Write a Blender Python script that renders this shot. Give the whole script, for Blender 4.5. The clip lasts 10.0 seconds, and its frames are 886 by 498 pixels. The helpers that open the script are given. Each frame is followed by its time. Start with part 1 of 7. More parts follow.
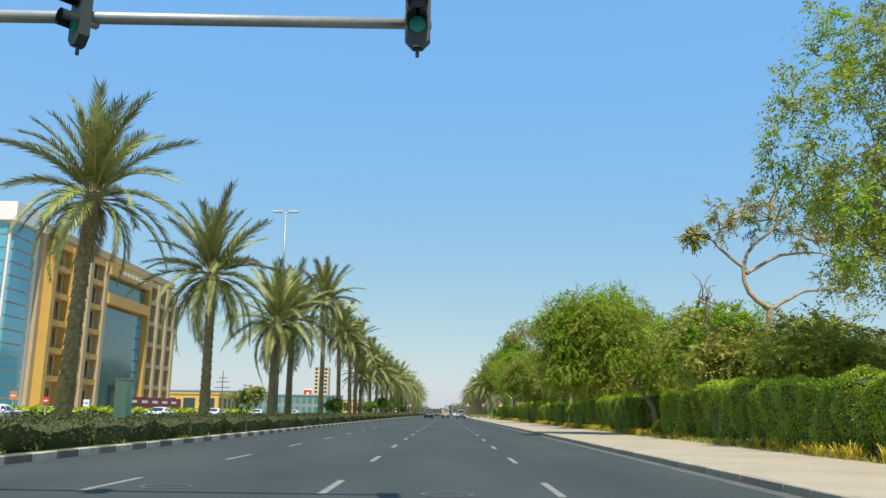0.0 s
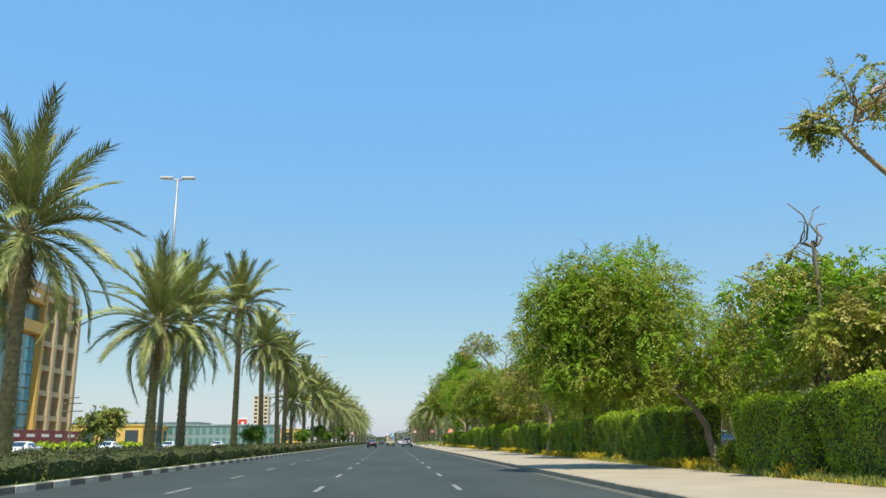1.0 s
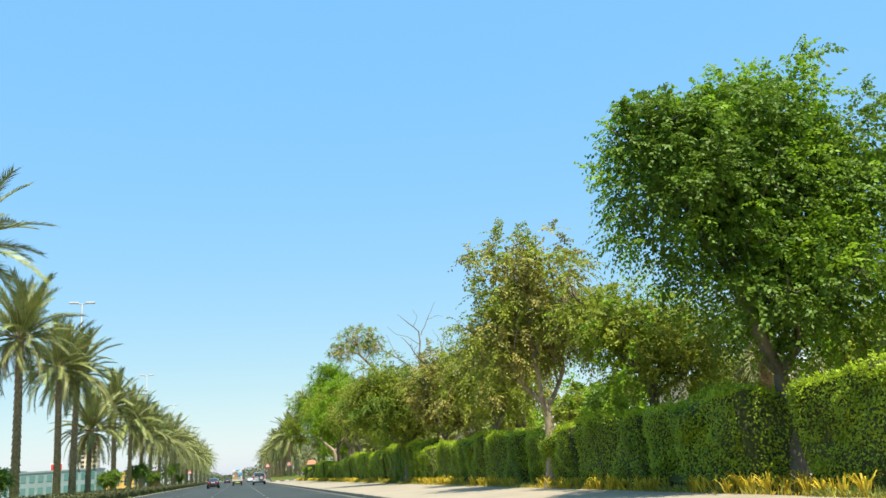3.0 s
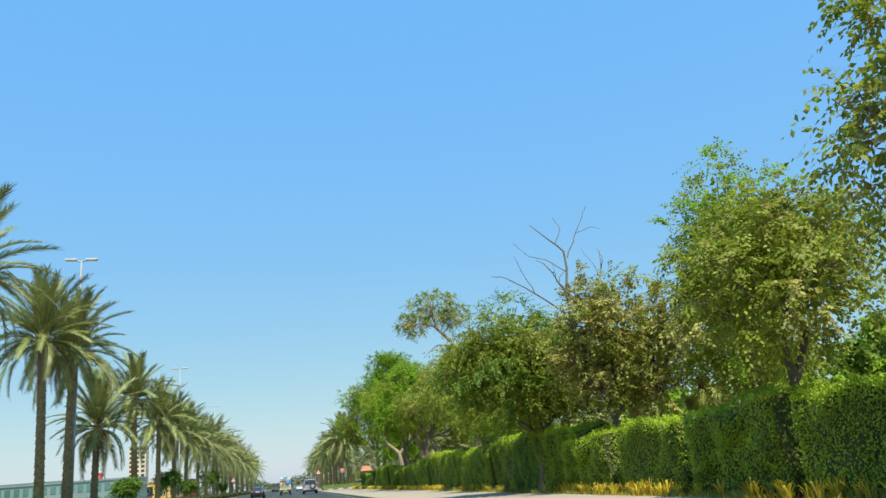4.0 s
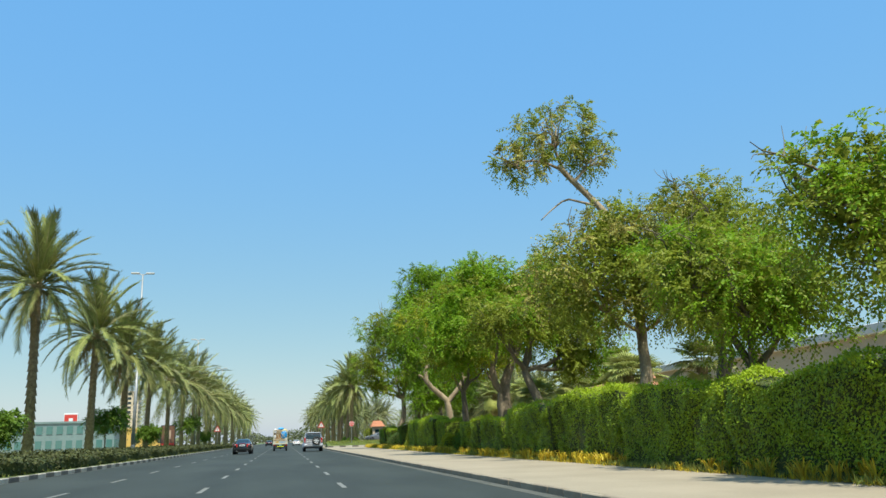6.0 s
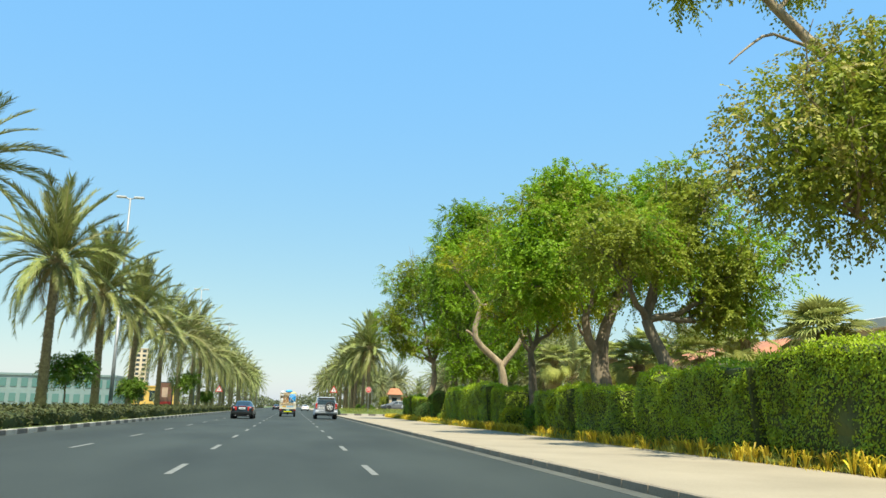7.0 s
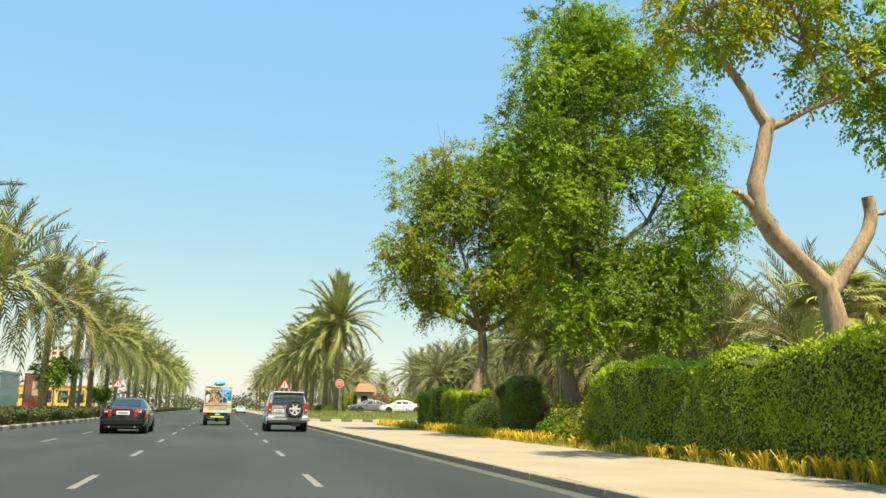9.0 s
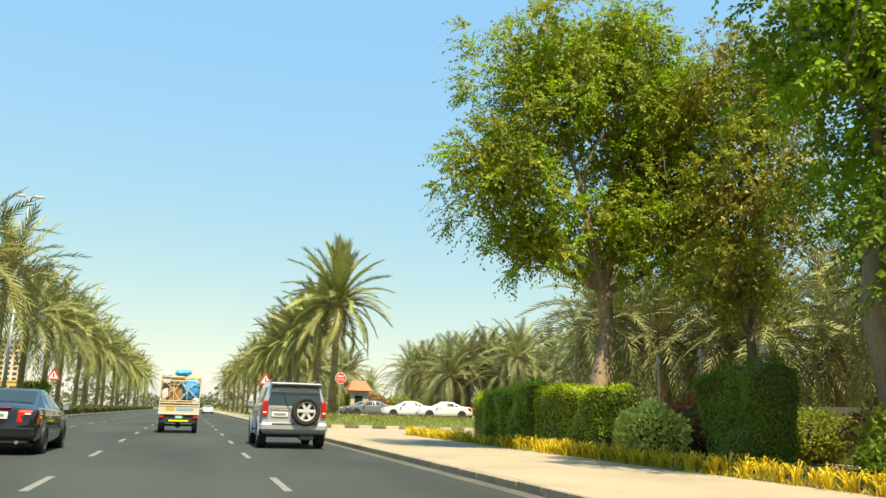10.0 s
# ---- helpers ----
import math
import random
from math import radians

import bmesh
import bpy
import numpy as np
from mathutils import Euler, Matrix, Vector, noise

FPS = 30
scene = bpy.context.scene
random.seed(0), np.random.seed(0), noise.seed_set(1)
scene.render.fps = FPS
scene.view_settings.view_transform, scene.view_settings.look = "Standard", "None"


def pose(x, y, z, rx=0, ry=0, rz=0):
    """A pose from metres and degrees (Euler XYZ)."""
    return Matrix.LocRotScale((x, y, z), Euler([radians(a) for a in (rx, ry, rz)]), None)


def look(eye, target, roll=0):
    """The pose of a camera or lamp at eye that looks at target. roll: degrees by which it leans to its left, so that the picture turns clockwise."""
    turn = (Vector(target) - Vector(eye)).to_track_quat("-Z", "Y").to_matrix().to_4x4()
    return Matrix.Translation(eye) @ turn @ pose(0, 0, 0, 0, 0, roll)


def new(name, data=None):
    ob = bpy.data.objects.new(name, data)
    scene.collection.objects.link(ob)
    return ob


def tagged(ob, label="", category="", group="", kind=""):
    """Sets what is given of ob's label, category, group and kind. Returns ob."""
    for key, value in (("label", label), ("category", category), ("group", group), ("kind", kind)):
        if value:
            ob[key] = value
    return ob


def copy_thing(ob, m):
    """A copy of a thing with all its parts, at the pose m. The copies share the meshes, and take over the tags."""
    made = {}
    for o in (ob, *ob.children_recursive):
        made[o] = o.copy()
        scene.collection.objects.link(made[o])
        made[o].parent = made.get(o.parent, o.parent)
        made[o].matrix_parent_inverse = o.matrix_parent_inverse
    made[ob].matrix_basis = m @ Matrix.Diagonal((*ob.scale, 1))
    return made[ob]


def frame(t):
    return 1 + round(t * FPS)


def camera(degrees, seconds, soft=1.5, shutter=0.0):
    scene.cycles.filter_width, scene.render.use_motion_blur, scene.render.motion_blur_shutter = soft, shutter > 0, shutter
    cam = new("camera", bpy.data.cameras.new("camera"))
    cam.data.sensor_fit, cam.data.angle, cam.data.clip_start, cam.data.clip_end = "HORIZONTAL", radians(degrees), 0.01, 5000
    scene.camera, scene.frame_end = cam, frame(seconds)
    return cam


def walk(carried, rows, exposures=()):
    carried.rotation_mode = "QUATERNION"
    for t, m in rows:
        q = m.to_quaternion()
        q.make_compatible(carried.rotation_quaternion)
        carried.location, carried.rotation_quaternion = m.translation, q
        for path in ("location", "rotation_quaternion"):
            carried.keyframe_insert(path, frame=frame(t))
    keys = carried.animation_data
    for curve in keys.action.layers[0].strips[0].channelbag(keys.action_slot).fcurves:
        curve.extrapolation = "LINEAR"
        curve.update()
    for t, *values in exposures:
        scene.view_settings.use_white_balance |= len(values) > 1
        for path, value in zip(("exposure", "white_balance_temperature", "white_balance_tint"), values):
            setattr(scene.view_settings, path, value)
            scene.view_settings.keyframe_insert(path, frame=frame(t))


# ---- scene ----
cam = camera(58.0, 10.0, soft=1.5)
# seconds, x, y, yaw, pitch, roll; the eye rides 1.22 m over the road
ROWS = [
    (0.0, 0.05, 0.20, 0.22, 11.60, -0.74), (0.5, 0.07, 9.60, -0.93, 13.17, -0.13), (1.0, 0.08, 16.51, -3.59, 13.48, 0.49),
    (1.5, 0.14, 23.92, -8.76, 13.56, -0.48), (2.0, 0.20, 31.96, -17.34, 12.89, -0.46), (2.5, 0.21, 39.11, -20.72, 13.21, 1.98),
    (3.0, 0.21, 46.13, -13.79, 15.06, 3.97), (3.2, 0.21, 50.05, -12.59, 15.51, 4.11), (4.3, 0.22, 71.86, -10.34, 15.83, 4.43),
    (4.5, 0.23, 75.37, -10.37, 15.90, 4.35), (5.0, 0.23, 83.69, -10.29, 16.17, 3.88), (5.2, 0.23, 86.81, -10.29, 16.38, 3.41),
    (6.3, 0.24, 102.39, -11.19, 11.94, 0.65), (6.5, 0.25, 105.12, -11.16, 11.57, -0.04), (7.0, 0.25, 113.13, -10.54, 11.29, -1.14),
    (7.5, 0.26, 121.59, -10.39, 10.94, -1.33), (8.0, 0.26, 129.83, -11.64, 10.85, -0.88), (8.5, 0.27, 138.55, -13.58, 11.06, -0.73),
    (9.0, 0.27, 148.04, -15.05, 11.42, -0.91), (9.5, 0.28, 158.13, -15.18, 12.01, -0.79), (10.0, 0.28, 165.02, -17.33, 11.66, -1.66),
]
walk(cam, [(t, pose(x, y, 1.22, 90 + pitch, roll, yaw)) for t, x, y, yaw, pitch, roll in ROWS],
     exposures=[(0.0, 0.5, 6800, 9), (1.5, 0.52, 6700, 6), (2.0, 0.6, 6800, 5), (2.5, 0.95, 7600, 7), (3.0, 0.85, 6900, 6), (4.5, 0.48, 6450, 3), (5.0, 0.46, 6450, 3),
                (6.5, 0.52, 6850, 3), (7.0, 0.78, 7100, 2), (7.5, 0.80, 7250, 2), (8.0, 0.80, 7500, 1), (9.0, 0.91, 8600, 6), (10.0, 0.96, 9050, 6)])

# ---------------------------------------------------------------- light
SUN_EL, SUN_AZ = radians(64), radians(172)          # azimuth from +y, clockwise: high behind the camera
world = bpy.data.worlds.new("sky")
scene.world = world
world.use_nodes = True
wn = world.node_tree.nodes
sky = wn.new("ShaderNodeTexSky")
sky.sky_type, sky.sun_disc = "NISHITA", False
sky.sun_elevation, sky.sun_rotation = SUN_EL, SUN_AZ
sky.air_density, sky.dust_density, sky.ozone_density, sky.altitude = 1.0, 0.6, 3.0, 0
wn["Background"].inputs["Strength"].default_value = 0.15
# thin summer haze evens out the sky: its own light is damped and a pale blue veil is laid over it
damp, veil = wn.new("ShaderNodeVectorMath"), wn.new("ShaderNodeVectorMath")
damp.operation, veil.operation = "MULTIPLY", "ADD"
damp.inputs[1].default_value, veil.inputs[1].default_value = (0.46, 0.32, 0.04), (0.43, 1.63, 4.03)
world.node_tree.links.new(sky.outputs[0], damp.inputs[0])
world.node_tree.links.new(damp.outputs[0], veil.inputs[0])
# dust greys the lowest part of the sky
coord, parts, low, dust, tint = wn.new("ShaderNodeTexCoord"), wn.new("ShaderNodeSeparateXYZ"), wn.new("ShaderNodeMapRange"), wn.new("ShaderNodeMix"), wn.new("ShaderNodeVectorMath")
low.interpolation_type, low.inputs["From Min"].default_value, low.inputs["From Max"].default_value = "SMOOTHSTEP", -0.05, 0.42
dust.data_type, tint.operation = "RGBA", "MULTIPLY"
dust.inputs["A"].default_value, dust.inputs["B"].default_value = (1.03, 0.95, 0.84, 1), (0.95, 0.99, 1.03, 1)
world.node_tree.links.new(coord.outputs["Generated"], parts.inputs[0])
world.node_tree.links.new(parts.outputs["Z"], low.inputs["Value"])
world.node_tree.links.new(low.outputs[0], dust.inputs["Factor"])
world.node_tree.links.new(veil.outputs[0], tint.inputs[0])
world.node_tree.links.new(dust.outputs["Result"], tint.inputs[1])
world.node_tree.links.new(tint.outputs[0], wn["Background"].inputs["Color"])
sun_data = bpy.data.lights.new("sun", "SUN")
sun_data.energy, sun_data.angle, sun_data.color = 4.35, radians(0.5), (1.0, 0.95, 0.87)
sun = new("sun", sun_data)
to_sun = Vector((math.sin(SUN_AZ) * math.cos(SUN_EL), math.cos(SUN_AZ) * math.cos(SUN_EL), math.sin(SUN_EL)))
sun.matrix_world = look((0, 0, 60), Vector((0, 0, 60)) - to_sun)


# ---------------------------------------------------------------- materials
def material(name, base, dark=None, rough=0.8, metal=0.0, scale=3.0, fine=40.0, bump=0.0, vary=0.0, island=False,
             thin=0.0, emit=0.0, coat=0.0, stretch=(1, 1, 1)):
    """A surface with broad stains and fine grain; vary shifts its brightness from object to object, or from leaf to leaf."""
    m = bpy.data.materials.new(name)
    m.use_nodes = True
    n, link = m.node_tree.nodes, m.node_tree.links.new
    p = n["Principled BSDF"]
    p.inputs["Roughness"].default_value = rough
    p.inputs["Metallic"].default_value = metal
    p.inputs["Coat Weight"].default_value = coat
    dark = dark or tuple(c * 0.6 for c in base)
    tc, mp = n.new("ShaderNodeTexCoord"), n.new("ShaderNodeMapping")
    mp.inputs["Scale"].default_value = stretch
    link(tc.outputs["Object"], mp.inputs["Vector"])
    broad, grain = n.new("ShaderNodeTexNoise"), n.new("ShaderNodeTexNoise")
    broad.inputs["Scale"].default_value, broad.inputs["Detail"].default_value = scale, 5
    grain.inputs["Scale"].default_value, grain.inputs["Detail"].default_value = fine, 3
    link(mp.outputs[0], broad.inputs["Vector"])
    link(mp.outputs[0], grain.inputs["Vector"])
    both = n.new("ShaderNodeMath")
    both.operation = "MULTIPLY_ADD"
    both.inputs[1].default_value = 0.6
    link(broad.outputs["Fac"], both.inputs[0])
    half = n.new("ShaderNodeMath")
    half.operation = "MULTIPLY"
    half.inputs[1].default_value = 0.4
    link(grain.outputs["Fac"], half.inputs[0])
    link(half.outputs[0], both.inputs[2])
    ramp = n.new("ShaderNodeValToRGB")
    ramp.color_ramp.elements[0].position, ramp.color_ramp.elements[1].position = 0.34, 0.62
    ramp.color_ramp.elements[0].color, ramp.color_ramp.elements[1].color = (*dark, 1), (*base, 1)
    link(both.outputs[0], ramp.inputs["Fac"])
    colour = ramp.outputs["Color"]
    if vary:
        hsv = n.new("ShaderNodeHueSaturation")
        if island:
            src = n.new("ShaderNodeNewGeometry").outputs["Random Per Island"]
        else:
            src = n.new("ShaderNodeObjectInfo").outputs["Random"]
        rng = n.new("ShaderNodeMapRange")
        rng.inputs["To Min"].default_value, rng.inputs["To Max"].default_value = 1 - vary, 1 + vary
        link(src, rng.inputs["Value"])
        link(rng.outputs[0], hsv.inputs["Value"])
        hue = n.new("ShaderNodeMapRange")
        hue.inputs["To Min"].default_value, hue.inputs["To Max"].default_value = 0.5 - vary * 0.05, 0.5 + vary * 0.03
        link(src, hue.inputs["Value"])
        link(hue.outputs[0], hsv.inputs["Hue"])
        link(colour, hsv.inputs["Color"])
        colour = hsv.outputs["Color"]
    link(colour, p.inputs["Base Color"])
    if bump:
        b = n.new("ShaderNodeBump")
        b.inputs["Strength"].default_value, b.inputs["Distance"].default_value = bump, 0.02
        link(grain.outputs["Fac"], b.inputs["Height"])
        link(b.outputs[0], p.inputs["Normal"])
    if thin:
        p.inputs["Specular IOR Level"].default_value = 0.25
        tr, mix = n.new("ShaderNodeBsdfTranslucent"), n.new("ShaderNodeMixShader")
        link(colour, tr.inputs["Color"])
        mix.inputs[0].default_value = thin
        link(p.outputs[0], mix.inputs[1])
        link(tr.outputs[0], mix.inputs[2])
        link(mix.outputs[0], n["Material Output"].inputs["Surface"])
    if emit:
        p.inputs["Emission Color"].default_value = (*base, 1)
        p.inputs["Emission Strength"].default_value = emit
    return m


def glass(name, tint, rough=0.03):
    """Dark tinted glass: a glossy skin over a deep tint."""
    m = bpy.data.materials.new(name)
    m.use_nodes = True
    p = m.node_tree.nodes["Principled BSDF"]
    p.inputs["Base Color"].default_value = (*tint, 1)
    p.inputs["Roughness"].default_value = rough
    p.inputs["IOR"].default_value = 1.6
    p.inputs["Specular IOR Level"].default_value = 0.8
    return m


asphalt = material("asphalt", (0.041, 0.051, 0.043), (0.017, 0.023, 0.019), 0.85, scale=0.35, fine=90, bump=0.25, stretch=(1, 0.25, 1))
asphalt_far = material("asphalt_old", (0.11, 0.108, 0.10), (0.08, 0.08, 0.078), 0.85, scale=0.4, fine=60, bump=0.2)
sand = material("sand", (0.42, 0.35, 0.25), (0.32, 0.26, 0.18), 0.95, scale=0.15, fine=6, bump=0.3)
paving = material("paving", (0.37, 0.31, 0.22), (0.285, 0.24, 0.168), 0.9, scale=0.5, fine=30, bump=0.15)
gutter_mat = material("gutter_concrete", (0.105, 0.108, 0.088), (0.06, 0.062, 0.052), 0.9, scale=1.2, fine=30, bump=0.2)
kerb_grey = material("kerb_concrete", (0.37, 0.31, 0.22), (0.25, 0.21, 0.15), 0.88, scale=1.6, fine=30, bump=0.3, vary=0.12)
kerb_white = material("kerb_white_paint", (0.50, 0.46, 0.38), (0.33, 0.30, 0.25), 0.75, scale=2.5, fine=25, bump=0.2, vary=0.12)
kerb_black = material("kerb_black_paint", (0.11, 0.10, 0.085), (0.17, 0.15, 0.125), 0.7, scale=2.5, fine=25, bump=0.2, vary=0.2)
line_paint = material("road_paint", (0.25, 0.25, 0.215), (0.12, 0.12, 0.11), 0.7, scale=4, fine=35, bump=0.2)
soil = material("soil", (0.20, 0.14, 0.085), (0.12, 0.085, 0.05), 0.95, scale=0.8, fine=12, bump=0.5)
lawn = material("ground_cover", (0.12, 0.16, 0.035), (0.07, 0.10, 0.02), 0.9, scale=0.6, fine=14, bump=0.5)
frond_mat = material("palm_leaf", (0.30, 0.325, 0.095), (0.105, 0.130, 0.038), 0.42, scale=0.7, fine=5, vary=0.32, thin=0.14)
grove_leaf = material("grove_palm_leaf", (0.27, 0.30, 0.12), (0.13, 0.155, 0.062), 0.5, scale=0.7, fine=5, vary=0.28, thin=0.2)
fan_mat = material("fan_leaf", (0.52, 0.53, 0.14), (0.34, 0.37, 0.10), 0.55, scale=0.8, fine=5, vary=0.25, thin=0.35)
LEAF_FAN = material("green_fan_leaf", (0.40, 0.43, 0.13), (0.22, 0.26, 0.07), 0.5, scale=0.8, fine=5, vary=0.25, thin=0.3)
fan_dry = material("dry_fan_leaf", (0.58, 0.47, 0.22), (0.38, 0.29, 0.13), 0.7, scale=0.8, fine=5, vary=0.25, thin=0.25)
frond_dry = material("dry_palm_leaf", (0.36, 0.27, 0.12), (0.25, 0.18, 0.08), 0.7, scale=0.7, fine=5, vary=0.2, thin=0.15)
# lighter than dry_palm_leaf, as if sun fell on the tree-shaded stump
sunlit_straw = material("palm_straw_sunlit", (0.62, 0.46, 0.19), (0.40, 0.28, 0.11), 0.8, scale=2.0, fine=14, bump=0.4)
rachis_mat = material("palm_midrib", (0.38, 0.32, 0.13), (0.26, 0.23, 0.09), 0.6)
palm_bark = material("palm_bark", (0.52, 0.41, 0.26), (0.20, 0.15, 0.095), 0.95, scale=5.0, fine=22, bump=0.6)
fruit_mat = material("date_fruit", (0.55, 0.22, 0.05), (0.4, 0.14, 0.03), 0.5, scale=8, fine=30)
bark_pale = material("pale_bark", (0.44, 0.34, 0.21), (0.17, 0.12, 0.075), 0.9, scale=3.2, fine=22, bump=0.9, stretch=(1, 1, 0.3))
bark_mid = material("brown_bark", (0.30, 0.235, 0.155), (0.12, 0.09, 0.06), 0.92, scale=2.4, fine=20, bump=0.8, stretch=(1, 1, 0.3))
bark_dark = material("dark_bark", (0.22, 0.185, 0.125), (0.11, 0.09, 0.06), 0.95, scale=1.5, fine=18, bump=0.6, stretch=(1, 1, 0.3))
LEAF = {
    "green": material("leaf_green", (0.325, 0.372, 0.042), (0.200, 0.245, 0.028), 0.5, scale=0.9, fine=3, vary=0.2, island=True, thin=0.42),
    "bright": material("leaf_bright", (0.290, 0.455, 0.028), (0.172, 0.302, 0.018), 0.5, scale=0.9, fine=3, vary=0.2, island=True, thin=0.45),
    "dark": material("leaf_dark", (0.165, 0.270, 0.028), (0.098, 0.172, 0.020), 0.5, scale=0.9, fine=3, vary=0.2, island=True, thin=0.38),
    "yellow": material("leaf_yellow", (0.46, 0.47, 0.03), (0.24, 0.29, 0.02), 0.45, scale=0.9, fine=3, vary=0.28, island=True, thin=0.38),
    "rust": material("leaf_rust", (0.41, 0.37, 0.085), (0.23, 0.23, 0.045), 0.55, scale=0.9, fine=3, vary=0.35, island=True, thin=0.3),
    "hedge": material("leaf_hedge", (0.330, 0.440, 0.022), (0.160, 0.240, 0.014), 0.5, scale=0.9, fine=4, vary=0.2, island=True, thin=0.2),
    # lighter copy of leaf_hedge: sunlight put into the colour of hedge tops
    "hedge_lit": material("leaf_hedge_lit", (0.440, 0.560, 0.030), (0.260, 0.370, 0.020), 0.5, scale=0.9, fine=4, vary=0.22, island=True, thin=0.35),
    "low": material("leaf_low_hedge", (0.105, 0.115, 0.036), (0.055, 0.062, 0.024), 0.6, scale=0.8, fine=5, vary=0.35, island=True, thin=0.18),
    "gold": material("golden_blade", (0.70, 0.54, 0.045), (0.46, 0.36, 0.035), 0.5, scale=1.0, fine=6, vary=0.3, island=True, thin=0.3),
    "haze": material("leaf_far_woods", (0.150, 0.170, 0.085), (0.085, 0.100, 0.050), 0.7, scale=0.05, fine=1, vary=0.25, island=True, thin=0.2),
    "grass": material("grass_blade", (0.30, 0.33, 0.07), (0.19, 0.22, 0.045), 0.55, scale=1.0, fine=6, vary=0.3, island=True, thin=0.3),
    "variegated": material("variegated_leaf", (0.78, 0.78, 0.24), (0.36, 0.44, 0.08), 0.45, scale=3, fine=9, vary=0.4, island=True, thin=0.25),
    "pink": material("bougainvillea", (0.46, 0.15, 0.08), (0.24, 0.16, 0.04), 0.5, scale=1.5, fine=6, vary=0.3, island=True, thin=0.3),
}
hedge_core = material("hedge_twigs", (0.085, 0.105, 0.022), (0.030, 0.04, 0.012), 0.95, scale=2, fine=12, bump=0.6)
galvanised = material("galvanised_steel", (0.36, 0.37, 0.36), (0.27, 0.28, 0.28), 0.5, 0.45, scale=1.5, fine=20)
lamp_white = material("lamp_white", (0.55, 0.55, 0.52), (0.45, 0.45, 0.43), 0.45)
black_plastic = material("black_plastic", (0.03, 0.03, 0.032), (0.02, 0.02, 0.022), 0.55)
sign_red = material("sign_red", (0.62, 0.05, 0.03), (0.5, 0.04, 0.03), 0.5)
sign_white = material("sign_white", (0.78, 0.78, 0.75), (0.66, 0.66, 0.63), 0.5)
sign_blue = material("sign_blue", (0.03, 0.15, 0.55), (0.03, 0.12, 0.45), 0.5)
cabinet_green = material("cabinet_green", (0.40, 0.50, 0.32), (0.32, 0.41, 0.26), 0.6)


# ---------------------------------------------------------------- mesh tools
def mesh_np(name, verts, faces, mat, smooth=False):
    """A mesh from arrays: verts (n, 3), faces (m, 3 or 4)."""
    verts, faces = np.asarray(verts, np.float32), np.asarray(faces, np.int32)
    me = bpy.data.meshes.new(name)
    k = faces.shape[1]
    me.vertices.add(len(verts))
    me.vertices.foreach_set("co", verts.ravel())
    me.loops.add(faces.size)
    me.loops.foreach_set("vertex_index", faces.ravel())
    me.polygons.add(len(faces))
    me.polygons.foreach_set("loop_start", np.arange(0, faces.size, k, dtype=np.int32))
    if smooth:
        me.polygons.foreach_set("use_smooth", np.ones(len(faces), bool))
    me.materials.append(mat)
    me.update(calc_edges=True)
    return me


def child(name, me, parent, label=""):
    ob = new(name, me)
    ob.parent = parent
    return tagged(ob, label)


def to_mesh(name, bm, mat, smooth=False):
    me = bpy.data.meshes.new(name)
    bm.normal_update()
    for f in bm.faces:
        f.smooth = smooth
    bm.to_mesh(me)
    bm.free()
    me.materials.append(mat)
    return me


def part(name, bm, mat, parent, label="", smooth=False):
    return child(name, to_mesh(name, bm, mat, smooth), parent, label)


def empty(name, label, category, group="", kind="", at=None):
    ob = tagged(new(name), label, category, group, kind)
    if at is not None:
        ob.matrix_basis = at
    return ob


def box(bm, x0, y0, z0, x1, y1, z1, bevel=0.0, segments=1):
    made = bmesh.ops.create_cube(bm, size=1.0, matrix=Matrix.LocRotScale(((x0 + x1) / 2, (y0 + y1) / 2, (z0 + z1) / 2), None, (x1 - x0, y1 - y0, z1 - z0)))
    if bevel:
        edges = list({e for v in made["verts"] for e in v.link_edges})
        bmesh.ops.bevel(bm, geom=edges, offset=bevel, segments=segments, affect="EDGES", profile=0.6)
    return made["verts"]


def rod(bm, a, b, r0, r1=None, sides=10):
    """A tapered round bar from a to b."""
    a, b = Vector(a), Vector(b)
    turn = (b - a).to_track_quat("Z", "Y").to_matrix().to_4x4()
    bmesh.ops.create_cone(bm, cap_ends=True, segments=sides, radius1=r0, radius2=r0 if r1 is None else r1, depth=(b - a).length,
                          matrix=Matrix.Translation((a + b) / 2) @ turn)


def boxes(*rows, bevel=0.0):
    bm = bmesh.new()
    for r in rows:
        box(bm, *r, bevel=bevel)
    return bm


def tubes(runs, sides=7):
    """Round limbs: each run is (points, radii)."""
    V, Fc, at = [], [], 0
    for pts, radii in runs:
        pts = np.asarray(pts, float)
        tan = np.gradient(pts, axis=0)
        tan /= np.linalg.norm(tan, axis=1, keepdims=True) + 1e-9
        u = np.zeros_like(tan)
        side = np.cross(tan[0], [1.0, 0, 0] if abs(tan[0, 2]) > 0.7 else [0, 0, 1.0])
        for i, d in enumerate(tan):                        # the ring is carried along the limb without twisting
            side = side - d * (side @ d)
            side /= np.linalg.norm(side) + 1e-9
            u[i] = side
        w = np.cross(tan, u)
        ang = np.linspace(0, 2 * np.pi, sides, endpoint=False)
        ring = pts[:, None] + np.asarray(radii)[:, None, None] * (np.cos(ang)[None, :, None] * u[:, None] + np.sin(ang)[None, :, None] * w[:, None])
        V.append(ring.reshape(-1, 3))
        n = len(pts)
        i, j = np.meshgrid(np.arange(n - 1), np.arange(sides), indexing="ij")
        k = (j + 1) % sides
        Fc.append(np.stack([at + i * sides + j, at + i * sides + k, at + (i + 1) * sides + k, at + (i + 1) * sides + j], -1).reshape(-1, 4))
        at += n * sides
    return np.concatenate(V), np.concatenate(Fc)


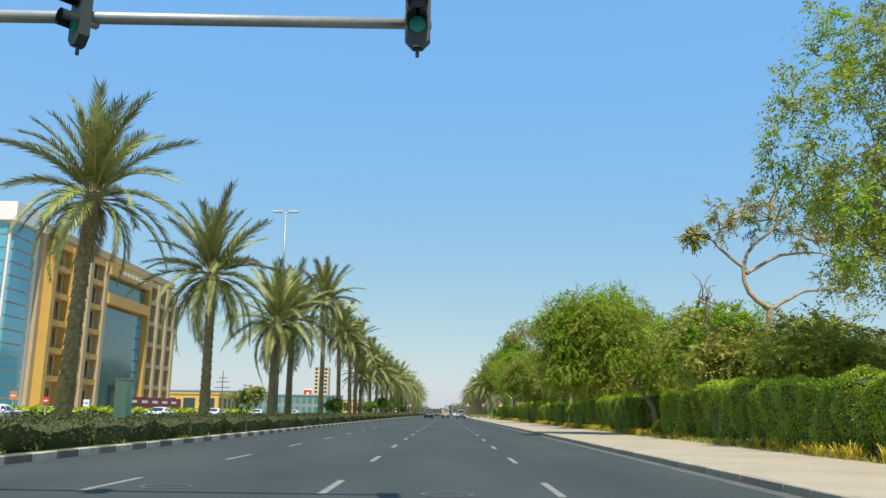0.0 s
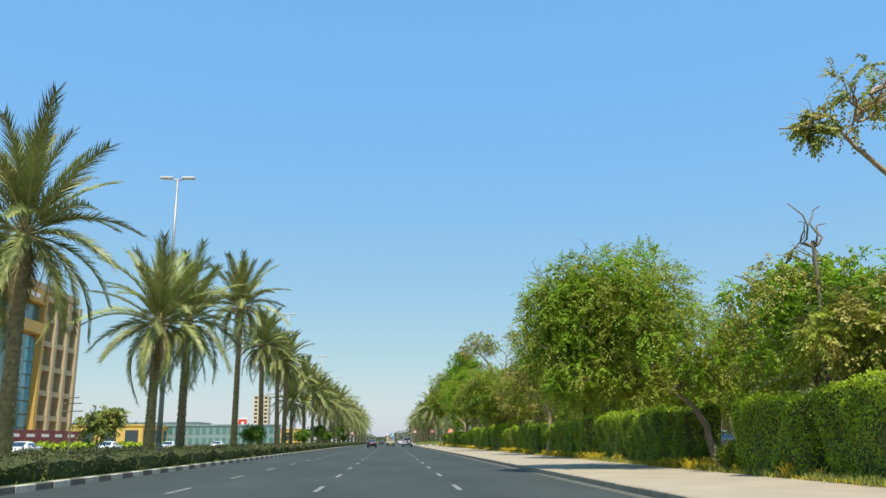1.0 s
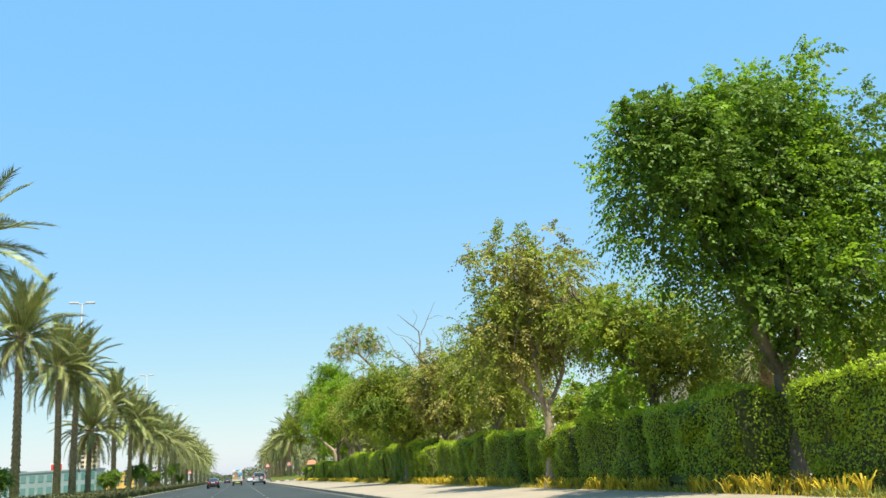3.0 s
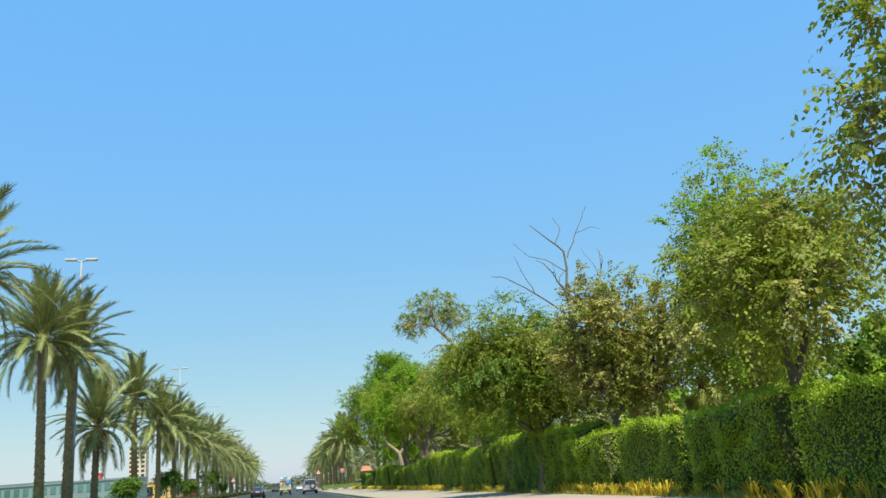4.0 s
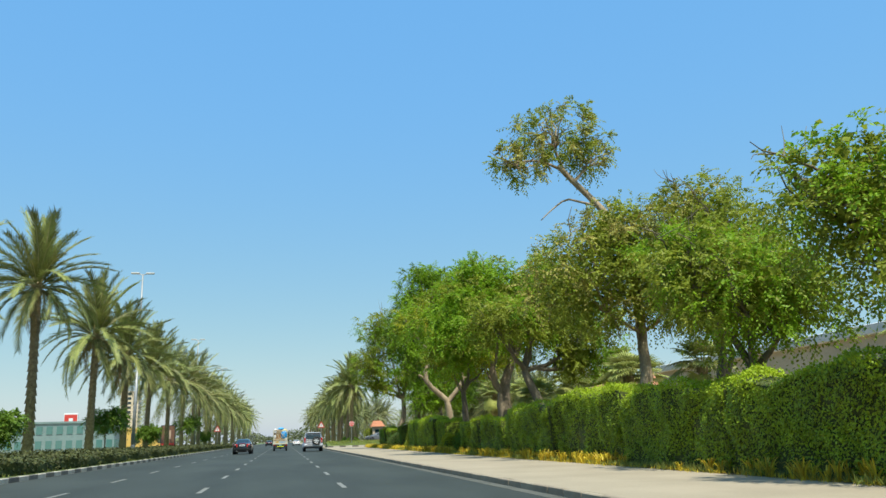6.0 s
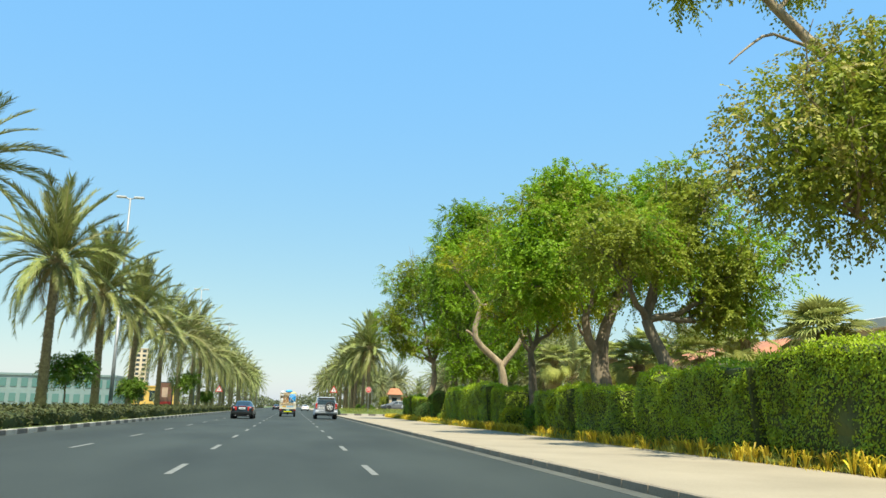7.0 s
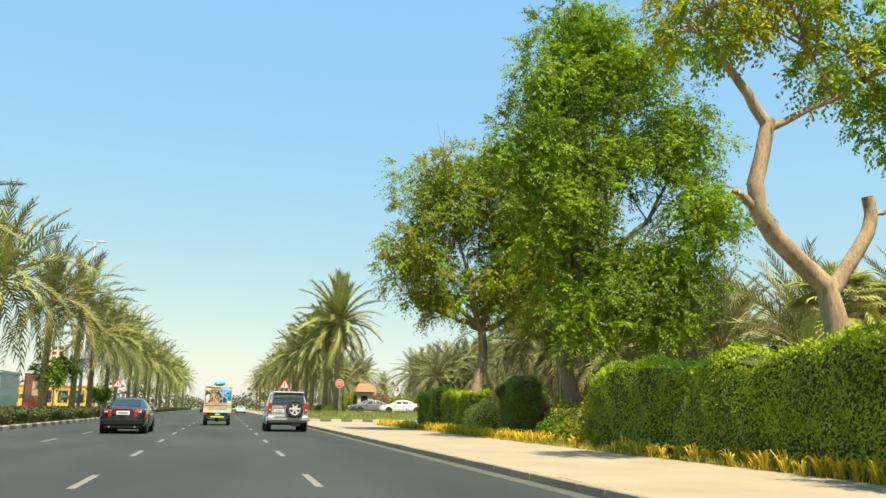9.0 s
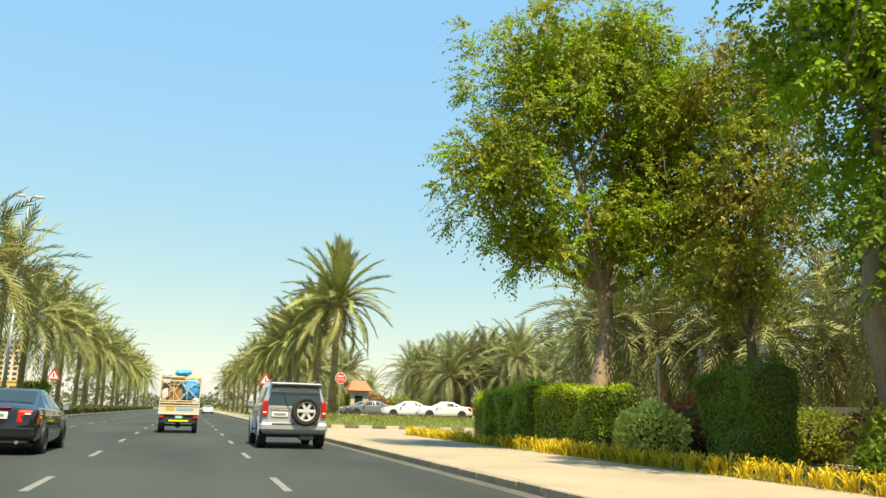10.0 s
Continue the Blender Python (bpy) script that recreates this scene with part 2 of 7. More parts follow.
def leaves(points, along, length, width, rng, fold=0.25, face=None):
    """One small folded leaf at each point: two triangles that meet at its midrib. face: the way that its upper side leans."""
    n = len(points)
    along = along / (np.linalg.norm(along, axis=1, keepdims=True) + 1e-9)
    lean = rng.normal(size=(n, 3))
    side = np.cross(along, lean if face is None else face + 0.45 * lean)
    side /= np.linalg.norm(side, axis=1, keepdims=True) + 1e-9
    up = np.cross(side, along)
    ln = (length * rng.uniform(0.65, 1.25, n))[:, None]
    wd = (width * rng.uniform(0.7, 1.25, n))[:, None]
    V = np.stack([points, points + along * ln * 0.45 + side * wd + up * wd * fold, points + along * ln, points + along * ln * 0.45 - side * wd + up * wd * fold], 1).reshape(-1, 3)
    b = np.arange(n)[:, None] * 4
    Fc = np.concatenate([b + np.array([[0, 1, 2]]), b + np.array([[0, 2, 3]])], 1).reshape(-1, 3)
    return V, Fc


# ---------------------------------------------------------------- ground, roads, pavements
def sheet(name, x0, y0, x1, y1, z, mat, label="", category="ground", thick=0.3):
    ob = new(name, to_mesh(name, boxes((x0, y0, z - thick, x1, y1, z)), mat))
    return tagged(ob, label, category, kind="structure")


KERB_R, KERB_L = 5.66, -9.48
sheet("ground", -3000, -1500, 3000, 4500, -0.06, sand, label="pale sandy ground reaching to the horizon", thick=0.5)
sheet("road", KERB_L, -80, KERB_R, 1100, 0.0, asphalt, label="worn grey asphalt carriageway with dashed lanes", category="road", thick=0.055)
sheet("road_opposite", -31.5, -80, -18.6, 1100, 0.0, asphalt_far, label="opposite asphalt carriageway beyond the median", category="road", thick=0.055)
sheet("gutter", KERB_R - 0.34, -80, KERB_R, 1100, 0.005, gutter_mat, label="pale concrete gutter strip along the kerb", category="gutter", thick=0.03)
sheet("pavement", KERB_R + 0.16, -80, 10.75, 205, 0.15, paving, label="beige paved footway between kerb and hedge", category="pavement", thick=0.2)
sheet("verge", 10.75, -80, 17.0, 205, 0.12, soil, label="brown planting bed behind the footway", category="planting bed", thick=0.17)
sheet("pavement_far", KERB_R + 0.16, 226, 9.6, 1100, 0.15, paving, label="beige paved footway past the side entrance", category="pavement", thick=0.2)
sheet("verge_far", 9.6, 226, 13.0, 1100, 0.14, lawn, label="green verge under the far palms", category="verge", thick=0.19)
sheet("verge_back", 13.0, 262, 24, 1100, 0.14, lawn, label="green verge behind the far palms", category="verge", thick=0.19)
sheet("car_park", 13.0, 226, 62, 262, 0.82, asphalt_far, label="raised car park of old asphalt", category="car park", thick=0.9)
sheet("median", KERB_L - 8.9, -80, KERB_L - 0.2, 1100, 0.17, lawn, label="planted median with soil and ground cover", category="median", thick=0.22)
sheet("side_entrance", KERB_R + 0.16, 205, 60, 217.1, 0.146, paving, label="pale concrete apron of the side entrance", category="pavement", thick=0.2)
# grassed island that rises towards the car park
bm = bmesh.new()
rows = []
for k in range(7):
    y = 217.3 + 8.7 * k / 6
    rows.append([bm.verts.new((x, y, 0.22 + 0.64 * math.sin(math.pi / 2 * k / 6) + 0.03 * math.sin(x * 1.3 + k))) for x in np.linspace(KERB_R + 0.9, 30, 26)])
for a, b in zip(rows, rows[1:]):
    for i in range(25):
        bm.faces.new((a[i], a[i + 1], b[i + 1], b[i]))
skirt = bmesh.ops.extrude_face_region(bm, geom=bm.faces[:])
for v in skirt["geom"]:
    if isinstance(v, bmesh.types.BMVert):
        v.co.z = -0.06
bmesh.ops.recalc_face_normals(bm, faces=bm.faces[:])
tagged(new("entrance_island", to_mesh("entrance_island", bm, lawn)), "low grassy island at the side entrance", "verge", kind="structure")

# lane lines
paint = to_mesh("lane_dash", boxes((-0.065, -1.25, 0.0, 0.065, 1.25, 0.004)), line_paint)
dashes = empty("lane_markings", "worn white dashed lane lines on the asphalt", "lane marking", kind="structure")
for lane in (-5.475, -1.825, 1.825):
    for i in range(-4, 60):
        d = child("dash", paint, dashes)
        d.matrix_basis = pose(lane + 0.01 * math.sin(i * 2.3), 14.0 + 8.25 * i, 0.001)


def kerb(name, x, y0, y1, step, mats, width, height, label):
    """A row of kerb stones with a small gap between them."""
    owner = empty(name, label, "kerb", kind="structure")
    bm = bmesh.new()
    box(bm, -width / 2, 0.002, -0.1, width / 2, step - 0.002, height, bevel=0.02)
    proto = to_mesh("kerb_stone", bm, mats[0])
    kinds = [proto]
    for m in mats[1:]:
        me = proto.copy()
        me.materials[0] = m
        kinds.append(me)
    n = int((y1 - y0) / step)
    for i in range(n):
        k = child("kerb_stone", kinds[i % len(kinds)], owner)
        k.matrix_basis = pose(x + random.uniform(-0.006, 0.006), y0 + i * step, random.uniform(-0.006, 0.004))
    return owner


def kerb_run(name, x, y0, y1, step, mats, width, height, parent):
    """The far kerb stones, joined."""
    for k, m in enumerate(mats):
        bm = bmesh.new()
        for i in range(int((y1 - y0) / step)):
            if i % len(mats) == k:
                box(bm, x - width / 2, y0 + i * step, -0.1, x + width / 2, y0 + (i + 1) * step - 0.01, height)
        tagged(part(name, bm, m, parent), kind="stuff")


# ---------------------------------------------------------------- palms
def frond_mesh(name, length, arch, rng, mat, pairs=42, wide=0.034):
    """One date-palm frond along +x: a bowed midrib with two ranks of narrow leaflets."""
    t = np.linspace(0, 1, 10)
    mid = np.stack([length * (t - 0.16 * arch * t ** 2.4), 0 * t, length * (0.12 * t - arch * t ** 2.5)], 1)
    V, Fc = tubes([(mid, 0.030 * (1 - 0.85 * t) + 0.004)], 3)
    s = np.linspace(0.13, 0.99, pairs)
    P = np.stack([np.interp(s, t, mid[:, k]) for k in range(3)], 1)
    D = np.gradient(P, axis=0)
    D /= np.linalg.norm(D, axis=1, keepdims=True)
    verts, faces, base = [], [], len(V)
    for side in (-1, 1):
        for p, d, q in zip(P, D, s):
            ln = 0.60 * (0.42 + 0.72 * math.sin(math.pi * (0.12 + 0.80 * q)) ** 0.8) * rng.uniform(0.8, 1.15)
            out = Vector((0, side, 0))
            up = Vector(d).cross(out) * side
            way = (Vector(d) * rng.uniform(0.9, 1.15) * (0.85 + 0.7 * q) + out * rng.uniform(0.6, 0.85) + up * rng.uniform(0.1, 0.5)).normalized()
            a, w = Vector(p), Vector(d) * wide
            tip = a + way * ln + Vector((0, 0, -0.18 * ln * rng.uniform(0.5, 1.5)))
            mid2 = a + way * ln * 0.55
            verts += [a - w, a + w, mid2 + w * 0.75, mid2 - w * 0.75, tip]
            faces += [(base, base + 1, base + 2, base + 3), (base + 3, base + 2, base + 4, base + 4)]
            base += 5
    me = bpy.data.meshes.new(name)
    allv = [tuple(v) for v in V] + [tuple(v) for v in verts]
    me.from_pydata(allv, [], [tuple(int(i) for i in f) for f in Fc] + [f if f[2] != f[3] else f[:3] for f in faces])
    me.materials.append(mat)
    me.materials.append(rachis_mat)
    idx = np.zeros(len(me.polygons), np.int32)
    idx[: len(Fc)] = 1
    me.polygons.foreach_set("material_index", idx)
    me.update()
    return me


rng = np.random.default_rng(7)
FRONDS = [frond_mesh("frond", L, a, rng, frond_mat, 56, 0.034) for L, a in ((3.1, 0.14), (3.5, 0.26), (3.6, 0.40), (3.4, 0.52), (3.2, 0.68))]
FRONDS_DRY = [frond_mesh("dry_frond", L, a, rng, frond_dry, 46, 0.028) for L, a in ((2.8, 0.85), (2.5, 1.0))]


def palm_trunk(height, r0, r1, rng, lean=0.0):
    """A trunk sheathed in staggered rows of old frond stubs, each row lapping over the one above it."""
    rows, sides = int(height / 0.22), 12
    V = []
    for k in range(rows + 1):
        for low in (0, 1):
            q = min(1.0, (k + 0.92 * low) / rows)
            r = r0 + (r1 - r0) * min(1, q * 1.5)
            r *= 1 + 0.25 * math.exp(-q * 14) + 0.35 * max(0, q - 0.93) / 0.07
            off = lean * q ** 1.4
            for j in range(sides):
                a = 2 * math.pi * j / sides
                proud = (j + k) % 2 == 0
                rr = r * rng.uniform(0.95, 1.05) * ((1.20 if proud else 0.98) if not low else (1.0 if proud else 0.80))
                V.append((rr * math.cos(a) + off, rr * math.sin(a), q * height - (0.055 if proud and not low and k else 0.0)))
    rings = 2 * (rows + 1)
    i, j = np.meshgrid(np.arange(rings - 1), np.arange(sides), indexing="ij")
    n = (j + 1) % sides
    Fc = np.stack([i * sides + j, i * sides + n, (i + 1) * sides + n, (i + 1) * sides + j], -1).reshape(-1, 4)
    return mesh_np("trunk", V, Fc, palm_bark)


def date_palm(x, y, crown, seed, base=0.12, fronds=52, size=1.0, group="", label="tall date palm with a rough brown trunk", fruit=False, dry=6, fall=122, lean=None):
    r = np.random.default_rng(seed)
    top = empty("date_palm", label, "palm tree", group, at=pose(x, y, base, 0, 0, 0 if lean else r.uniform(0, 360)))
    h = crown - base
    lean = lean or r.uniform(-0.35, 0.35)
    child("trunk", palm_trunk(h, r.uniform(0.27, 0.30), r.uniform(0.22, 0.25), r, lean), top)
    for k in range(fronds):
        q = (k + 0.5) / fronds                             # 0 inner and upright, 1 outer and hanging
        az = k * 137.5 + r.uniform(-14, 14)
        tilt = 86 - fall * q ** 1.18 + r.uniform(-10, 10)
        me = FRONDS[min(4, int(q * 4.4 + r.uniform(0, 0.9)))]
        f = child("frond", me, top)
        s = 1.42 * size * r.uniform(0.82, 1.08) * (1.14 - 0.18 * min(1, q * 2))
        f.matrix_basis = pose(lean, 0, h - 0.05 - 0.25 * q) @ pose(0, 0, 0, 0, 0, az) @ pose(0.12, 0, 0, r.uniform(-30, 30), -tilt, 0) @ Matrix.Diagonal((s, s, s, 1))
    for k in range(dry):
        f = child("dry_frond", FRONDS_DRY[k % 2], top, "dry hanging frond")
        s = 1.2 * size * r.uniform(0.6, 0.95)
        f.matrix_basis = pose(lean, 0, h - 0.35) @ pose(0, 0, 0, 0, 0, r.uniform(0, 360)) @ pose(0.15, 0, 0, 0, r.uniform(25, 50), 0) @ Matrix.Diagonal((s, s, s, 1))
    if fruit:
        for k in range(5):
            bm = bmesh.new()
            a = r.uniform(0, 6.28)
            p = Vector((lean + 0.45 * math.cos(a), 0.45 * math.sin(a), h - 0.35))
            for _ in range(34):
                bmesh.ops.create_icosphere(bm, subdivisions=1, radius=0.035, matrix=Matrix.Translation(p + Vector(r.normal(0, 0.11, 3)) + Vector((0, 0, -r.uniform(0, 0.5)))))
            part("fruit_bunch", bm, fruit_mat, top, "hanging bunch of orange dates")
    return top


FAR_FRONDS = [frond_mesh("frond", L, a, rng, frond_mat, 17, 0.066) for L, a in ((3.3, 0.20), (3.5, 0.42), (3.3, 0.70))]


GROVE_FRONDS = [frond_mesh("frond", L, a, rng, frond_mat, 21, 0.052) for L, a in ((3.2, 0.30), (3.4, 0.52), (3.2, 0.85))]


def far_crown(seed, kinds, mat, fronds=48, fall=128):
    """A whole crown in one mesh, for palms that stay far off."""
    r = np.random.default_rng(seed)
    bm = bmesh.new()
    for k in range(fronds):
        q = (k + 0.5) / fronds
        me = kinds[min(2, int(q * 2.6 + r.uniform(0, 0.5)))]
        at = len(bm.verts)
        bm.from_mesh(me)
        bm.verts.ensure_lookup_table()
        s = 1.4 * r.uniform(0.82, 1.08)
        m = pose(0, 0, -0.25 * q) @ pose(0, 0, 0, 0, 0, k * 137.5 + r.uniform(-14, 14)) @ pose(0.12, 0, 0, r.uniform(-30, 30), -(84 - fall * q ** 1.1), 0) @ Matrix.Diagonal((s, s, s, 1))
        bmesh.ops.transform(bm, matrix=m, verts=bm.verts[at:])
    me = to_mesh("crown", bm, mat)
    me.materials.append(rachis_mat)
    return me


FAR_CROWNS = [far_crown(900 + k, FAR_FRONDS, frond_mat) for k in range(3)]
FAR_TRUNKS = [palm_trunk(h, 0.28, 0.23, rng) for h in (4.6, 9.0)]
GROVE_CROWNS = [far_crown(910 + k, GROVE_FRONDS, grove_leaf, 50, 138) for k in range(3)]


def far_palm(x, y, crown, k, base, group, label, size=1.0):
    top = empty("date_palm", label, "palm tree", group, at=pose(x, y, base, 0, 0, (k * 77) % 360))
    tr = FAR_TRUNKS[0 if crown < 7 else 1]
    t = child("trunk", tr, top)
    t.scale = (1, 1, (crown - base) / (4.6 if crown < 7 else 9.0))
    c = child("crown", (GROVE_CROWNS if "grove" in group or "gardens" in group else FAR_CROWNS)[k % 3], top)
    c.matrix_basis = Matrix.Translation((0, 0, crown - base)) @ Matrix.Diagonal((size, size, size, 1))
    return top


MEDIAN_PALMS = ((29.6, 9.3), (47.1, 9.3), (65.0, 8.4), (71.8, 9.4), (90.7, 13.6), (105.0, 11.5), (118.3, 11.2), (123.8, 11.3), (132.4, 6.9), (148.0, 10.6),
                (163.5, 9.6), (175.6, 9.2), (189.2, 9.4), (203.2, 8.9), (220.0, 9.6), (232.0, 10.4), (244.0, 8.6), (254.0, 9.4), (266.0, 9.0), (278.0, 10.2),
                (290.0, 8.8), (303.0, 9.8), (316.0, 9.0), (330.0, 10.0), (345.0, 9.2), (361.0, 9.6), (378.0, 9.0), (396.0, 9.8), (416.0, 9.2), (440.0, 9.5))
for i, (y, z) in enumerate(MEDIAN_PALMS):
    if y > 200:
        far_palm(-13.9 + 0.25 * math.sin(i * 3.1), y, z + 0.1, i, 0.15, "palms along the median", "tall date palm with a rough trunk on the median", 1.2)
        continue
    date_palm(-13.9 + 0.25 * math.sin(i * 3.1) + (0.1 if i == 0 else 0.0), y, z, 100 + i, 0.15, fronds=52 if i < 5 else 60, lean=0.3 if i == 0 else None, group="palms along the median", fruit=i == 4, fall=140 if i in (1, 2, 3) else 122, size=0.8 if i == 0 else 0.95 if i < 5 else 0.84 if i < 10 else 0.96,
              label="tall date palm with orange fruit bunches" if i == 4 else "tall date palm with a rough trunk on the median")
RIGHT_PALMS = ((10.7, 226.8, 9.6), (10.9, 238.0, 8.8), (10.6, 249.0, 8.6), (10.8, 259.0, 8.4), (10.6, 270.0, 8.8), (10.9, 281.0, 8.2), (10.7, 293.0, 8.6),
               (10.8, 306.0, 9.0), (10.6, 320.0, 8.6), (10.8, 336.0, 9.0), (10.7, 354.0, 9.2), (10.8, 375.0, 9.0), (10.7, 400.0, 9.2), (10.8, 430.0, 9.4))
for i, (x, y, z) in enumerate(RIGHT_PALMS):
    if i > 4:
        far_palm(x, y, z, i, 0.14, "palms along the footway", "date palm with dense green fronds beside the footway")
        continue
    date_palm(x, y, z, 300 + i, 0.14, fronds=66, size=0.98 if i == 0 else 0.95, group="palms along the footway", label="date palm with dense green fronds beside the footway")
for i, (x, y, z) in enumerate(((17.2, 47.6, 3.6), (19.5, 63.0, 4.2), (20.5, 58.0, 3.8), (18.6, 71.5, 4.4))):
    far_palm(x, y, z, i, -0.07, "palms in the gardens", "short date palm in a garden behind the hedge", 0.8)
gr = np.random.default_rng(31)
GROVE = [(gr.uniform(19.5, 25), 189 + 4.2 * i + gr.uniform(-1.5, 1.5)) for i in range(4)] + [(gr.uniform(24, 33), 184 + 3.9 * i + gr.uniform(-2, 2)) for i in range(18)] + [(gr.uniform(21, 30), 196 + 2.6 * i) for i in range(5)] + [(gr.uniform(19.5, 27), 175 + 4.2 * i) for i in range(3)] \
    + [(gr.uniform(36, 48), 184 + 6.0 * i + gr.uniform(-2, 2)) for i in range(13)] + [(24 + 2.4 * i, 239 + 1.5 * (i % 3)) for i in range(7)] + [(gr.uniform(22, 40), 256 + 5.0 * i) for i in range(10)] + [(13.8 + 3.2 * (i % 3), 258 + 8.0 * i) for i in range(7)]
for i, (x, y) in enumerate(GROVE):
    far_palm(float(x), float(y), float(gr.uniform(4.6, 7.0)) * (0.66 if y < 180 else 1.0), i, 0.81 if 226 < y < 262 else 0.13 if x < 24 and y > 236 else -0.07, "palm grove behind the hedges", "short bushy date palm with drooping grey-green fronds", float(gr.uniform(0.8, 1.0)))


# ---------------------------------------------------------------- fan palms
def fan_leaf(r, mat, span=230, droop=0.25, n=24, nod=40):
    """A pleated fan on a stalk along +x, split into fingers whose tips bend down; nod: degrees by which the blade hangs."""
    V0, F0 = tubes([(np.array([[0, 0, 0], [0.5, 0, 0.06], [1.0, 0, 0.04]]), [0.024, 0.018, 0.014])], 4)
    V, Fc = [tuple(v) for v in V0], [tuple(int(i) for i in f) for f in F0]
    o = Vector((1.0, 0, 0.04))
    for k in range(n):
        a = radians(-span / 2 + span * k / (n - 1))
        ln = 0.95 * (0.78 + 0.22 * math.cos(a)) * r.uniform(0.88, 1.12)
        tip_down = radians(nod)
        d = Vector((math.cos(a) * math.cos(tip_down), math.sin(a), 0.12 - math.cos(a) * math.sin(tip_down)))
        w = Vector((-math.sin(a) * math.cos(tip_down) + (0.25 if k % 2 else -0.25), math.cos(a), math.sin(a) * math.sin(tip_down) + (0.3 if k % 2 else -0.3))) * 0.046 * span / 230
        m, q = o + d * ln * 0.55, o + d * ln * 0.8 + Vector((0, 0, -0.3 * droop * ln))
        tip = o + d * ln * (1 - 0.25 * droop) + Vector((0, 0, -droop * ln * r.uniform(0.8, 1.3)))
        b = len(V)
        V += [tuple(v) for v in (o, m - w, m + w, q - w * 0.6, q + w * 0.6, tip)]
        Fc += [(b, b + 1, b + 2), (b + 1, b + 3, b + 4, b + 2), (b + 3, b + 5, b + 4)]
    me = bpy.data.meshes.new("fan_leaf")
    me.from_pydata(V, [], Fc)
    me.materials.append(mat)
    me.update()
    return me


FANS = [fan_leaf(np.random.default_rng(k), LEAF_FAN, 235, 0.2, nod=38) for k in (1, 2)]
FANS_OLD = [fan_leaf(np.random.default_rng(k), fan_mat, 190, 0.4, nod=60) for k in (3, 4)]
FANS_DRY = [fan_leaf(np.random.default_rng(k), fan_dry, 120, 0.35, 16) for k in (5, 6)]


def fan_palm(x, y, crown, seed):
    r = np.random.default_rng(seed)
    top = empty("fan_palm", "fan palm with a skirt of dry tan leaves", "palm tree", "fan palms by the villas", at=pose(x, y, -0.06, 0, 0, r.uniform(0, 360)))
    child("trunk", palm_trunk(crown, 0.30, 0.22, r), top)

    def hang(name, me, k, z, tilt, s, label=""):
        f = child(name, me, top, label)
        f.matrix_basis = pose(0, 0, z) @ pose(0, 0, 0, 0, 0, k * 137.5 + r.uniform(-15, 15)) @ pose(0.1, 0, 0, r.uniform(-20, 20), tilt, 0) @ Matrix.Diagonal((s, s, s, 1))

    for k in range(24):
        q = k / 24
        hang("fan_leaf", FANS[k % 2], k, crown - 0.25 * q, -(78 - 72 * q) + r.uniform(-8, 8), r.uniform(0.75, 0.92))
    for k in range(16):
        hang("old_leaf", FANS_OLD[k % 2], k, crown - 0.25 - 0.25 * r.random(), r.uniform(8, 48), r.uniform(0.75, 0.95), "drooping yellow-green leaf")
    for k in range(20):
        hang("dry_leaf", FANS_DRY[k % 2], k, crown - 0.5 - 0.7 * r.random(), r.uniform(55, 80), r.uniform(0.65, 0.85), "dry hanging leaf")
    return top


for i, (x, y, z) in enumerate(((29, 112, 6.0), (33, 118, 5.2), (23.5, 124, 4.6), (25, 155.5, 6.4), (24.5, 166, 5.8), (22.5, 150, 5.0), (24, 173, 5.4), (20, 141, 4.2), (20, 161, 4.6), (18.6, 131.5, 4.0),
                                   (17.4, 136.8, 4.0), (18.2, 146.5, 3.7), (18.0, 98.5, 4.5), (17.6, 105.0, 3.8), (18.9, 169.3, 4.9), (20.4, 165.4, 4.7), (17.2, 112.0, 3.6), (17.0, 150.5, 3.6))):
    fan_palm(x, y, z, 700 + i)


# ---------------------------------------------------------------- broadleaf trees
def branch_run(a, b, r0, r1, r, wobble=0.12, n=7):
    a, b = np.asarray(a, float), np.asarray(b, float)
    t = np.linspace(0, 1, n)[:, None]
    pts = a + (b - a) * t
    ln = np.linalg.norm(b - a)
    off = r.normal(0, wobble * ln, (n, 3)) * np.sin(np.pi * t)
    off = (off + np.roll(off, 1, 0) + np.roll(off, -1, 0)) / 3
    off[0] = off[-1] = 0
    return pts + off, np.linspace(r0, r1, n)


def bend(points, n):
    """A smooth limb through a few points."""
    p = np.asarray(points, float)
    s = np.linspace(0, 1, 60)
    fine = np.stack([np.interp(s, np.linspace(0, 1, len(p)), p[:, k]) for k in range(3)], 1)
    for _ in range(26):
        fine[1:-1] = (fine[:-2] + 2 * fine[1:-1] + fine[2:]) / 4
    return fine[np.linspace(0, 59, n).round().astype(int)]


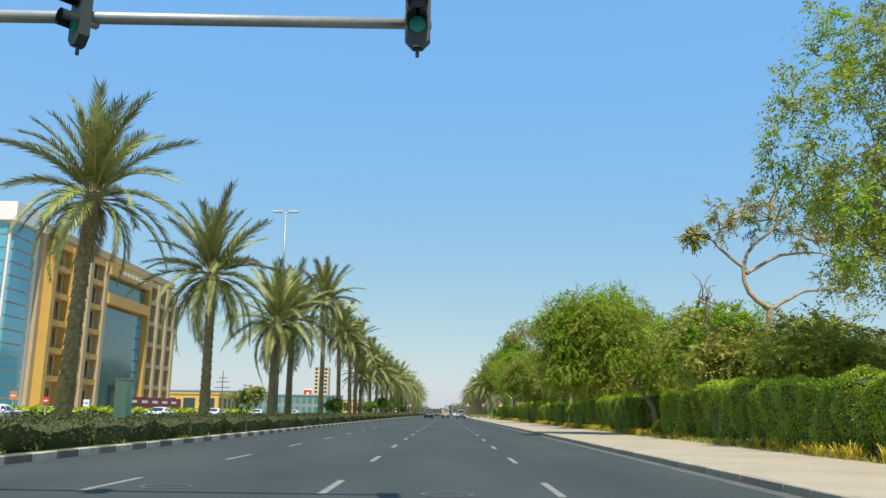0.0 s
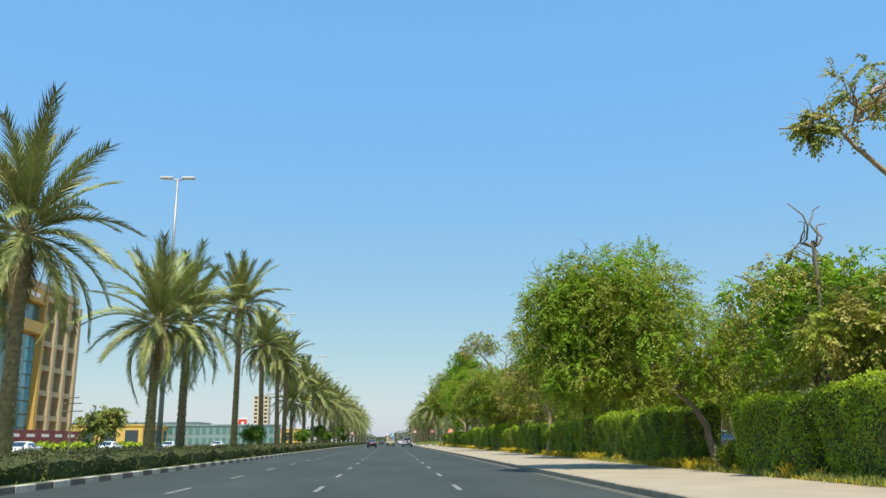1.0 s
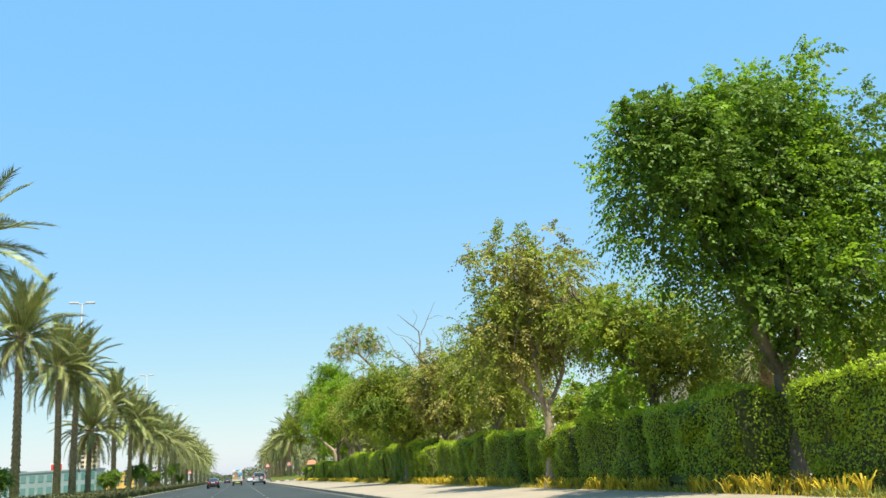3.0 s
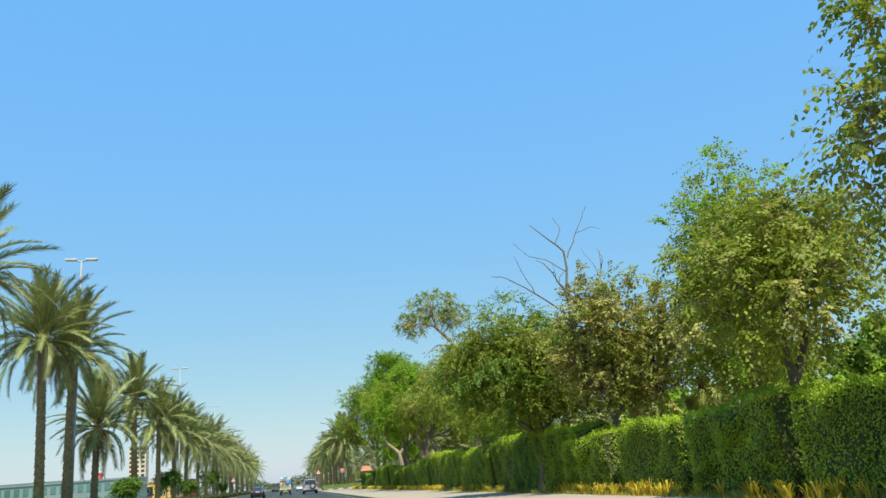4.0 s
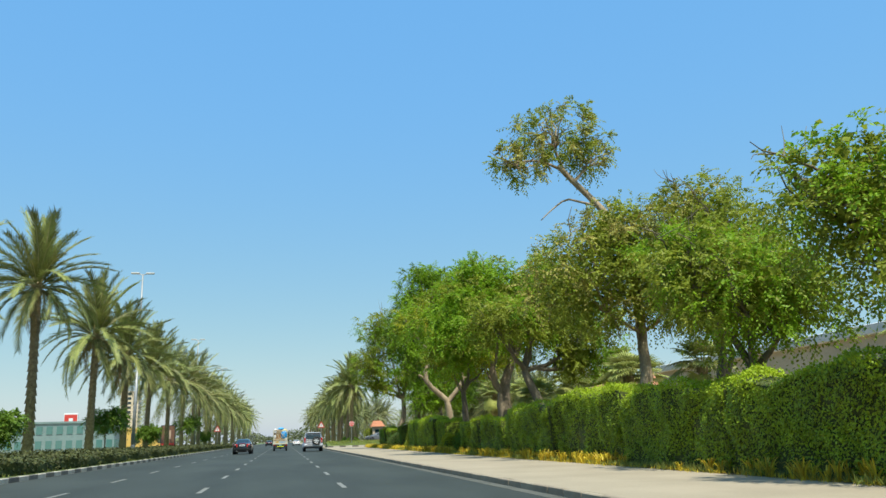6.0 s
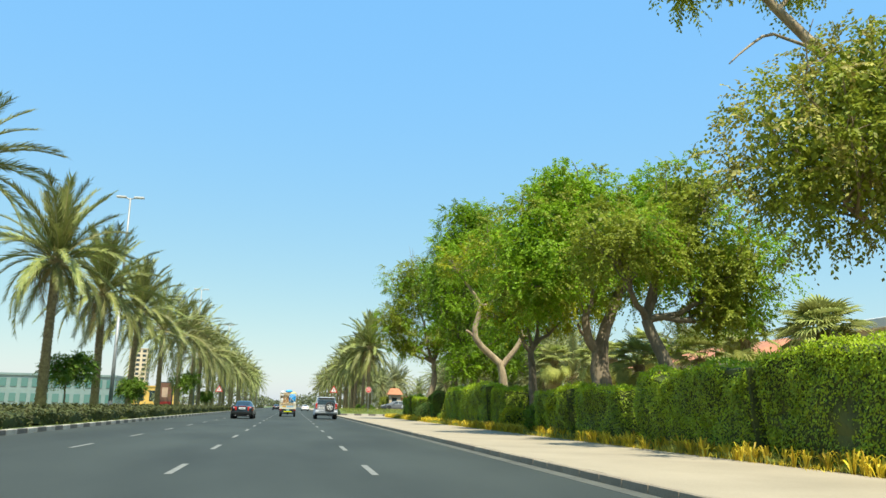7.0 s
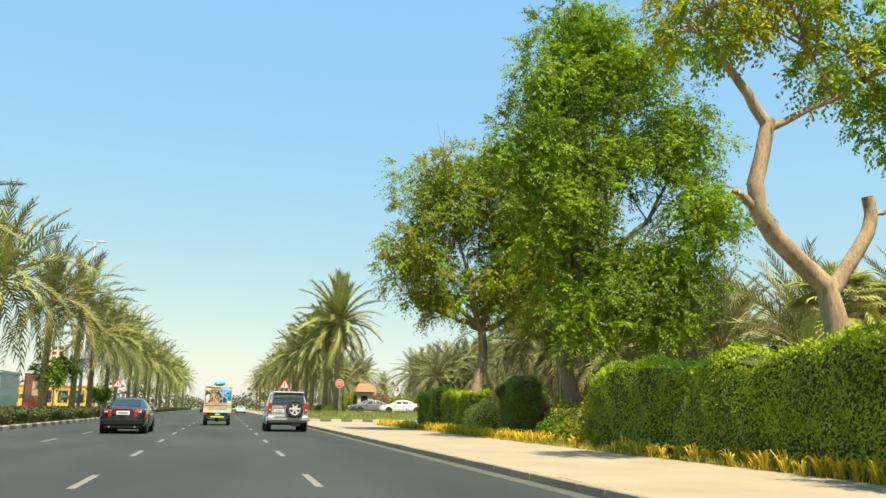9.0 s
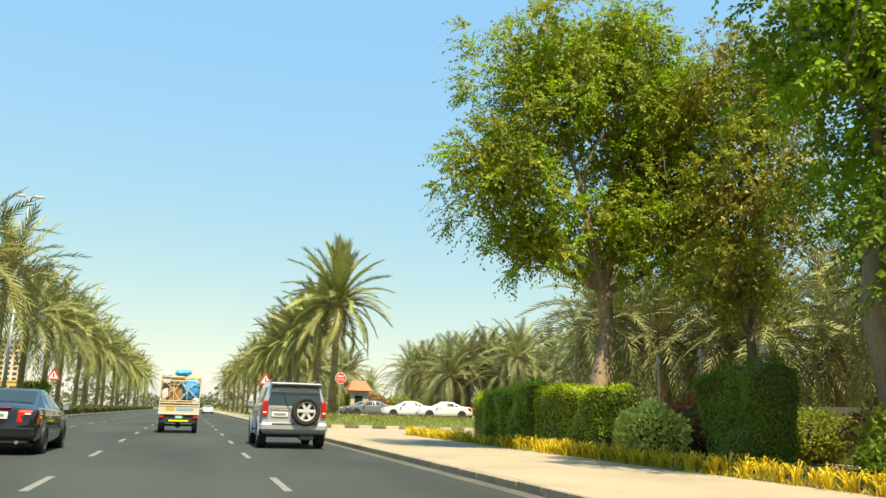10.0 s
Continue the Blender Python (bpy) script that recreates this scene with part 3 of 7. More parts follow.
def broad_tree(x, y, lobes, seed, leaf="green", count=15000, trunk=None, bark=None, leaf_len=0.145, leaf_wid=0.040, base=0.1, gap=0.5, heart=1.2, mixed=0.32, limbs=(), airy=99, bare=0, radius=0.2,
               label="leafy street tree", second="", droop=0.35, dense=1.0, group="street trees behind the hedge"):
    """lobes: (dx, dy, z, rx, ry, rz) of the crown's masses. trunk: points from the foot to the fork. bare: leafless twigs that stick out."""
    r = np.random.default_rng(seed)
    top = empty("street_tree", label, "tree", group, at=pose(x, y, base))
    trunk = trunk or ((0, 0, 0), (0.15, 0.1, 1.4), (0.1, 0.0, 2.6))
    runs = []
    t = np.linspace(0, 1, 10)
    tp = np.asarray(trunk, float)
    pts = bend(tp, 10)
    pts[1:-1] += r.normal(0, 0.02, (8, 3))
    runs.append((pts, radius * (1.35 - 0.55 * t) * (1 + 0.5 * np.exp(-t * 9))))
    fork_at, fork_r = pts[-1], radius * 0.8
    forks = [(fork_at, fork_r * (0.45 if len(limbs) > 1 else 0.75))] + [(p, rad * 0.7) for limb, r0, r1 in limbs for p, rad in zip(bend(limb, 10)[3:], np.linspace(r0, r1, 10)[3:])]
    for lb in lobes:
        c, s = np.array(lb[:3]) - [0, 0, base], np.array(lb[3:])
        to = c - [0, 0, 0.35 * s[2]]
        from_at, from_r = min(forks, key=lambda f: np.linalg.norm(f[0] - to))
        p, rad = branch_run(from_at, to, max(from_r, 0.04), 0.03, r, 0.09)
        runs.append((p, rad))
        for k in range(9):
            d = r.normal(size=3)
            d[2] = abs(d[2]) * 0.9 - 0.15
            d /= np.linalg.norm(d)
            st = p[r.integers(3, 7)]
            en = c + d * s * r.uniform(0.6, 0.92)
            q, rq = branch_run(st, en, 0.045, 0.012, r, 0.12)
            runs.append((q, rq))
            for _ in range(3):
                d2 = r.normal(size=3)
                en2 = q[4] + d2 / np.linalg.norm(d2) * s.min() * 0.35
                runs.append(branch_run(q[r.integers(2, 6)], en2, 0.018, 0.006, r, 0.15, 4))
    for k in range(bare):
        lb = lobes[k % len(lobes)]
        c, s = np.array(lb[:3]) - [0, 0, base], np.array(lb[3:])
        d = r.normal(size=3)
        d[2] = abs(d[2]) + 0.5
        d /= np.linalg.norm(d)
        q, rq = branch_run(c, c + d * s * r.uniform(1.1, 1.5), 0.05, 0.012, r, 0.12)
        runs.append((q, rq))
        for j in range(3):
            e = q[-2 - j] + r.normal(0, 0.45, 3) + [0, 0, 0.3]
            runs.append(branch_run(q[-3 - (j % 2)], e, 0.018, 0.006, r, 0.2, 5))
    for limb, r0, r1 in limbs:
        lp = bend(limb, 10)
        lp[1:-1] += r.normal(0, 0.015, (8, 3))
        runs.append((lp, np.linspace(r0, r1, 10)))
    V, Fc = tubes([q for q in runs if q[1][0] > 0.07], 8)
    W, Gc = tubes([q for q in runs if q[1][0] <= 0.07], 4)
    child("trunk", mesh_np("trunk", np.concatenate([V, W]), np.concatenate([Fc, Gc + len(V)]), bark or bark_dark, True), top, "forked trunk and limbs")
    # each mass: clumps of leafy sprays over its uneven skin, and loose inner foliage behind them
    vol = np.array([l[3] * l[4] * l[5] for l in lobes])
    share = vol ** 0.72 / (vol ** 0.72).sum()
    P, A, B, kinds, inner = [], [], [], [], []
    per, twigs = 11, 9                                     # leaves on a spray, sprays in a clump
    along = (np.arange(per) + 0.6) / per
    hand = np.where(np.arange(per) % 2, 1.0, -1.0)

    def unit(v):
        return v / (np.linalg.norm(v, axis=-1, keepdims=True) + 1e-9)

    def skin(d, bosses):
        swell = np.exp((d @ bosses.T - 1) * 13).max(1)
        return 0.74 + 0.36 * swell + np.array([0.26 * noise.noise(Vector(v * 1.8) + Vector((seed, 0, 0))) + 0.14 * noise.noise(Vector(v * 5.5) + Vector((0, seed, 0))) for v in d])

    for lb, sh in zip(lobes, share):
        c, s = np.array(lb[:3]) - [0, 0, base], np.array(lb[3:])
        nc = max(12, int(1.45 * count * sh / (per * twigs)))
        k = np.arange(nc) + 0.5                            # clumps spread evenly over the mass, then jittered
        zz, aa = 1 - 2 * k / nc, k * 2.39996 + seed
        d = np.stack([np.sqrt(1 - zz ** 2) * np.cos(aa), np.sqrt(1 - zz ** 2) * np.sin(aa), zz], 1)
        d = unit(d + r.normal(0, 0.16, d.shape))
        bosses = unit(r.normal(size=(15, 3)))
        deep = r.random(nc)
        rad = np.where(deep < 0.3, gap + (0.9 - gap) * r.random(nc), 0.9 + 0.1 * r.random(nc)) * skin(d, bosses)
        size = 0.52 * s.min() ** 0.35 * r.uniform(0.7, 1.3, nc)
        cl = c + d * np.maximum(s * rad[:, None] - 0.25 * size[:, None], 0.25 * s)
        way = unit(d[:, None] * 0.65 + r.normal(size=(nc, twigs, 3)) * 0.68 + np.array([0, 0, 0.12]))
        way = way.reshape(-1, 3)
        n = len(way)
        start = np.repeat(cl, twigs, 0) + r.normal(0, 0.10, (n, 3)) * np.repeat(size, twigs)[:, None]
        ln = np.repeat(size, twigs) * r.uniform(0.75, 1.35, n)
        q = along[None, :, None]
        fall = np.array([0, 0, -1.0]) * (droop * 1.1 * ln)[:, None, None] * q ** 2
        pts = start[:, None] + way[:, None] * ln[:, None, None] * q + fall
        tan = unit(way[:, None] + np.array([0, 0, -1.0]) * droop * 2.2 * q)
        side = unit(np.cross(tan, np.array([0, 0, 1.0]) + 0.35 * r.normal(size=(n, 1, 3))))
        top_side = np.cross(side, tan)
        go = tan * 0.75 + side * hand[None, :, None] * 0.8 + np.array([0, 0, -0.25]) - 0.1 * top_side + r.normal(0, 0.18, pts.shape)
        P.append(pts.reshape(-1, 3))
        A.append(go.reshape(-1, 3))
        B.append((top_side + r.normal(0, 0.2, pts.shape)).reshape(-1, 3))
        kinds.append(np.repeat(0.5 * r.random(nc) + 0.5 * np.clip(0.5 + 0.9 * np.array([noise.noise(Vector(p * 0.45) + Vector((seed, 3, 0))) for p in cl]), 0, 1), per * twigs))
        if lb[2] < airy and heart > 0.5:
            m = int(210 * dense * s.prod() ** (2 / 3))
            di = unit(r.normal(size=(m, 3)))
            inner.append(c + di * s * (r.random((m, 1)) ** 0.5 * 0.74 * skin(di, bosses)[:, None]))
    P, A, B, kinds = np.concatenate(P), np.concatenate(A), np.concatenate(B), np.concatenate(kinds)
    first = kinds > (np.quantile(kinds, mixed) if second else -1)
    V, Fc = leaves(P[first], A[first], leaf_len, leaf_wid, r, face=B[first])
    child("crown", mesh_np("crown", V, Fc, LEAF[leaf]), top)
    if inner:
        inner = np.concatenate(inner)
        V, Fc = leaves(inner, r.normal(size=inner.shape) + [0, 0, -0.3], 0.23, 0.08, r)
        child("inner_crown", mesh_np("inner_crown", V, Fc, LEAF[leaf]), top, "dense inner foliage of the crown")
    if second:
        V, Fc = leaves(P[~first], A[~first], leaf_len, leaf_wid, r, face=B[~first])
        child("mixed_leaves", mesh_np("mixed_leaves", V, Fc, LEAF[second]), top, "paler and drying leaves in the crown")
    return top


# in the order in which the road passes them
broad_tree(15.0, 25.0, ((-1.0, 0, 10.5, 3.6, 4.0, 4.2), (1.8, 1.5, 8.0, 3.4, 3.6, 3.4), (-2.4, -2.5, 7.2, 2.0, 2.4, 2.4), (0.5, -1, 13.5, 2.6, 2.8, 2.4)), 1, "green", 30000, gap=0.3, heart=0.3,
           label="tall spreading tree with fine hanging foliage", second="bright")
broad_tree(14.2, 36.0, ((0.7, 0, 10.6, 1.7, 1.8, 1.2), (-1.3, -0.3, 10.2, 1.5, 1.6, 0.9), (2.9, 0.2, 9.6, 1.7, 1.7, 1.0), (-3.0, -0.2, 9.2, 0.6, 0.6, 0.4), (3.9, 0.2, 7.4, 1.2, 1.3, 0.9)), 2, "grass", 3600, gap=0.45, heart=0.3, bare=12, bark=bark_pale, second="rust",
           trunk=((0, 0, 0), (-0.2, 0, 2.2), (0.2, 0.1, 4.4), (0.36, 0, 6.0)), radius=0.17, label="half-bare tree with pale twisting branches",
           limbs=((((0.36, 0, 5.9), (-0.6, 0, 6.5), (-0.8, 0, 7.5), (-0.5, 0, 8.7), (0.6, 0, 9.4), (1.67, 0, 10.5)), 0.13, 0.04), (((-0.6, 0, 7.5), (0.95, 0.1, 8.4), (2.95, 0.2, 8.6), (4.6, 0.2, 7.8)), 0.085, 0.025),
                  (((-0.6, 0, 7.7), (-1.6, -0.1, 8.4), (-2.3, -0.2, 9.2), (-3.9, -0.2, 9.1)), 0.085, 0.02), (((0.36, 0, 5.8), (1.8, 0.1, 6.7), (3.1, 0.2, 6.85), (4.3, 0.2, 6.6)), 0.08, 0.025)))
for i, (x, y, z, rr, lf) in enumerate(((12.7, 37.2, 4.0, 1.8, "green"), (13.4, 30.5, 3.6, 2.3, "green"), (15.2, 33.5, 4.0, 2.4, "green"), (16.8, 41.5, 4.4, 2.4, "green"), (14.0, 19.0, 3.6, 2.4, "green"), (13.4, 56.0, 3.6, 2.2, "green"))):
    broad_tree(x, y, ((0, 0, z, rr, rr, rr * 0.72), (rr * 0.7, -rr * 0.5, z - 0.5, rr * 0.7, rr * 0.7, rr * 0.6)), 20 + i, lf, 7000, gap=0.45, second="rust", mixed=0.25, radius=0.12,
               trunk=((0, 0, 0), (0.1, 0, 1.2), (0, 0, 2.0)), label="dense bushy tree above the hedge", group="bushy trees behind the hedge")
broad_tree(11.2, 44.6, ((-1.8, 2.4, 5.9, 3.3, 3.4, 2.65), (-4.6, 2.8, 6.4, 2.0, 2.0, 1.7), (-4.0, 2.8, 5.0, 2.6, 2.4, 2.3), (2.4, 1.8, 4.8, 2.2, 2.0, 1.6), (-2.7, 2.8, 7.0, 2.8, 2.6, 1.6), (-3.8, 2.4, 3.5, 2.0, 2.0, 1.2), (-2.0, 1.6, 3.3, 1.8, 1.8, 1.0), (0.5, 1.2, 3.7, 1.6, 1.5, 1.0)), 3, "green", 60000, gap=0.52, bare=3, leaf_len=0.10, leaf_wid=0.032,
           trunk=((0.7, 1.4, 0), (0.55, 1.35, 1.2), (0.1, 1.3, 2.2), (-0.8, 1.3, 2.9)), radius=0.12, label="broad domed tree with arching limbs", second="bright", limbs=((((-0.8, 1.3, 2.8), (-2.4, 1.7, 4.0), (-4.2, 2.2, 4.6)), 0.16, 0.06),))
broad_tree(12.4, 62.5, ((-1.0, 0, 7.3, 2.9, 2.9, 2.7), (2.6, 0.4, 7.3, 3.0, 2.9, 2.8), (0.4, 0, 9.1, 2.5, 2.4, 1.5), (0.6, -0.6, 4.6, 2.6, 2.2, 1.9), (-2.3, 0, 8.8, 1.4, 1.4, 1.3)), 4, "dark", 44000, dense=1.8, leaf_len=0.125, leaf_wid=0.04, gap=0.52, second="bright", mixed=0.4,
           label="dense dark green tree with bright tips")
broad_tree(11.4, 75.0, ((-0.2, 0, 8.0, 2.6, 2.6, 2.2), (1.4, 0.6, 6.2, 2.6, 2.4, 2.0), (-1.2, 0.4, 5.8, 2.2, 2.2, 2.0)), 5, "rust", 16000, gap=0.45, bare=6, second="green", mixed=0.45, bark=bark_pale, label="tree with yellowing leaves on pale limbs")
broad_tree(12.0, 83.5, ((0, 0, 5.4, 3.0, 2.8, 2.4), (1.5, 1, 6.6, 2.2, 2.2, 1.6)), 6, "green", 13000, gap=0.45, second="rust", label="rounded green street tree")
broad_tree(16.2, 91.5, ((-0.2, 0, 8.9, 2.6, 2.8, 2.9), (1.2, 0.8, 6.8, 2.6, 2.6, 2.6), (-1.0, -0.6, 6.6, 2.0, 2.2, 2.2), (-0.6, 0, 4.6, 2.4, 2.2, 2.0)), 7, "green", 17000, gap=0.35, second="bright", label="tall tree with loose hanging foliage")
broad_tree(12.6, 96.0, ((0, 0, 6.8, 2.5, 2.4, 2.2), (1.4, 0.6, 5.4, 2.0, 2.0, 1.6), (-0.8, 0.4, 5.2, 1.6, 1.6, 1.4), (3.0, 0.6, 6.2, 2.2, 2.2, 2.3), (1.0, 0, 4.2, 2.4, 2.0, 1.4)), 8, "rust", 17000, gap=0.35, bare=8, second="green", bark=bark_dark, label="drying tree with long bare twigs above it",
           limbs=((((-0.2, 0, 4.0), (-1.4, 0, 6.9), (-1.0, 0, 9.4), (-1.7, 0, 9.9), (-2.5, 0, 10.6)), 0.075, 0.014), (((-1.05, 0, 9.2), (-0.6, 0, 10.2), (0.05, 0, 11.4)), 0.028, 0.01),
                  (((-1.4, 0, 6.9), (-2.6, 0, 7.8), (-3.75, 0, 8.45), (-4.3, 0, 8.5)), 0.04, 0.012), (((-2.6, 0, 7.8), (-3.0, 0, 8.6), (-3.3, 0, 9.3)), 0.02, 0.008), (((-1.15, 0, 8.6), (-1.9, 0.2, 9.2), (-2.6, 0.2, 9.3), (-3.2, 0.2, 9.9)), 0.02, 0.008), (((-1.5, 0, 9.8), (-1.2, 0, 10.4), (-1.5, 0, 10.9)), 0.018, 0.008), (((-0.6, 0, 10.2), (0.1, 0, 10.5), (0.5, 0, 10.4)), 0.016, 0.007)))
broad_tree(11.3, 101.5, ((-0.4, 0, 6.3, 3.5, 3.3, 2.8), (-2.6, 0.4, 5.7, 2.4, 2.2, 2.3), (1.9, 0.4, 5.6, 2.9, 2.6, 2.5), (0.2, 0, 4.2, 2.8, 2.4, 1.5)), 9, "green", 36000, gap=0.5, dense=1.7, leaf_len=0.12, leaf_wid=0.034, bare=2, second="dark", label="domed dense green street tree")
for i, (x, y, z, rr, lf) in enumerate(((12.4, 111.0, 5.0, 2.9, "green"), (12.9, 118.5, 5.2, 2.5, "bright"), (12.6, 69.0, 4.6, 2.4, "green"))):
    broad_tree(x, y, ((0, 0, z, rr, rr, rr * 0.8), (-1.2, 0.8, z + 0.9, rr * 0.6, rr * 0.6, rr * 0.5), (1.2, -0.6, z - 0.4, rr * 0.7, rr * 0.7, rr * 0.6)), 30 + i, "green", 15000, gap=0.45, second="bright", mixed=0.3 if lf == "green" else 0.5, bare=2 if lf == "green" else 6, leaf_len=0.12, leaf_wid=0.034, label="mid-sized street tree with mixed foliage")
broad_tree(14.4, 123.0, ((0.6, 0, 7.4, 2.6, 2.8, 2.2), (1.8, 1.2, 6.6, 2.8, 2.8, 2.0), (0.2, 0.8, 9.0, 1.8, 1.8, 1.2), (0.4, 0, 5.4, 2.2, 2.2, 1.5)), 10, "green", 30000, gap=0.45, bare=8, second="rust", mixed=0.25, leaf_len=0.115, leaf_wid=0.032, label="browning tree with many bare twigs")
broad_tree(15.6, 130.0, ((-2.6, 0, 7.6, 3.0, 3.0, 2.7), (0.8, 0, 7.8, 2.8, 2.8, 2.9), (-1.2, 0, 9.6, 2.4, 2.4, 1.8), (-2.9, 2.4, 15.0, 2.3, 2.2, 1.6), (-4.9, 2.2, 13.6, 1.6, 1.5, 1.1), (-1.1, 2.8, 14.4, 1.3, 1.3, 1.4)), 11, "green", 30000, gap=0.45, bare=4, airy=11,
           trunk=((-1.3, -0.6, 0), (-0.9, -0.3, 1.8), (-0.4, 0, 3.4), (-0.3, 0.4, 5.2)), bark=bark_pale, radius=0.27, second="rust", label="leaning tree with a pale limb reaching above its crown",
           limbs=((((-0.3, 0.4, 5.0), (-0.2, 0.8, 8.6), (-0.8, 2.2, 11.2), (-2.9, 2.4, 13.4)), 0.24, 0.12), (((-1.0, 2.2, 11.4), (-2.8, 2.0, 11.7), (-4.0, 2.0, 10.6)), 0.07, 0.02), (((-2.7, 2.4, 13.2), (-3.9, 2.3, 13.6), (-5.4, 2.2, 13.4)), 0.08, 0.03), (((-2.5, 2.4, 13.0), (-3.1, 2.4, 14.4), (-3.1, 2.4, 15.6)), 0.08, 0.03)))
broad_tree(13.6, 147.0, ((-1.8, 0.6, 8.6, 3.8, 3.8, 2.8), (2.2, 1.0, 8.8, 3.4, 3.4, 2.7), (-1.0, 1.0, 10.9, 3.0, 2.8, 2.0), (-3.1, -0.2, 6.5, 2.0, 2.2, 1.4), (3.2, 1.0, 11.0, 2.3, 2.3, 1.9)), 12, "bright", 54000, gap=0.52, dense=1.5, second="green", mixed=0.3, bark=bark_mid,
           trunk=((0.15, -0.1, 0), (0.05, -0.1, 2.0), (-0.05, 0, 3.4), (0.1, 0, 4.2)), radius=0.42, leaf_len=0.13, leaf_wid=0.046, label="large bright green tree on a thick trunk with broken limb",
           limbs=((((0.0, 0, 3.8), (0.35, 0.05, 4.9), (0.85, 0.1, 6.1), (1.6, 0.3, 7.6)), 0.31, 0.2), (((-0.1, 0, 3.7), (-0.5, 0, 4.2), (-0.66, 0, 4.9), (-0.6, 0, 5.6)), 0.25, 0.17),
                  (((-0.58, 0, 5.35), (-0.8, 0, 5.8), (-1.05, 0, 6.5)), 0.11, 0.04), (((-0.58, 0, 5.35), (-0.36, 0, 5.9), (-0.3, 0, 6.8)), 0.12, 0.07), (((-0.55, 0, 4.4), (-0.85, 0, 4.55), (-1.0, 0, 4.95)), 0.10, 0.05)))
broad_tree(14.4, 141.3, ((2.4, 0, 7.0, 2.5, 2.4, 2.0), (-0.4, 0.4, 7.8, 2.2, 2.2, 1.7), (1.2, 0.6, 9.8, 1.9, 1.9, 1.5), (-2.6, -1.2, 7.4, 2.3, 2.4, 1.5), (2.2, 0.4, 5.3, 2.3, 2.0, 1.2)), 15, "green", 22000, gap=0.48, dense=1.5, second="bright", trunk=((0.2, 0, 0), (0.1, 0, 1.8), (-0.5, 0.2, 3.2), (-1.0, 0.4, 4.6)), radius=0.26, label="tree with a dark leaning trunk and a dense crown")
broad_tree(12.9, 155.0, ((-0.6, 0, 7.6, 2.6, 2.6, 2.1), (2.2, 0, 7.4, 2.8, 2.6, 2.2), (0.6, 0.2, 9.2, 2.4, 2.4, 1.5), (-1.6, -0.3, 6.3, 1.4, 1.4, 1.0)), 13, "yellow", 22000, gap=0.48, second="bright", mixed=0.45, trunk=((0, 0, 0), (0.05, 0, 2.0), (-0.1, 0, 4.2)), bark=bark_dark, radius=0.22,
           label="street tree with yellow-green leaves on a straight dark trunk")
broad_tree(13.4, 163.0, ((1.4, 0, 9.7, 2.0, 1.8, 1.3), (-2.9, 0, 10.4, 1.8, 1.8, 1.4), (-0.6, 0, 11.4, 2.3, 2.0, 1.2), (2.9, 0, 8.6, 1.6, 1.6, 1.1)), 14, "yellow", 13000, gap=0.35, heart=0.3, bare=10, second="bright", mixed=0.4,
           trunk=((0.1, 0, 0), (0.05, 0, 2.9), (-0.05, 0, 4.0), (-1.15, 0, 4.75), (-2.05, 0, 5.6), (-1.8, 0, 6.5), (-1.45, 0, 7.8)), bark=bark_pale, radius=0.20, label="yellow-green tree with a pale curved limb and a cut stub",
           limbs=((((-1.45, 0, 7.6), (-2.2, 0, 8.7), (-3.2, 0, 9.9)), 0.14, 0.05), (((-1.45, 0, 7.6), (-0.3, 0, 8.2), (1.0, 0, 8.8)), 0.10, 0.05), (((-0.05, 0, 3.9), (0.6, 0, 4.7), (1.2, 0, 5.6), (1.12, 0, 6.2)), 0.19, 0.13),
                  (((1.15, 0, 5.7), (1.7, 0, 5.9), (2.3, 0, 6.3)), 0.06, 0.02), (((-2.0, 0, 5.7), (-2.35, 0, 6.0), (-2.5, 0, 6.0)), 0.10, 0.05)))
broad_tree(13.5, 177.5, ((1.6, 0, 6.4, 3.2, 3.0, 2.5), (0.0, -1.2, 4.7, 1.9, 1.3, 2.0), (4.4, 0, 7.0, 2.4, 2.4, 2.2), (-0.6, -0.4, 9.0, 2.8, 2.6, 2.3), (-0.4, 0, 14.4, 2.8, 2.8, 2.5), (2.6, 0.2, 15.6, 3.2, 3.0, 2.7), (5.0, 0, 12.8, 2.4, 2.4, 2.5), (5.6, -1.0, 9.4, 2.4, 2.2, 2.2), (3.4, -0.6, 4.9, 2.6, 2.2, 1.6), (1.8, 0, 11.8, 2.6, 2.4, 1.9), (-1.6, -0.4, 11.6, 2.4, 2.4, 2.2), (0.6, 0, 17.2, 2.6, 2.4, 1.6)), 16, "bright", 56000, gap=0.5, dense=1.7, second="dark", mixed=0.5,
           trunk=((0.2, 0, 0), (-0.1, 0, 2.0), (-0.5, 0, 3.6), (0.3, 0, 6.4)), radius=0.27, label="very tall dark-limbed tree with dense green foliage")
broad_tree(13.3, 189.0, ((-3.5, 0, 9.3, 2.8, 2.8, 2.9), (-2.0, 0, 12.9, 3.4, 3.1, 3.0), (1.6, 0.4, 11.0, 3.2, 3.0, 3.4), (0.6, 0, 7.6, 3.0, 2.6, 2.2), (-2.6, 0, 6.9, 1.9, 1.9, 1.2), (4.2, 0.6, 9.0, 2.6, 2.4, 3.0), (3.6, 0.6, 13.0, 2.5, 2.4, 2.2), (0.8, 0, 14.5, 2.4, 2.4, 1.9)), 17, "green", 46000, gap=0.5, dense=1.4, bare=3, second="bright", mixed=0.4, bark=bark_mid,
           trunk=((-1.1, -0.4, 0), (-0.4, -0.1, 1.8), (0.2, 0.1, 3.4), (0.1, 0.1, 5.4)), radius=0.28, label="tree with drooping mixed green foliage")

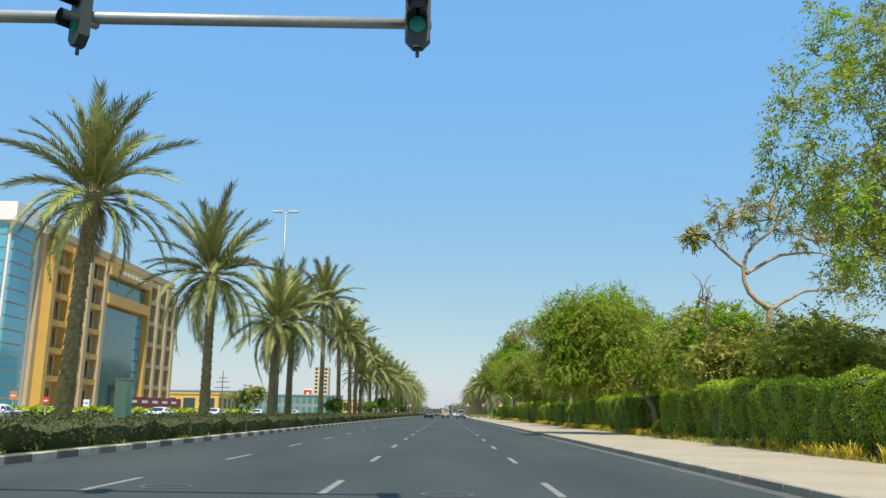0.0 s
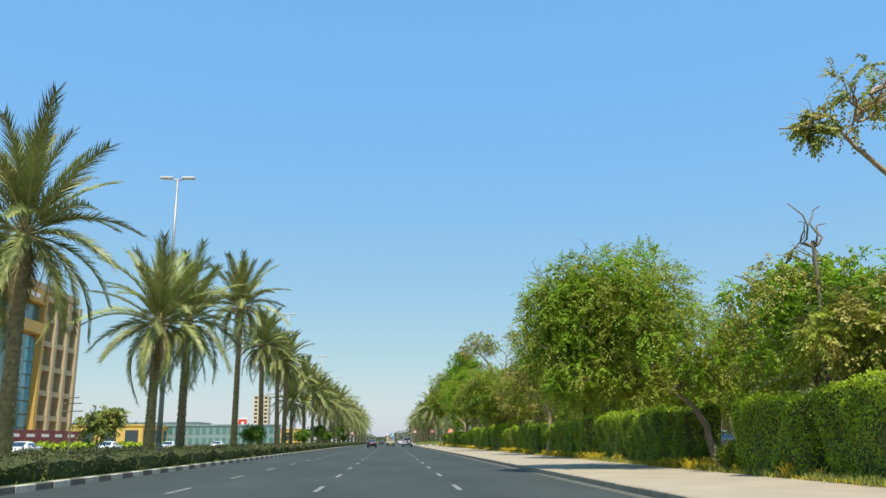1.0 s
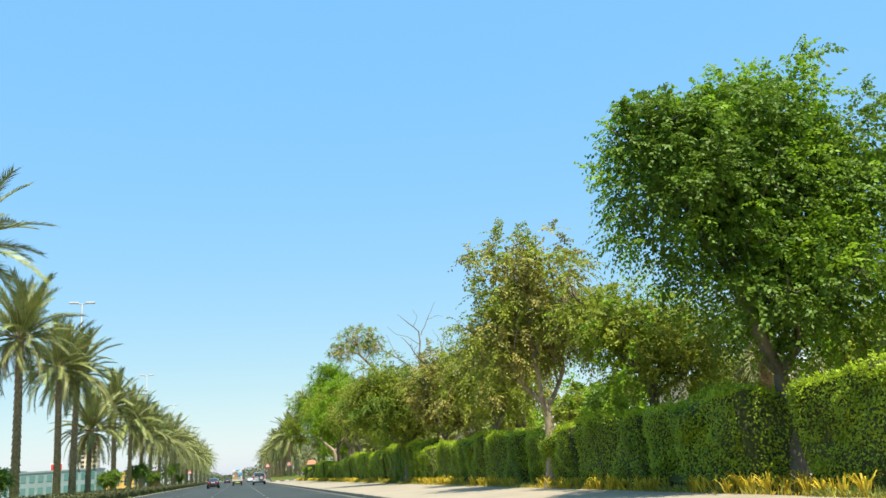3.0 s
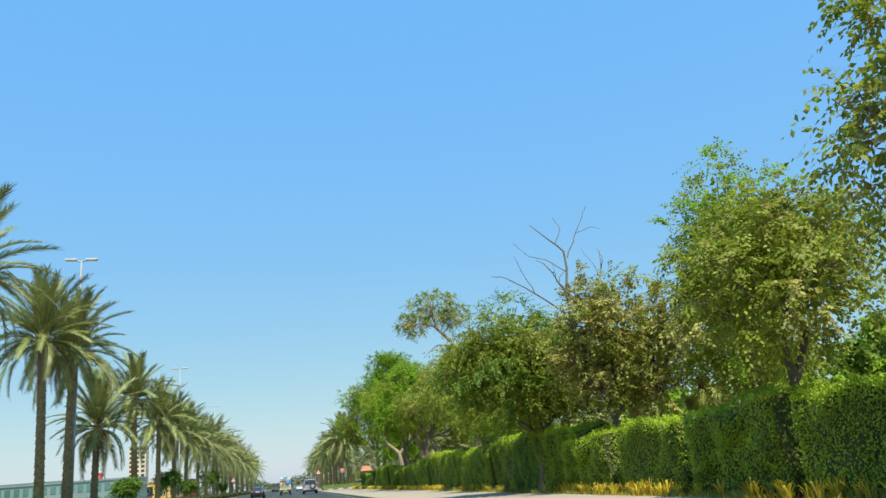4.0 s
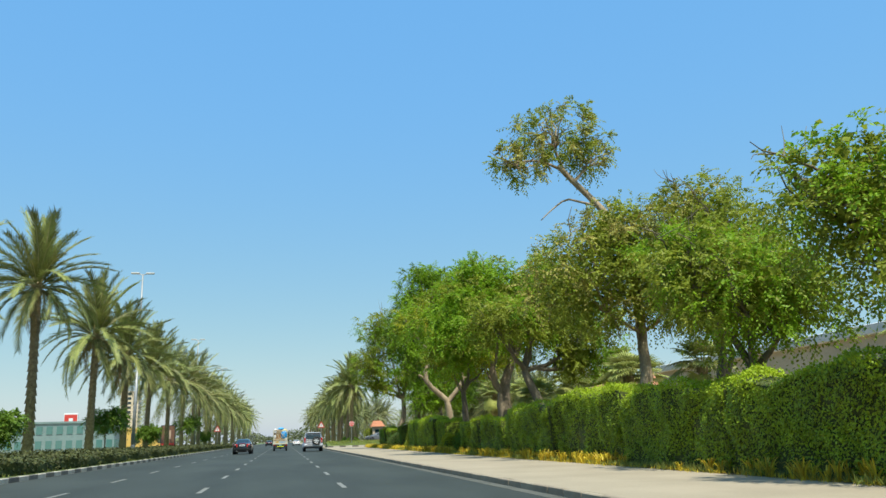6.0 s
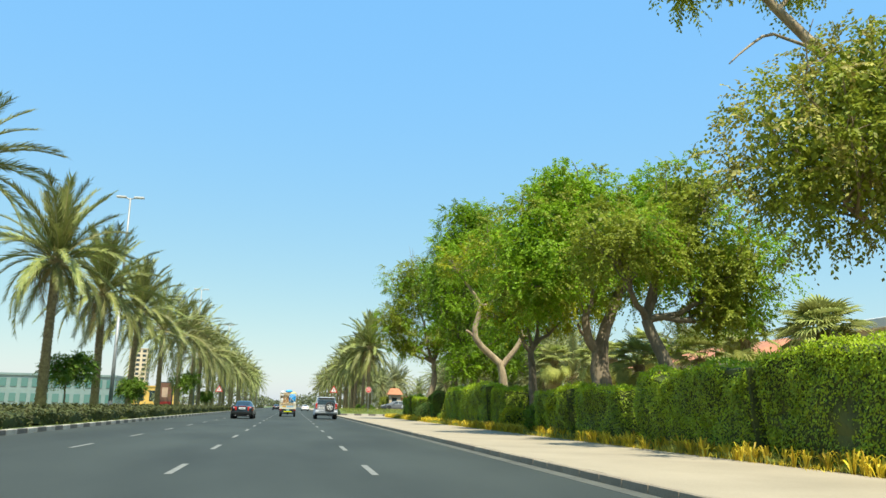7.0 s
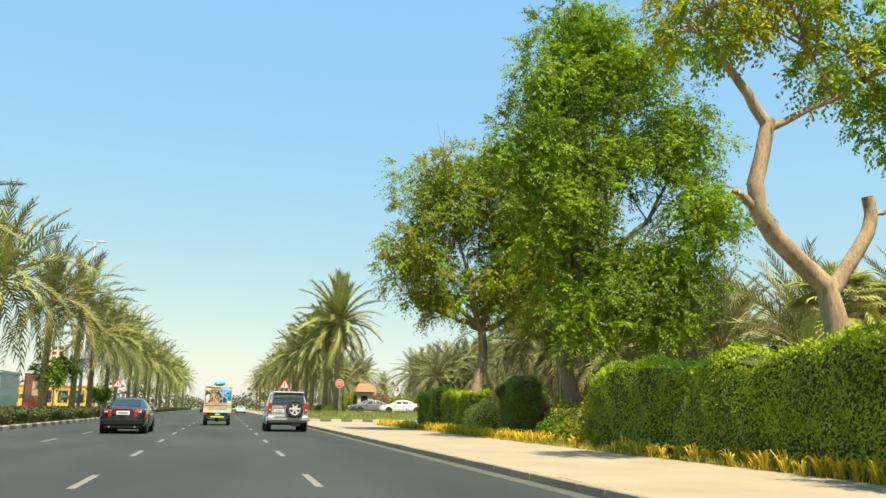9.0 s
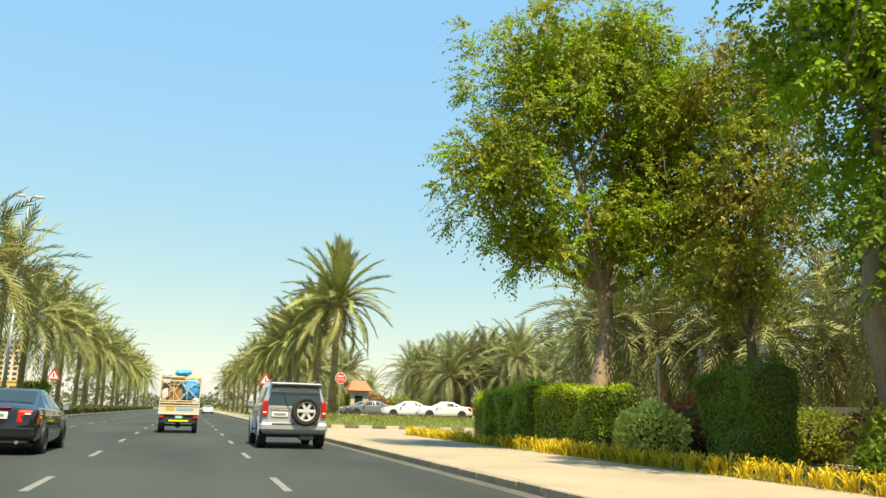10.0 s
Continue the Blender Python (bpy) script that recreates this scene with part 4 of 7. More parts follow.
broad_tree(17.6, 51.5, ((0, 0, 3.8, 2.4, 2.4, 1.9), (-1.6, 1.0, 3.2, 1.6, 1.6, 1.4), (1.2, -1.2, 4.6, 1.6, 1.6, 1.3)), 41, "green", 9000, gap=0.45, second="bright", radius=0.12, base=-0.06, trunk=((0, 0, 0), (0.1, 0, 1.2), (0, 0, 2.0)),
           label="dense bushy tree above the hedge", group="bushy trees behind the hedge")

broad_tree(17.2, 186.5, ((0, 0, 8.4, 3.2, 3.0, 3.2), (0.6, 0, 12.4, 2.9, 2.8, 2.6), (-1.0, -0.4, 5.8, 2.0, 2.0, 1.6)), 18, "rust", 20000, gap=0.48, second="green", mixed=0.7, base=-0.06, bark=bark_dark, trunk=((0, 0, 0), (0.1, 0, 2.0), (0, 0, 4.0)),
           label="tree with browning leaves among the palms")

broad_tree(13.2, 41.0, ((-0.6, 0, 5.6, 2.2, 2.0, 1.5), (1.4, 0, 5.8, 2.2, 2.0, 1.5), (0.2, 0, 4.1, 2.4, 2.0, 1.4)), 42, "bright", 14000, gap=0.45, heart=1.0, bare=6, second="rust", mixed=0.45, radius=0.13, leaf_len=0.12, leaf_wid=0.038,
           label="straggling tree with dry tips above the hedge")

# garden trees further back
for i, (x, y, z, rr, lf) in enumerate(((26, 84, 4.6, 2.6, "green"), (24.5, 95, 4.8, 2.4, "dark"), (27, 106, 5.0, 2.8, "green"), (25, 117, 4.4, 2.4, "bright"),
                                       (36, 184, 6.4, 3.2, "green"), (24, 72, 4.4, 2.4, "green"), (40, 196, 6.6, 3.4, "dark"))):
    broad_tree(x, y, ((0, 0, z, rr, rr, rr * 0.75), (rr * 0.6, rr * 0.4, z + 0.7, rr * 0.65, rr * 0.65, rr * 0.5), (-rr * 0.6, 0, z - 0.7, rr * 0.7, rr * 0.7, rr * 0.6)), 70 + i, lf, 4200, gap=0.5, leaf_len=0.26, leaf_wid=0.085,
               second="bright" if lf != "bright" else "rust", base=-0.06, radius=0.15, trunk=((0, 0, 0), (0.1, 0, 1.2), (0, 0, 2.2)), label="rounded garden tree behind the wall", group="garden trees behind the wall")

# the dead stem above the bushes
snag_runs = [branch_run((0, 0, 0), (0.1, 0, 6.9), 0.10, 0.055, rng, 0.03)]
for e in ((-0.5, 0.1, 8.1), (0.45, 0, 8.0), (0.7, 0.2, 7.5), (-0.3, 0, 7.5)):
    snag_runs.append(branch_run((0.1, 0, 6.7), e, 0.042, 0.014, rng, 0.22))
tagged(new("dead_tree", mesh_np("dead_tree", *tubes(snag_runs), bark_dark, True)), "dead grey tree stem with stubby branches", "tree").matrix_basis = pose(12.65, 39.2, 0.1)


# ---------------------------------------------------------------- hedges
def hedge_meshes(length, depth, height, seed, leaf, per_m2, leaf_len=0.085, leaf_wid=0.026, bottom=0.1, back=0.5):
    """A clipped hedge along y: a twiggy core and its coat of leaves."""
    r = np.random.default_rng(seed)

    def grow(v):
        return Vector((v.x * (0.74 + 0.26 * min(1.0, max(0.0, v.z / height))), v.y, v.z)) + Vector((0.22 * noise.noise(Vector((v.x * 1.3 + seed, v.y * 1.1, v.z * 1.3))), 0.05 * noise.noise(Vector((v.x, v.y * 1.3 + seed, v.z))), 0.40 * noise.noise(Vector((v.x, v.y * 0.7, seed + v.z))) + 0.08 * noise.noise(Vector((v.x * 3, v.y * 3, seed)))))
    n = int(per_m2 * (2 * height + depth) * length)
    q = r.random(n)
    a = height / (2 * height + depth)
    ends = r.random(n) < (2 * depth * height) / ((2 * height + depth) * length + 2 * depth * height)
    y = r.uniform(0, length, n)
    x = np.where(q < a * (2 - back), -depth / 2, np.where(q < 2 * a, depth / 2, r.uniform(-depth / 2, depth / 2, n)))
    z = np.where(q < 2 * a, bottom + (height - bottom) * r.random(n) ** 0.85, height)
    y = np.where(ends, np.where(r.random(n) < 0.5, 0.0, length), y)
    x = np.where(ends, r.uniform(-depth / 2, depth / 2, n), x)
    z = np.where(ends, r.uniform(bottom, height, n), z)
    # round the shoulders, then swell and dent the whole
    cx, cz, cy = x / (depth / 2), (z - height / 2) / (height / 2), (y - length / 2) / (length / 2)
    over = np.clip(np.abs(cx) ** 4 + np.clip(cz, 0, 1) ** 6 + np.abs(cy) ** 18, 1, 3) ** 0.10
    P = np.stack([x / over, (y - length / 2) / np.minimum(over, 1.05) + length / 2, height / 2 + (z - height / 2) / over], 1)
    P = np.array([grow(Vector(p)) for p in P])
    N = np.stack([np.where(np.abs(cx) > 0.99, np.sign(cx), cx * 0.3), np.where(np.abs(cy) > 0.99, np.sign(cy), 0), np.where(z > height - 0.01, 1.0, 0.3)], 1)
    P += N * r.normal(-0.015, 0.038, (n, 1))
    along = r.normal(size=(n, 3)) * 0.8
    flat = N / np.linalg.norm(N, axis=1, keepdims=True)
    along += (0.25 - 0.75 * (along * flat).sum(1, keepdims=True)) * flat
    # leaves near the top take a brighter colour, imitating sunlight on the hedge
    lit_top = (P[:, 2] > height * 0.93 + r.normal(0, 0.06, n)) & (r.random(n) < 0.8) if leaf == "hedge" else np.zeros(n, bool)
    V, Fc = leaves(P[~lit_top], along[~lit_top], leaf_len, leaf_wid, r, face=(N * 1.5 + np.array([0, 0, 0.05]))[~lit_top])
    coat = mesh_np("leaves", V, Fc, LEAF[leaf])
    lit_leaves = None
    if lit_top.any():
        V, Fc = leaves(P[lit_top] + np.array([0, 0, 0.02]), along[lit_top] + np.array([0, 0, 0.5]), leaf_len * 1.1, leaf_wid * 1.1, r, face=N[lit_top] + np.array([-0.5, -0.2, 0.2]))
        lit_leaves = mesh_np("fresh_growth", V, Fc, LEAF["hedge_lit"])
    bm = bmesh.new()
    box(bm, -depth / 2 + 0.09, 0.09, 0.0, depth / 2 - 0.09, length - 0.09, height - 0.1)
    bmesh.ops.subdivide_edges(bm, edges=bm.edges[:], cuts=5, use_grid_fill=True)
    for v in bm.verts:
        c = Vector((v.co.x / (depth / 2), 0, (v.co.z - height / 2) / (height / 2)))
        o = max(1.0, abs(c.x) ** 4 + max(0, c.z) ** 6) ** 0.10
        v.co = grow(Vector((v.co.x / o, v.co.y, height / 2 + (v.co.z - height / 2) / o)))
    return coat, to_mesh("core", bm, hedge_core), lit_leaves


def hedge(name, meshes, m, label, group):
    top = empty(name, label, "hedge", group, at=m)
    child("leaves", meshes[0], top)
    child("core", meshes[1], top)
    if meshes[2]:
        tagged(child("fresh_growth", meshes[2], top, "top leaves coloured brighter to look sunlit"), kind="stuff")
    return top


TALL = [hedge_meshes(7.0, 1.7, 2.25, 11 + k, "hedge", 450, 0.073, 0.024, back=0.15) for k in range(3)]
STEPPED = [hedge_meshes(4.6, 1.8, 2.0, 21 + k, "hedge", 450, 0.073, 0.024, back=0.15) for k in range(2)]
LOW = [hedge_meshes(9.0, 1.6, 0.62, 41 + k, "low", 190, 0.09, 0.029) for k in range(3)]
LOW_FAR = [hedge_meshes(9.0, 1.6, 0.62, 45, "low", 50, 0.18, 0.06)]
y = 3.0
hedge_rows = ((3.0, 37.5, TALL, 7.0), (37.9, 42.0, STEPPED, 4.6), (47.0, 61.0, TALL, 7.0), (62.3, 96.0, STEPPED, 5.2), (96.5, 138.0, TALL, 7.0), (139.2, 141.0, STEPPED, 4.7), (144.8, 147.0, STEPPED, 4.7), (158.1, 169.0, TALL, 6.6), (186.6, 194.8, STEPPED, 4.5))
k = 0
for y0, y1, kind, step in hedge_rows:
    y = y0
    while y < y1 - 1.0:
        s = 1.0 + 0.06 * math.sin(k * 1.7)
        s *= 1.0 + 0.13 * min(1.0, max(0.0, (y - 40) / 60)) * (0.35 if y < 130 else -0.2 if y < 150 else 0.1)
        hedge("hedge", kind[k % len(kind)], pose((12.0 if y < 180 else 12.4) + 0.12 * math.sin(k * 2.1), y, 0.1) @ Matrix.Diagonal((1, 1, s * 1.05, 1)), "clipped green hedge behind the footway", "clipped hedges behind the footway")
        y += step * (0.985 if kind is TALL else 1.0)
        k += 1
for y in np.arange(-12, 420, 8.95):
    kind = LOW if y < 75 else LOW_FAR
    hedge("low_hedge", kind[int(y) % len(kind)], pose(-10.75, float(y), 0.15), "low dusty olive hedge along the median", "low hedges on the median")
    if 30 < y < 260:
        hedge("low_hedge", LOW_FAR[0], pose(-17.2, float(y), 0.15), "low dusty olive hedge along the median", "low hedges on the median")

# separate clipped shrubs where the hedge breaks off, and the shrubs between them
DARK = hedge_meshes(2.9, 1.25, 2.25, 51, "dark", 620, 0.07, 0.025)
hedge("hedge", DARK, pose(12.4, 179.6, 0.1) @ Matrix.Diagonal((1, 0.74, 1.06, 1)), "clipped dark green shrub block", "clipped hedges behind the footway")
hedge("hedge", STEPPED[1], pose(12.1, 155.1, 0.1) @ Matrix.Diagonal((0.9, 0.66, 1.1, 1)), "clipped dark green shrub block", "clipped hedges behind the footway")
hedge("hedge", STEPPED[1], pose(13.6, 196.0, 0.1) @ Matrix.Diagonal((1, 1.0, 0.95, 1)), "clipped dark green shrub block", "clipped hedges behind the footway")


def shrub(x, y, r0, h, leaf, seed, label, count=2200, size=0.12, base=0.1):
    r = np.random.default_rng(seed)
    top = empty("shrub", label, "shrub", at=pose(x, y, base))
    d = r.normal(size=(count, 3))
    d /= np.linalg.norm(d, axis=1, keepdims=True)
    rad = r.uniform(0.75, 1.02, count) * (1 + 0.15 * np.sin(d[:, 0] * 5 + seed) * np.cos(d[:, 1] * 4))
    P = d * rad[:, None] * [r0, r0, h / 2] + [0, 0, h * 0.52]
    P[:, 2] = np.maximum(P[:, 2], 0.03)
    V, Fc = leaves(P, d * 0.8 + r.normal(size=d.shape) * 0.6, size, size * 0.34, r)
    child("leaves", mesh_np("leaves", V, Fc, LEAF[leaf]), top)
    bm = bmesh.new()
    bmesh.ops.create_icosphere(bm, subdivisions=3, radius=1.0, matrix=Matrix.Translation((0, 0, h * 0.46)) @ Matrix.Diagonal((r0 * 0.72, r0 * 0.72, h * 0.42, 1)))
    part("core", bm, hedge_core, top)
    return top


shrub(11.9, 183.9, 0.88, 1.5, "variegated", 1, "round variegated yellow-green shrub", 4200, 0.12)
shrub(12.4, 176.4, 0.8, 0.9, "dark", 2, "low dark green shrub")
shrub(11.9, 173.9, 0.7, 0.8, "green", 3, "low straggling green shrub")
shrub(13.2, 176.9, 1.1, 1.5, "green", 4, "loose green shrub under the trees")
shrub(14.2, 184.6, 1.2, 1.9, "pink", 5, "bougainvillea with rusty pink flowers", 4200)
shrub(13.2, 195.5, 1.0, 1.7, "pink", 6, "bougainvillea with rusty pink flowers", 4200)
shrub(11.8, 149.9, 0.8, 1.5, "dark", 7, "low dark green shrub")
shrub(11.7, 154.3, 0.75, 1.25, "yellow", 10, "low rounded green shrub")
shrub(12.1, 171.6, 0.95, 1.7, "green", 12, "loose green shrub under the trees")
shrub(13.0, 172.6, 0.9, 1.6, "pink", 13, "bougainvillea with rusty pink flowers")
for i, (x, y) in enumerate(((18.6, 179.8), (19.2, 183.0), (19.6, 186.6), (18.9, 190.4), (19.3, 194.0))):
    shrub(x, y, 1.3, 1.7 + 0.3 * (i % 2), "pink" if i == 1 else "green", 70 + i, "loose shrub before the garden wall", 2600, 0.14, -0.07)
shrub(11.7, 43.4, 0.7, 1.0, "green", 14, "low rounded green shrub")
shrub(11.9, 46.6, 0.5, 0.9, "dark", 8, "low dark green shrub")
shrub(12.0, 133.6, 0.8, 1.6, "rust", 9, "drying shrub with reddish leaves")
for i in range(5):
    shrub(11.6 + 0.3 * math.sin(i * 2.0), 236.5 + 3.4 * i, 1.1, 1.5, "dark", 20 + i, "rounded dark shrub under the palms")
for i in range(8):
    shrub(16.5 + 3.0 * i, 251.0 + 1.5 * math.sin(i), 1.7, 2.2, "pink" if i % 3 == 1 else "green", 30 + i, "flowering boundary shrub behind the car park", 1600, 0.2, 0.82)

for i in range(9):
    shrub(29.0 + 3.6 * i, 212.0 + 6.0 * math.sin(i * 1.9), 2.5, 4.2, "dark" if i % 2 else "green", 50 + i, "large shrub that closes the palm grove", 1800, 0.26, -0.07)

# woods that close the road far ahead
wr = np.random.default_rng(77)
n = 9000
wx = np.concatenate([wr.uniform(-170, -20, n // 3), wr.uniform(12, 160, n // 3), wr.uniform(-40, 40, n // 3)])
wy = np.concatenate([wr.uniform(430, 760, n // 3), wr.uniform(430, 760, n // 3), wr.uniform(900, 960, n // 3)])
wz = wr.random(n) ** 0.8 * (7.5 + 3.0 * np.sin(wx * 0.13) + 1.5 * np.sin(wy * 0.2))
V, Fc = leaves(np.stack([wx, wy, wz], 1), wr.normal(size=(n, 3)), 2.0, 0.75, wr)
tagged(new("far_woods", mesh_np("far_woods", V, Fc, LEAF["haze"])), "hazy belt of trees in the distance", "trees", kind="stuff")


# ---------------------------------------------------------------- golden border and grass
def blades(spots, leaf, length, width, seed, per, spread=0.16):
    r = np.random.default_rng(seed)
    c = np.repeat(np.asarray(spots, float), per, 0)
    n = len(c)
    P = c + np.stack([r.normal(0, spread, n), r.normal(0, spread, n), np.zeros(n)], 1)
    A = np.stack([r.normal(0, 0.5, n), r.normal(0, 0.5, n), np.ones(n)], 1)
    V, Fc = leaves(P, A, length, width, r, 0.15)
    return mesh_np("blades", V, Fc, LEAF[leaf])


def straps(spots, leaf, length, width, seed, per, spread=0.07):
    """Tufts of strap leaves that rise from one crown and arch over."""
    r = np.random.default_rng(seed)
    c = np.repeat(np.asarray(spots, float), per, 0)
    n = len(c)
    az, tall = r.uniform(0, 2 * np.pi, n), np.repeat(r.uniform(0.7, 1.2, len(spots)), per)
    out = np.stack([np.cos(az), np.sin(az), np.zeros(n)], 1)
    ln = (length * tall * r.uniform(0.6, 1.1, n))[:, None]
    lean = r.uniform(0.1, 0.75, n)[:, None]
    up = np.array([0, 0, 1.0])
    foot = c + out * r.uniform(0, spread, n)[:, None]
    p1 = foot + ln * (0.52 * up + 0.28 * lean * out)
    p2 = foot + ln * ((0.88 - 0.12 * lean) * up + 0.72 * lean * out)
    p3 = foot + ln * ((1.0 - 0.5 * lean) * up + 1.15 * lean * out)
    turn = az + r.normal(0, 0.6, n)
    w = np.stack([-np.sin(turn), np.cos(turn), np.zeros(n)], 1) * (width * r.uniform(0.7, 1.2, n))[:, None]
    V = np.stack([foot - w * 0.6, foot + w * 0.6, p1 - w, p1 + w, p2 - w * 0.8, p2 + w * 0.8, p3, p3 + w * 0.05], 1).reshape(-1, 3)
    b = np.arange(n)[:, None] * 8
    Fc = np.concatenate([b + np.array([[0, 1, 3, 2]]), b + np.array([[2, 3, 5, 4]]), b + np.array([[4, 5, 7, 6]])], 1).reshape(-1, 4)
    return mesh_np("straps", V, Fc, LEAF[leaf])


br = np.random.default_rng(5)
spots_gold, spots_green, spots_dry = [], [], []
for y in np.arange(6, 205, 0.24):
    dens = noise.noise(Vector((0, y * 0.11, 3.3))) + 0.25
    far = 0.35 * noise.noise(Vector((y * 0.2, 9, 0)))
    green_zone = 33 < y < 45 or 49 < y < 60
    for _ in range(2):
        p = (11.0 + 0.8 * far + br.uniform(-0.28, 0.35), y + br.uniform(-0.2, 0.2), 0.13)
        if green_zone and br.random() < 0.75:
            spots_green.append(p)
        elif br.random() < (0.18 if y < 150 else 0.3) + 0.75 * dens:
            spots_gold.append(p)
        elif br.random() < 0.5:
            spots_green.append(p)
    if y > 150:
        spots_gold += [(br.uniform(10.6, 11.6), y + br.uniform(-0.2, 0.2), 0.13) for _ in range(2) if dens > br.uniform(-0.35, 0.3)]
for y in np.arange(6, 205, 0.5):
    spots_dry.append((10.78 + br.uniform(-0.08, 0.1), y + br.uniform(-0.2, 0.2), 0.13))
tagged(new("golden_border_plants", straps(spots_gold, "gold", 0.46, 0.019, 1, 15)), "golden yellow strap-leaved border plants by the footway", "border plants", kind="stuff")
tagged(new("border_grass", blades(spots_green, "grass", 0.26, 0.012, 2, 26)), "green grass tufts along the hedge foot", "grass", kind="stuff")
tagged(new("dry_edge_grass", blades(spots_dry, "gold", 0.16, 0.008, 3, 22)), "short dry grass at the footway edge", "grass", kind="stuff")
cover = [(br.uniform(-17.8, -9.9), br.uniform(5, 260), 0.16) for _ in range(3400)]
tagged(new("median_grass", blades(cover, "grass", 0.20, 0.012, 4, 7, 0.2)), "sparse low grass on the median", "grass", kind="stuff")
far_lawn = [(br.uniform(9.8, 12.9), br.uniform(227, 330), 0.14) for _ in range(2000)]
for _ in range(1500):
    k = br.random()
    far_lawn.append((br.uniform(KERB_R + 1.2, 29), 217.6 + 8.4 * k, 0.20 + 0.64 * math.sin(math.pi / 2 * k)))
tagged(new("verge_grass", blades(far_lawn, "grass", 0.3, 0.015, 6, 7, 0.25)), "green grass under the far palms", "grass", kind="stuff")

# kerbs
right = kerb("kerb_right", KERB_R + 0.08, -6, 217, 1.0, [kerb_grey], 0.16, 0.155, "grey concrete kerb stones along the footway")
kerb_run("far_kerb_stones", KERB_R + 0.08, 217, 640, 1.0, [kerb_grey], 0.16, 0.15, right)
left = kerb("kerb_left", KERB_L - 0.1, -12, 240, 1.2, [kerb_white, kerb_black], 0.2, 0.19, "black and white painted kerb stones along the median")
kerb_run("far_kerb_stones", KERB_L - 0.1, 240, 700, 1.2, [kerb_white, kerb_black], 0.2, 0.19, left)
kerb_run("opposite_kerb_stones", -18.5, -12, 700, 1.2, [kerb_white, kerb_black], 0.2, 0.19, left)
# side entrance kerbs
side = empty("kerb_entrance", "black and white kerb round the side entrance", "kerb", kind="structure")
for i in range(24):
    a = boxes((0.005, -0.09, -0.06, 0.895, 0.09, 0.34), bevel=0.02)
    part("kerb_stone", a, kerb_white if i % 2 else kerb_black, side).matrix_basis = pose(KERB_R + 0.7 + 0.9 * i, 217.2, 0)


# ---------------------------------------------------------------- street lamps
def lamp_post(y, copy_of=None):
    if copy_of:
        return copy_thing(copy_of, pose(-14.1, y, 0.15))
    top = empty("street_lamp", "tall grey double-armed street lamp on the median", "street lamp", "street lamps along the median", at=pose(-14.1, y, 0.15))
    bm = bmesh.new()
    rod(bm, (0, 0, 0), (0, 0, 9), 0.17, 0.12, 14)
    rod(bm, (0, 0, 9), (0, 0, 18.0), 0.12, 0.07, 14)
    part("pole", bm, galvanised, top, smooth=True)
    bm = bmesh.new()
    rod(bm, (0, 0, 0), (0, 0, 1.1), 0.2, 0.2, 14)
    box(bm, -0.28, -0.28, -0.02, 0.28, 0.28, 0.05)
    part("base", bm, galvanised, top)
    for s in (-1, 1):
        bm = bmesh.new()
        rod(bm, (0, 0, 17.9), (s * 0.45, 0, 18.03), 0.05, 0.045)
        part("arm", bm, galvanised, top)
        bm = bmesh.new()
        box(bm, min(s * 0.3, s * 1.12), -0.17, 18.0, max(s * 0.3, s * 1.12), 0.17, 18.15, bevel=0.05, segments=2)
        head = part("lamp_head", bm, lamp_white, top)
        part("lens", boxes((min(s * 0.42, s * 1.02), -0.13, 17.985, max(s * 0.42, s * 1.02), 0.13, 17.998)), sign_white, head, "flat glass lens")
    return top


first_lamp = lamp_post(67.7)
for y in (11.0, 126.0, 182.4, 237.9, 293.5, 349.5, 405.0, 461.0):
    lamp_post(y, first_lamp)


# ---------------------------------------------------------------- traffic signals over the road
signal_green = material("signal_green", (0.0, 0.16, 0.12), (0.0, 0.10, 0.08), 0.3, emit=0.12)
signal_off = material("signal_off", (0.03, 0.012, 0.01), rough=0.25)
dark_green = material("signal_housing", (0.035, 0.05, 0.045), (0.025, 0.035, 0.03), 0.5)
mast = empty("traffic_signal_mast", "grey steel mast arm with hanging green traffic signals", "traffic signal", at=pose(0, 9.75, 0))
bm = bmesh.new()
rod(bm, (-10.9, 0, 0.15), (-10.9, 0, 6.2), 0.16, 0.13, 16)
part("pole", bm, galvanised, mast, smooth=True)
bm = bmesh.new()
rod(bm, (-10.9, 0, 6.25), (-0.2, 0, 6.15), 0.095, 0.07, 16)
part("arm", bm, galvanised, mast, smooth=True)
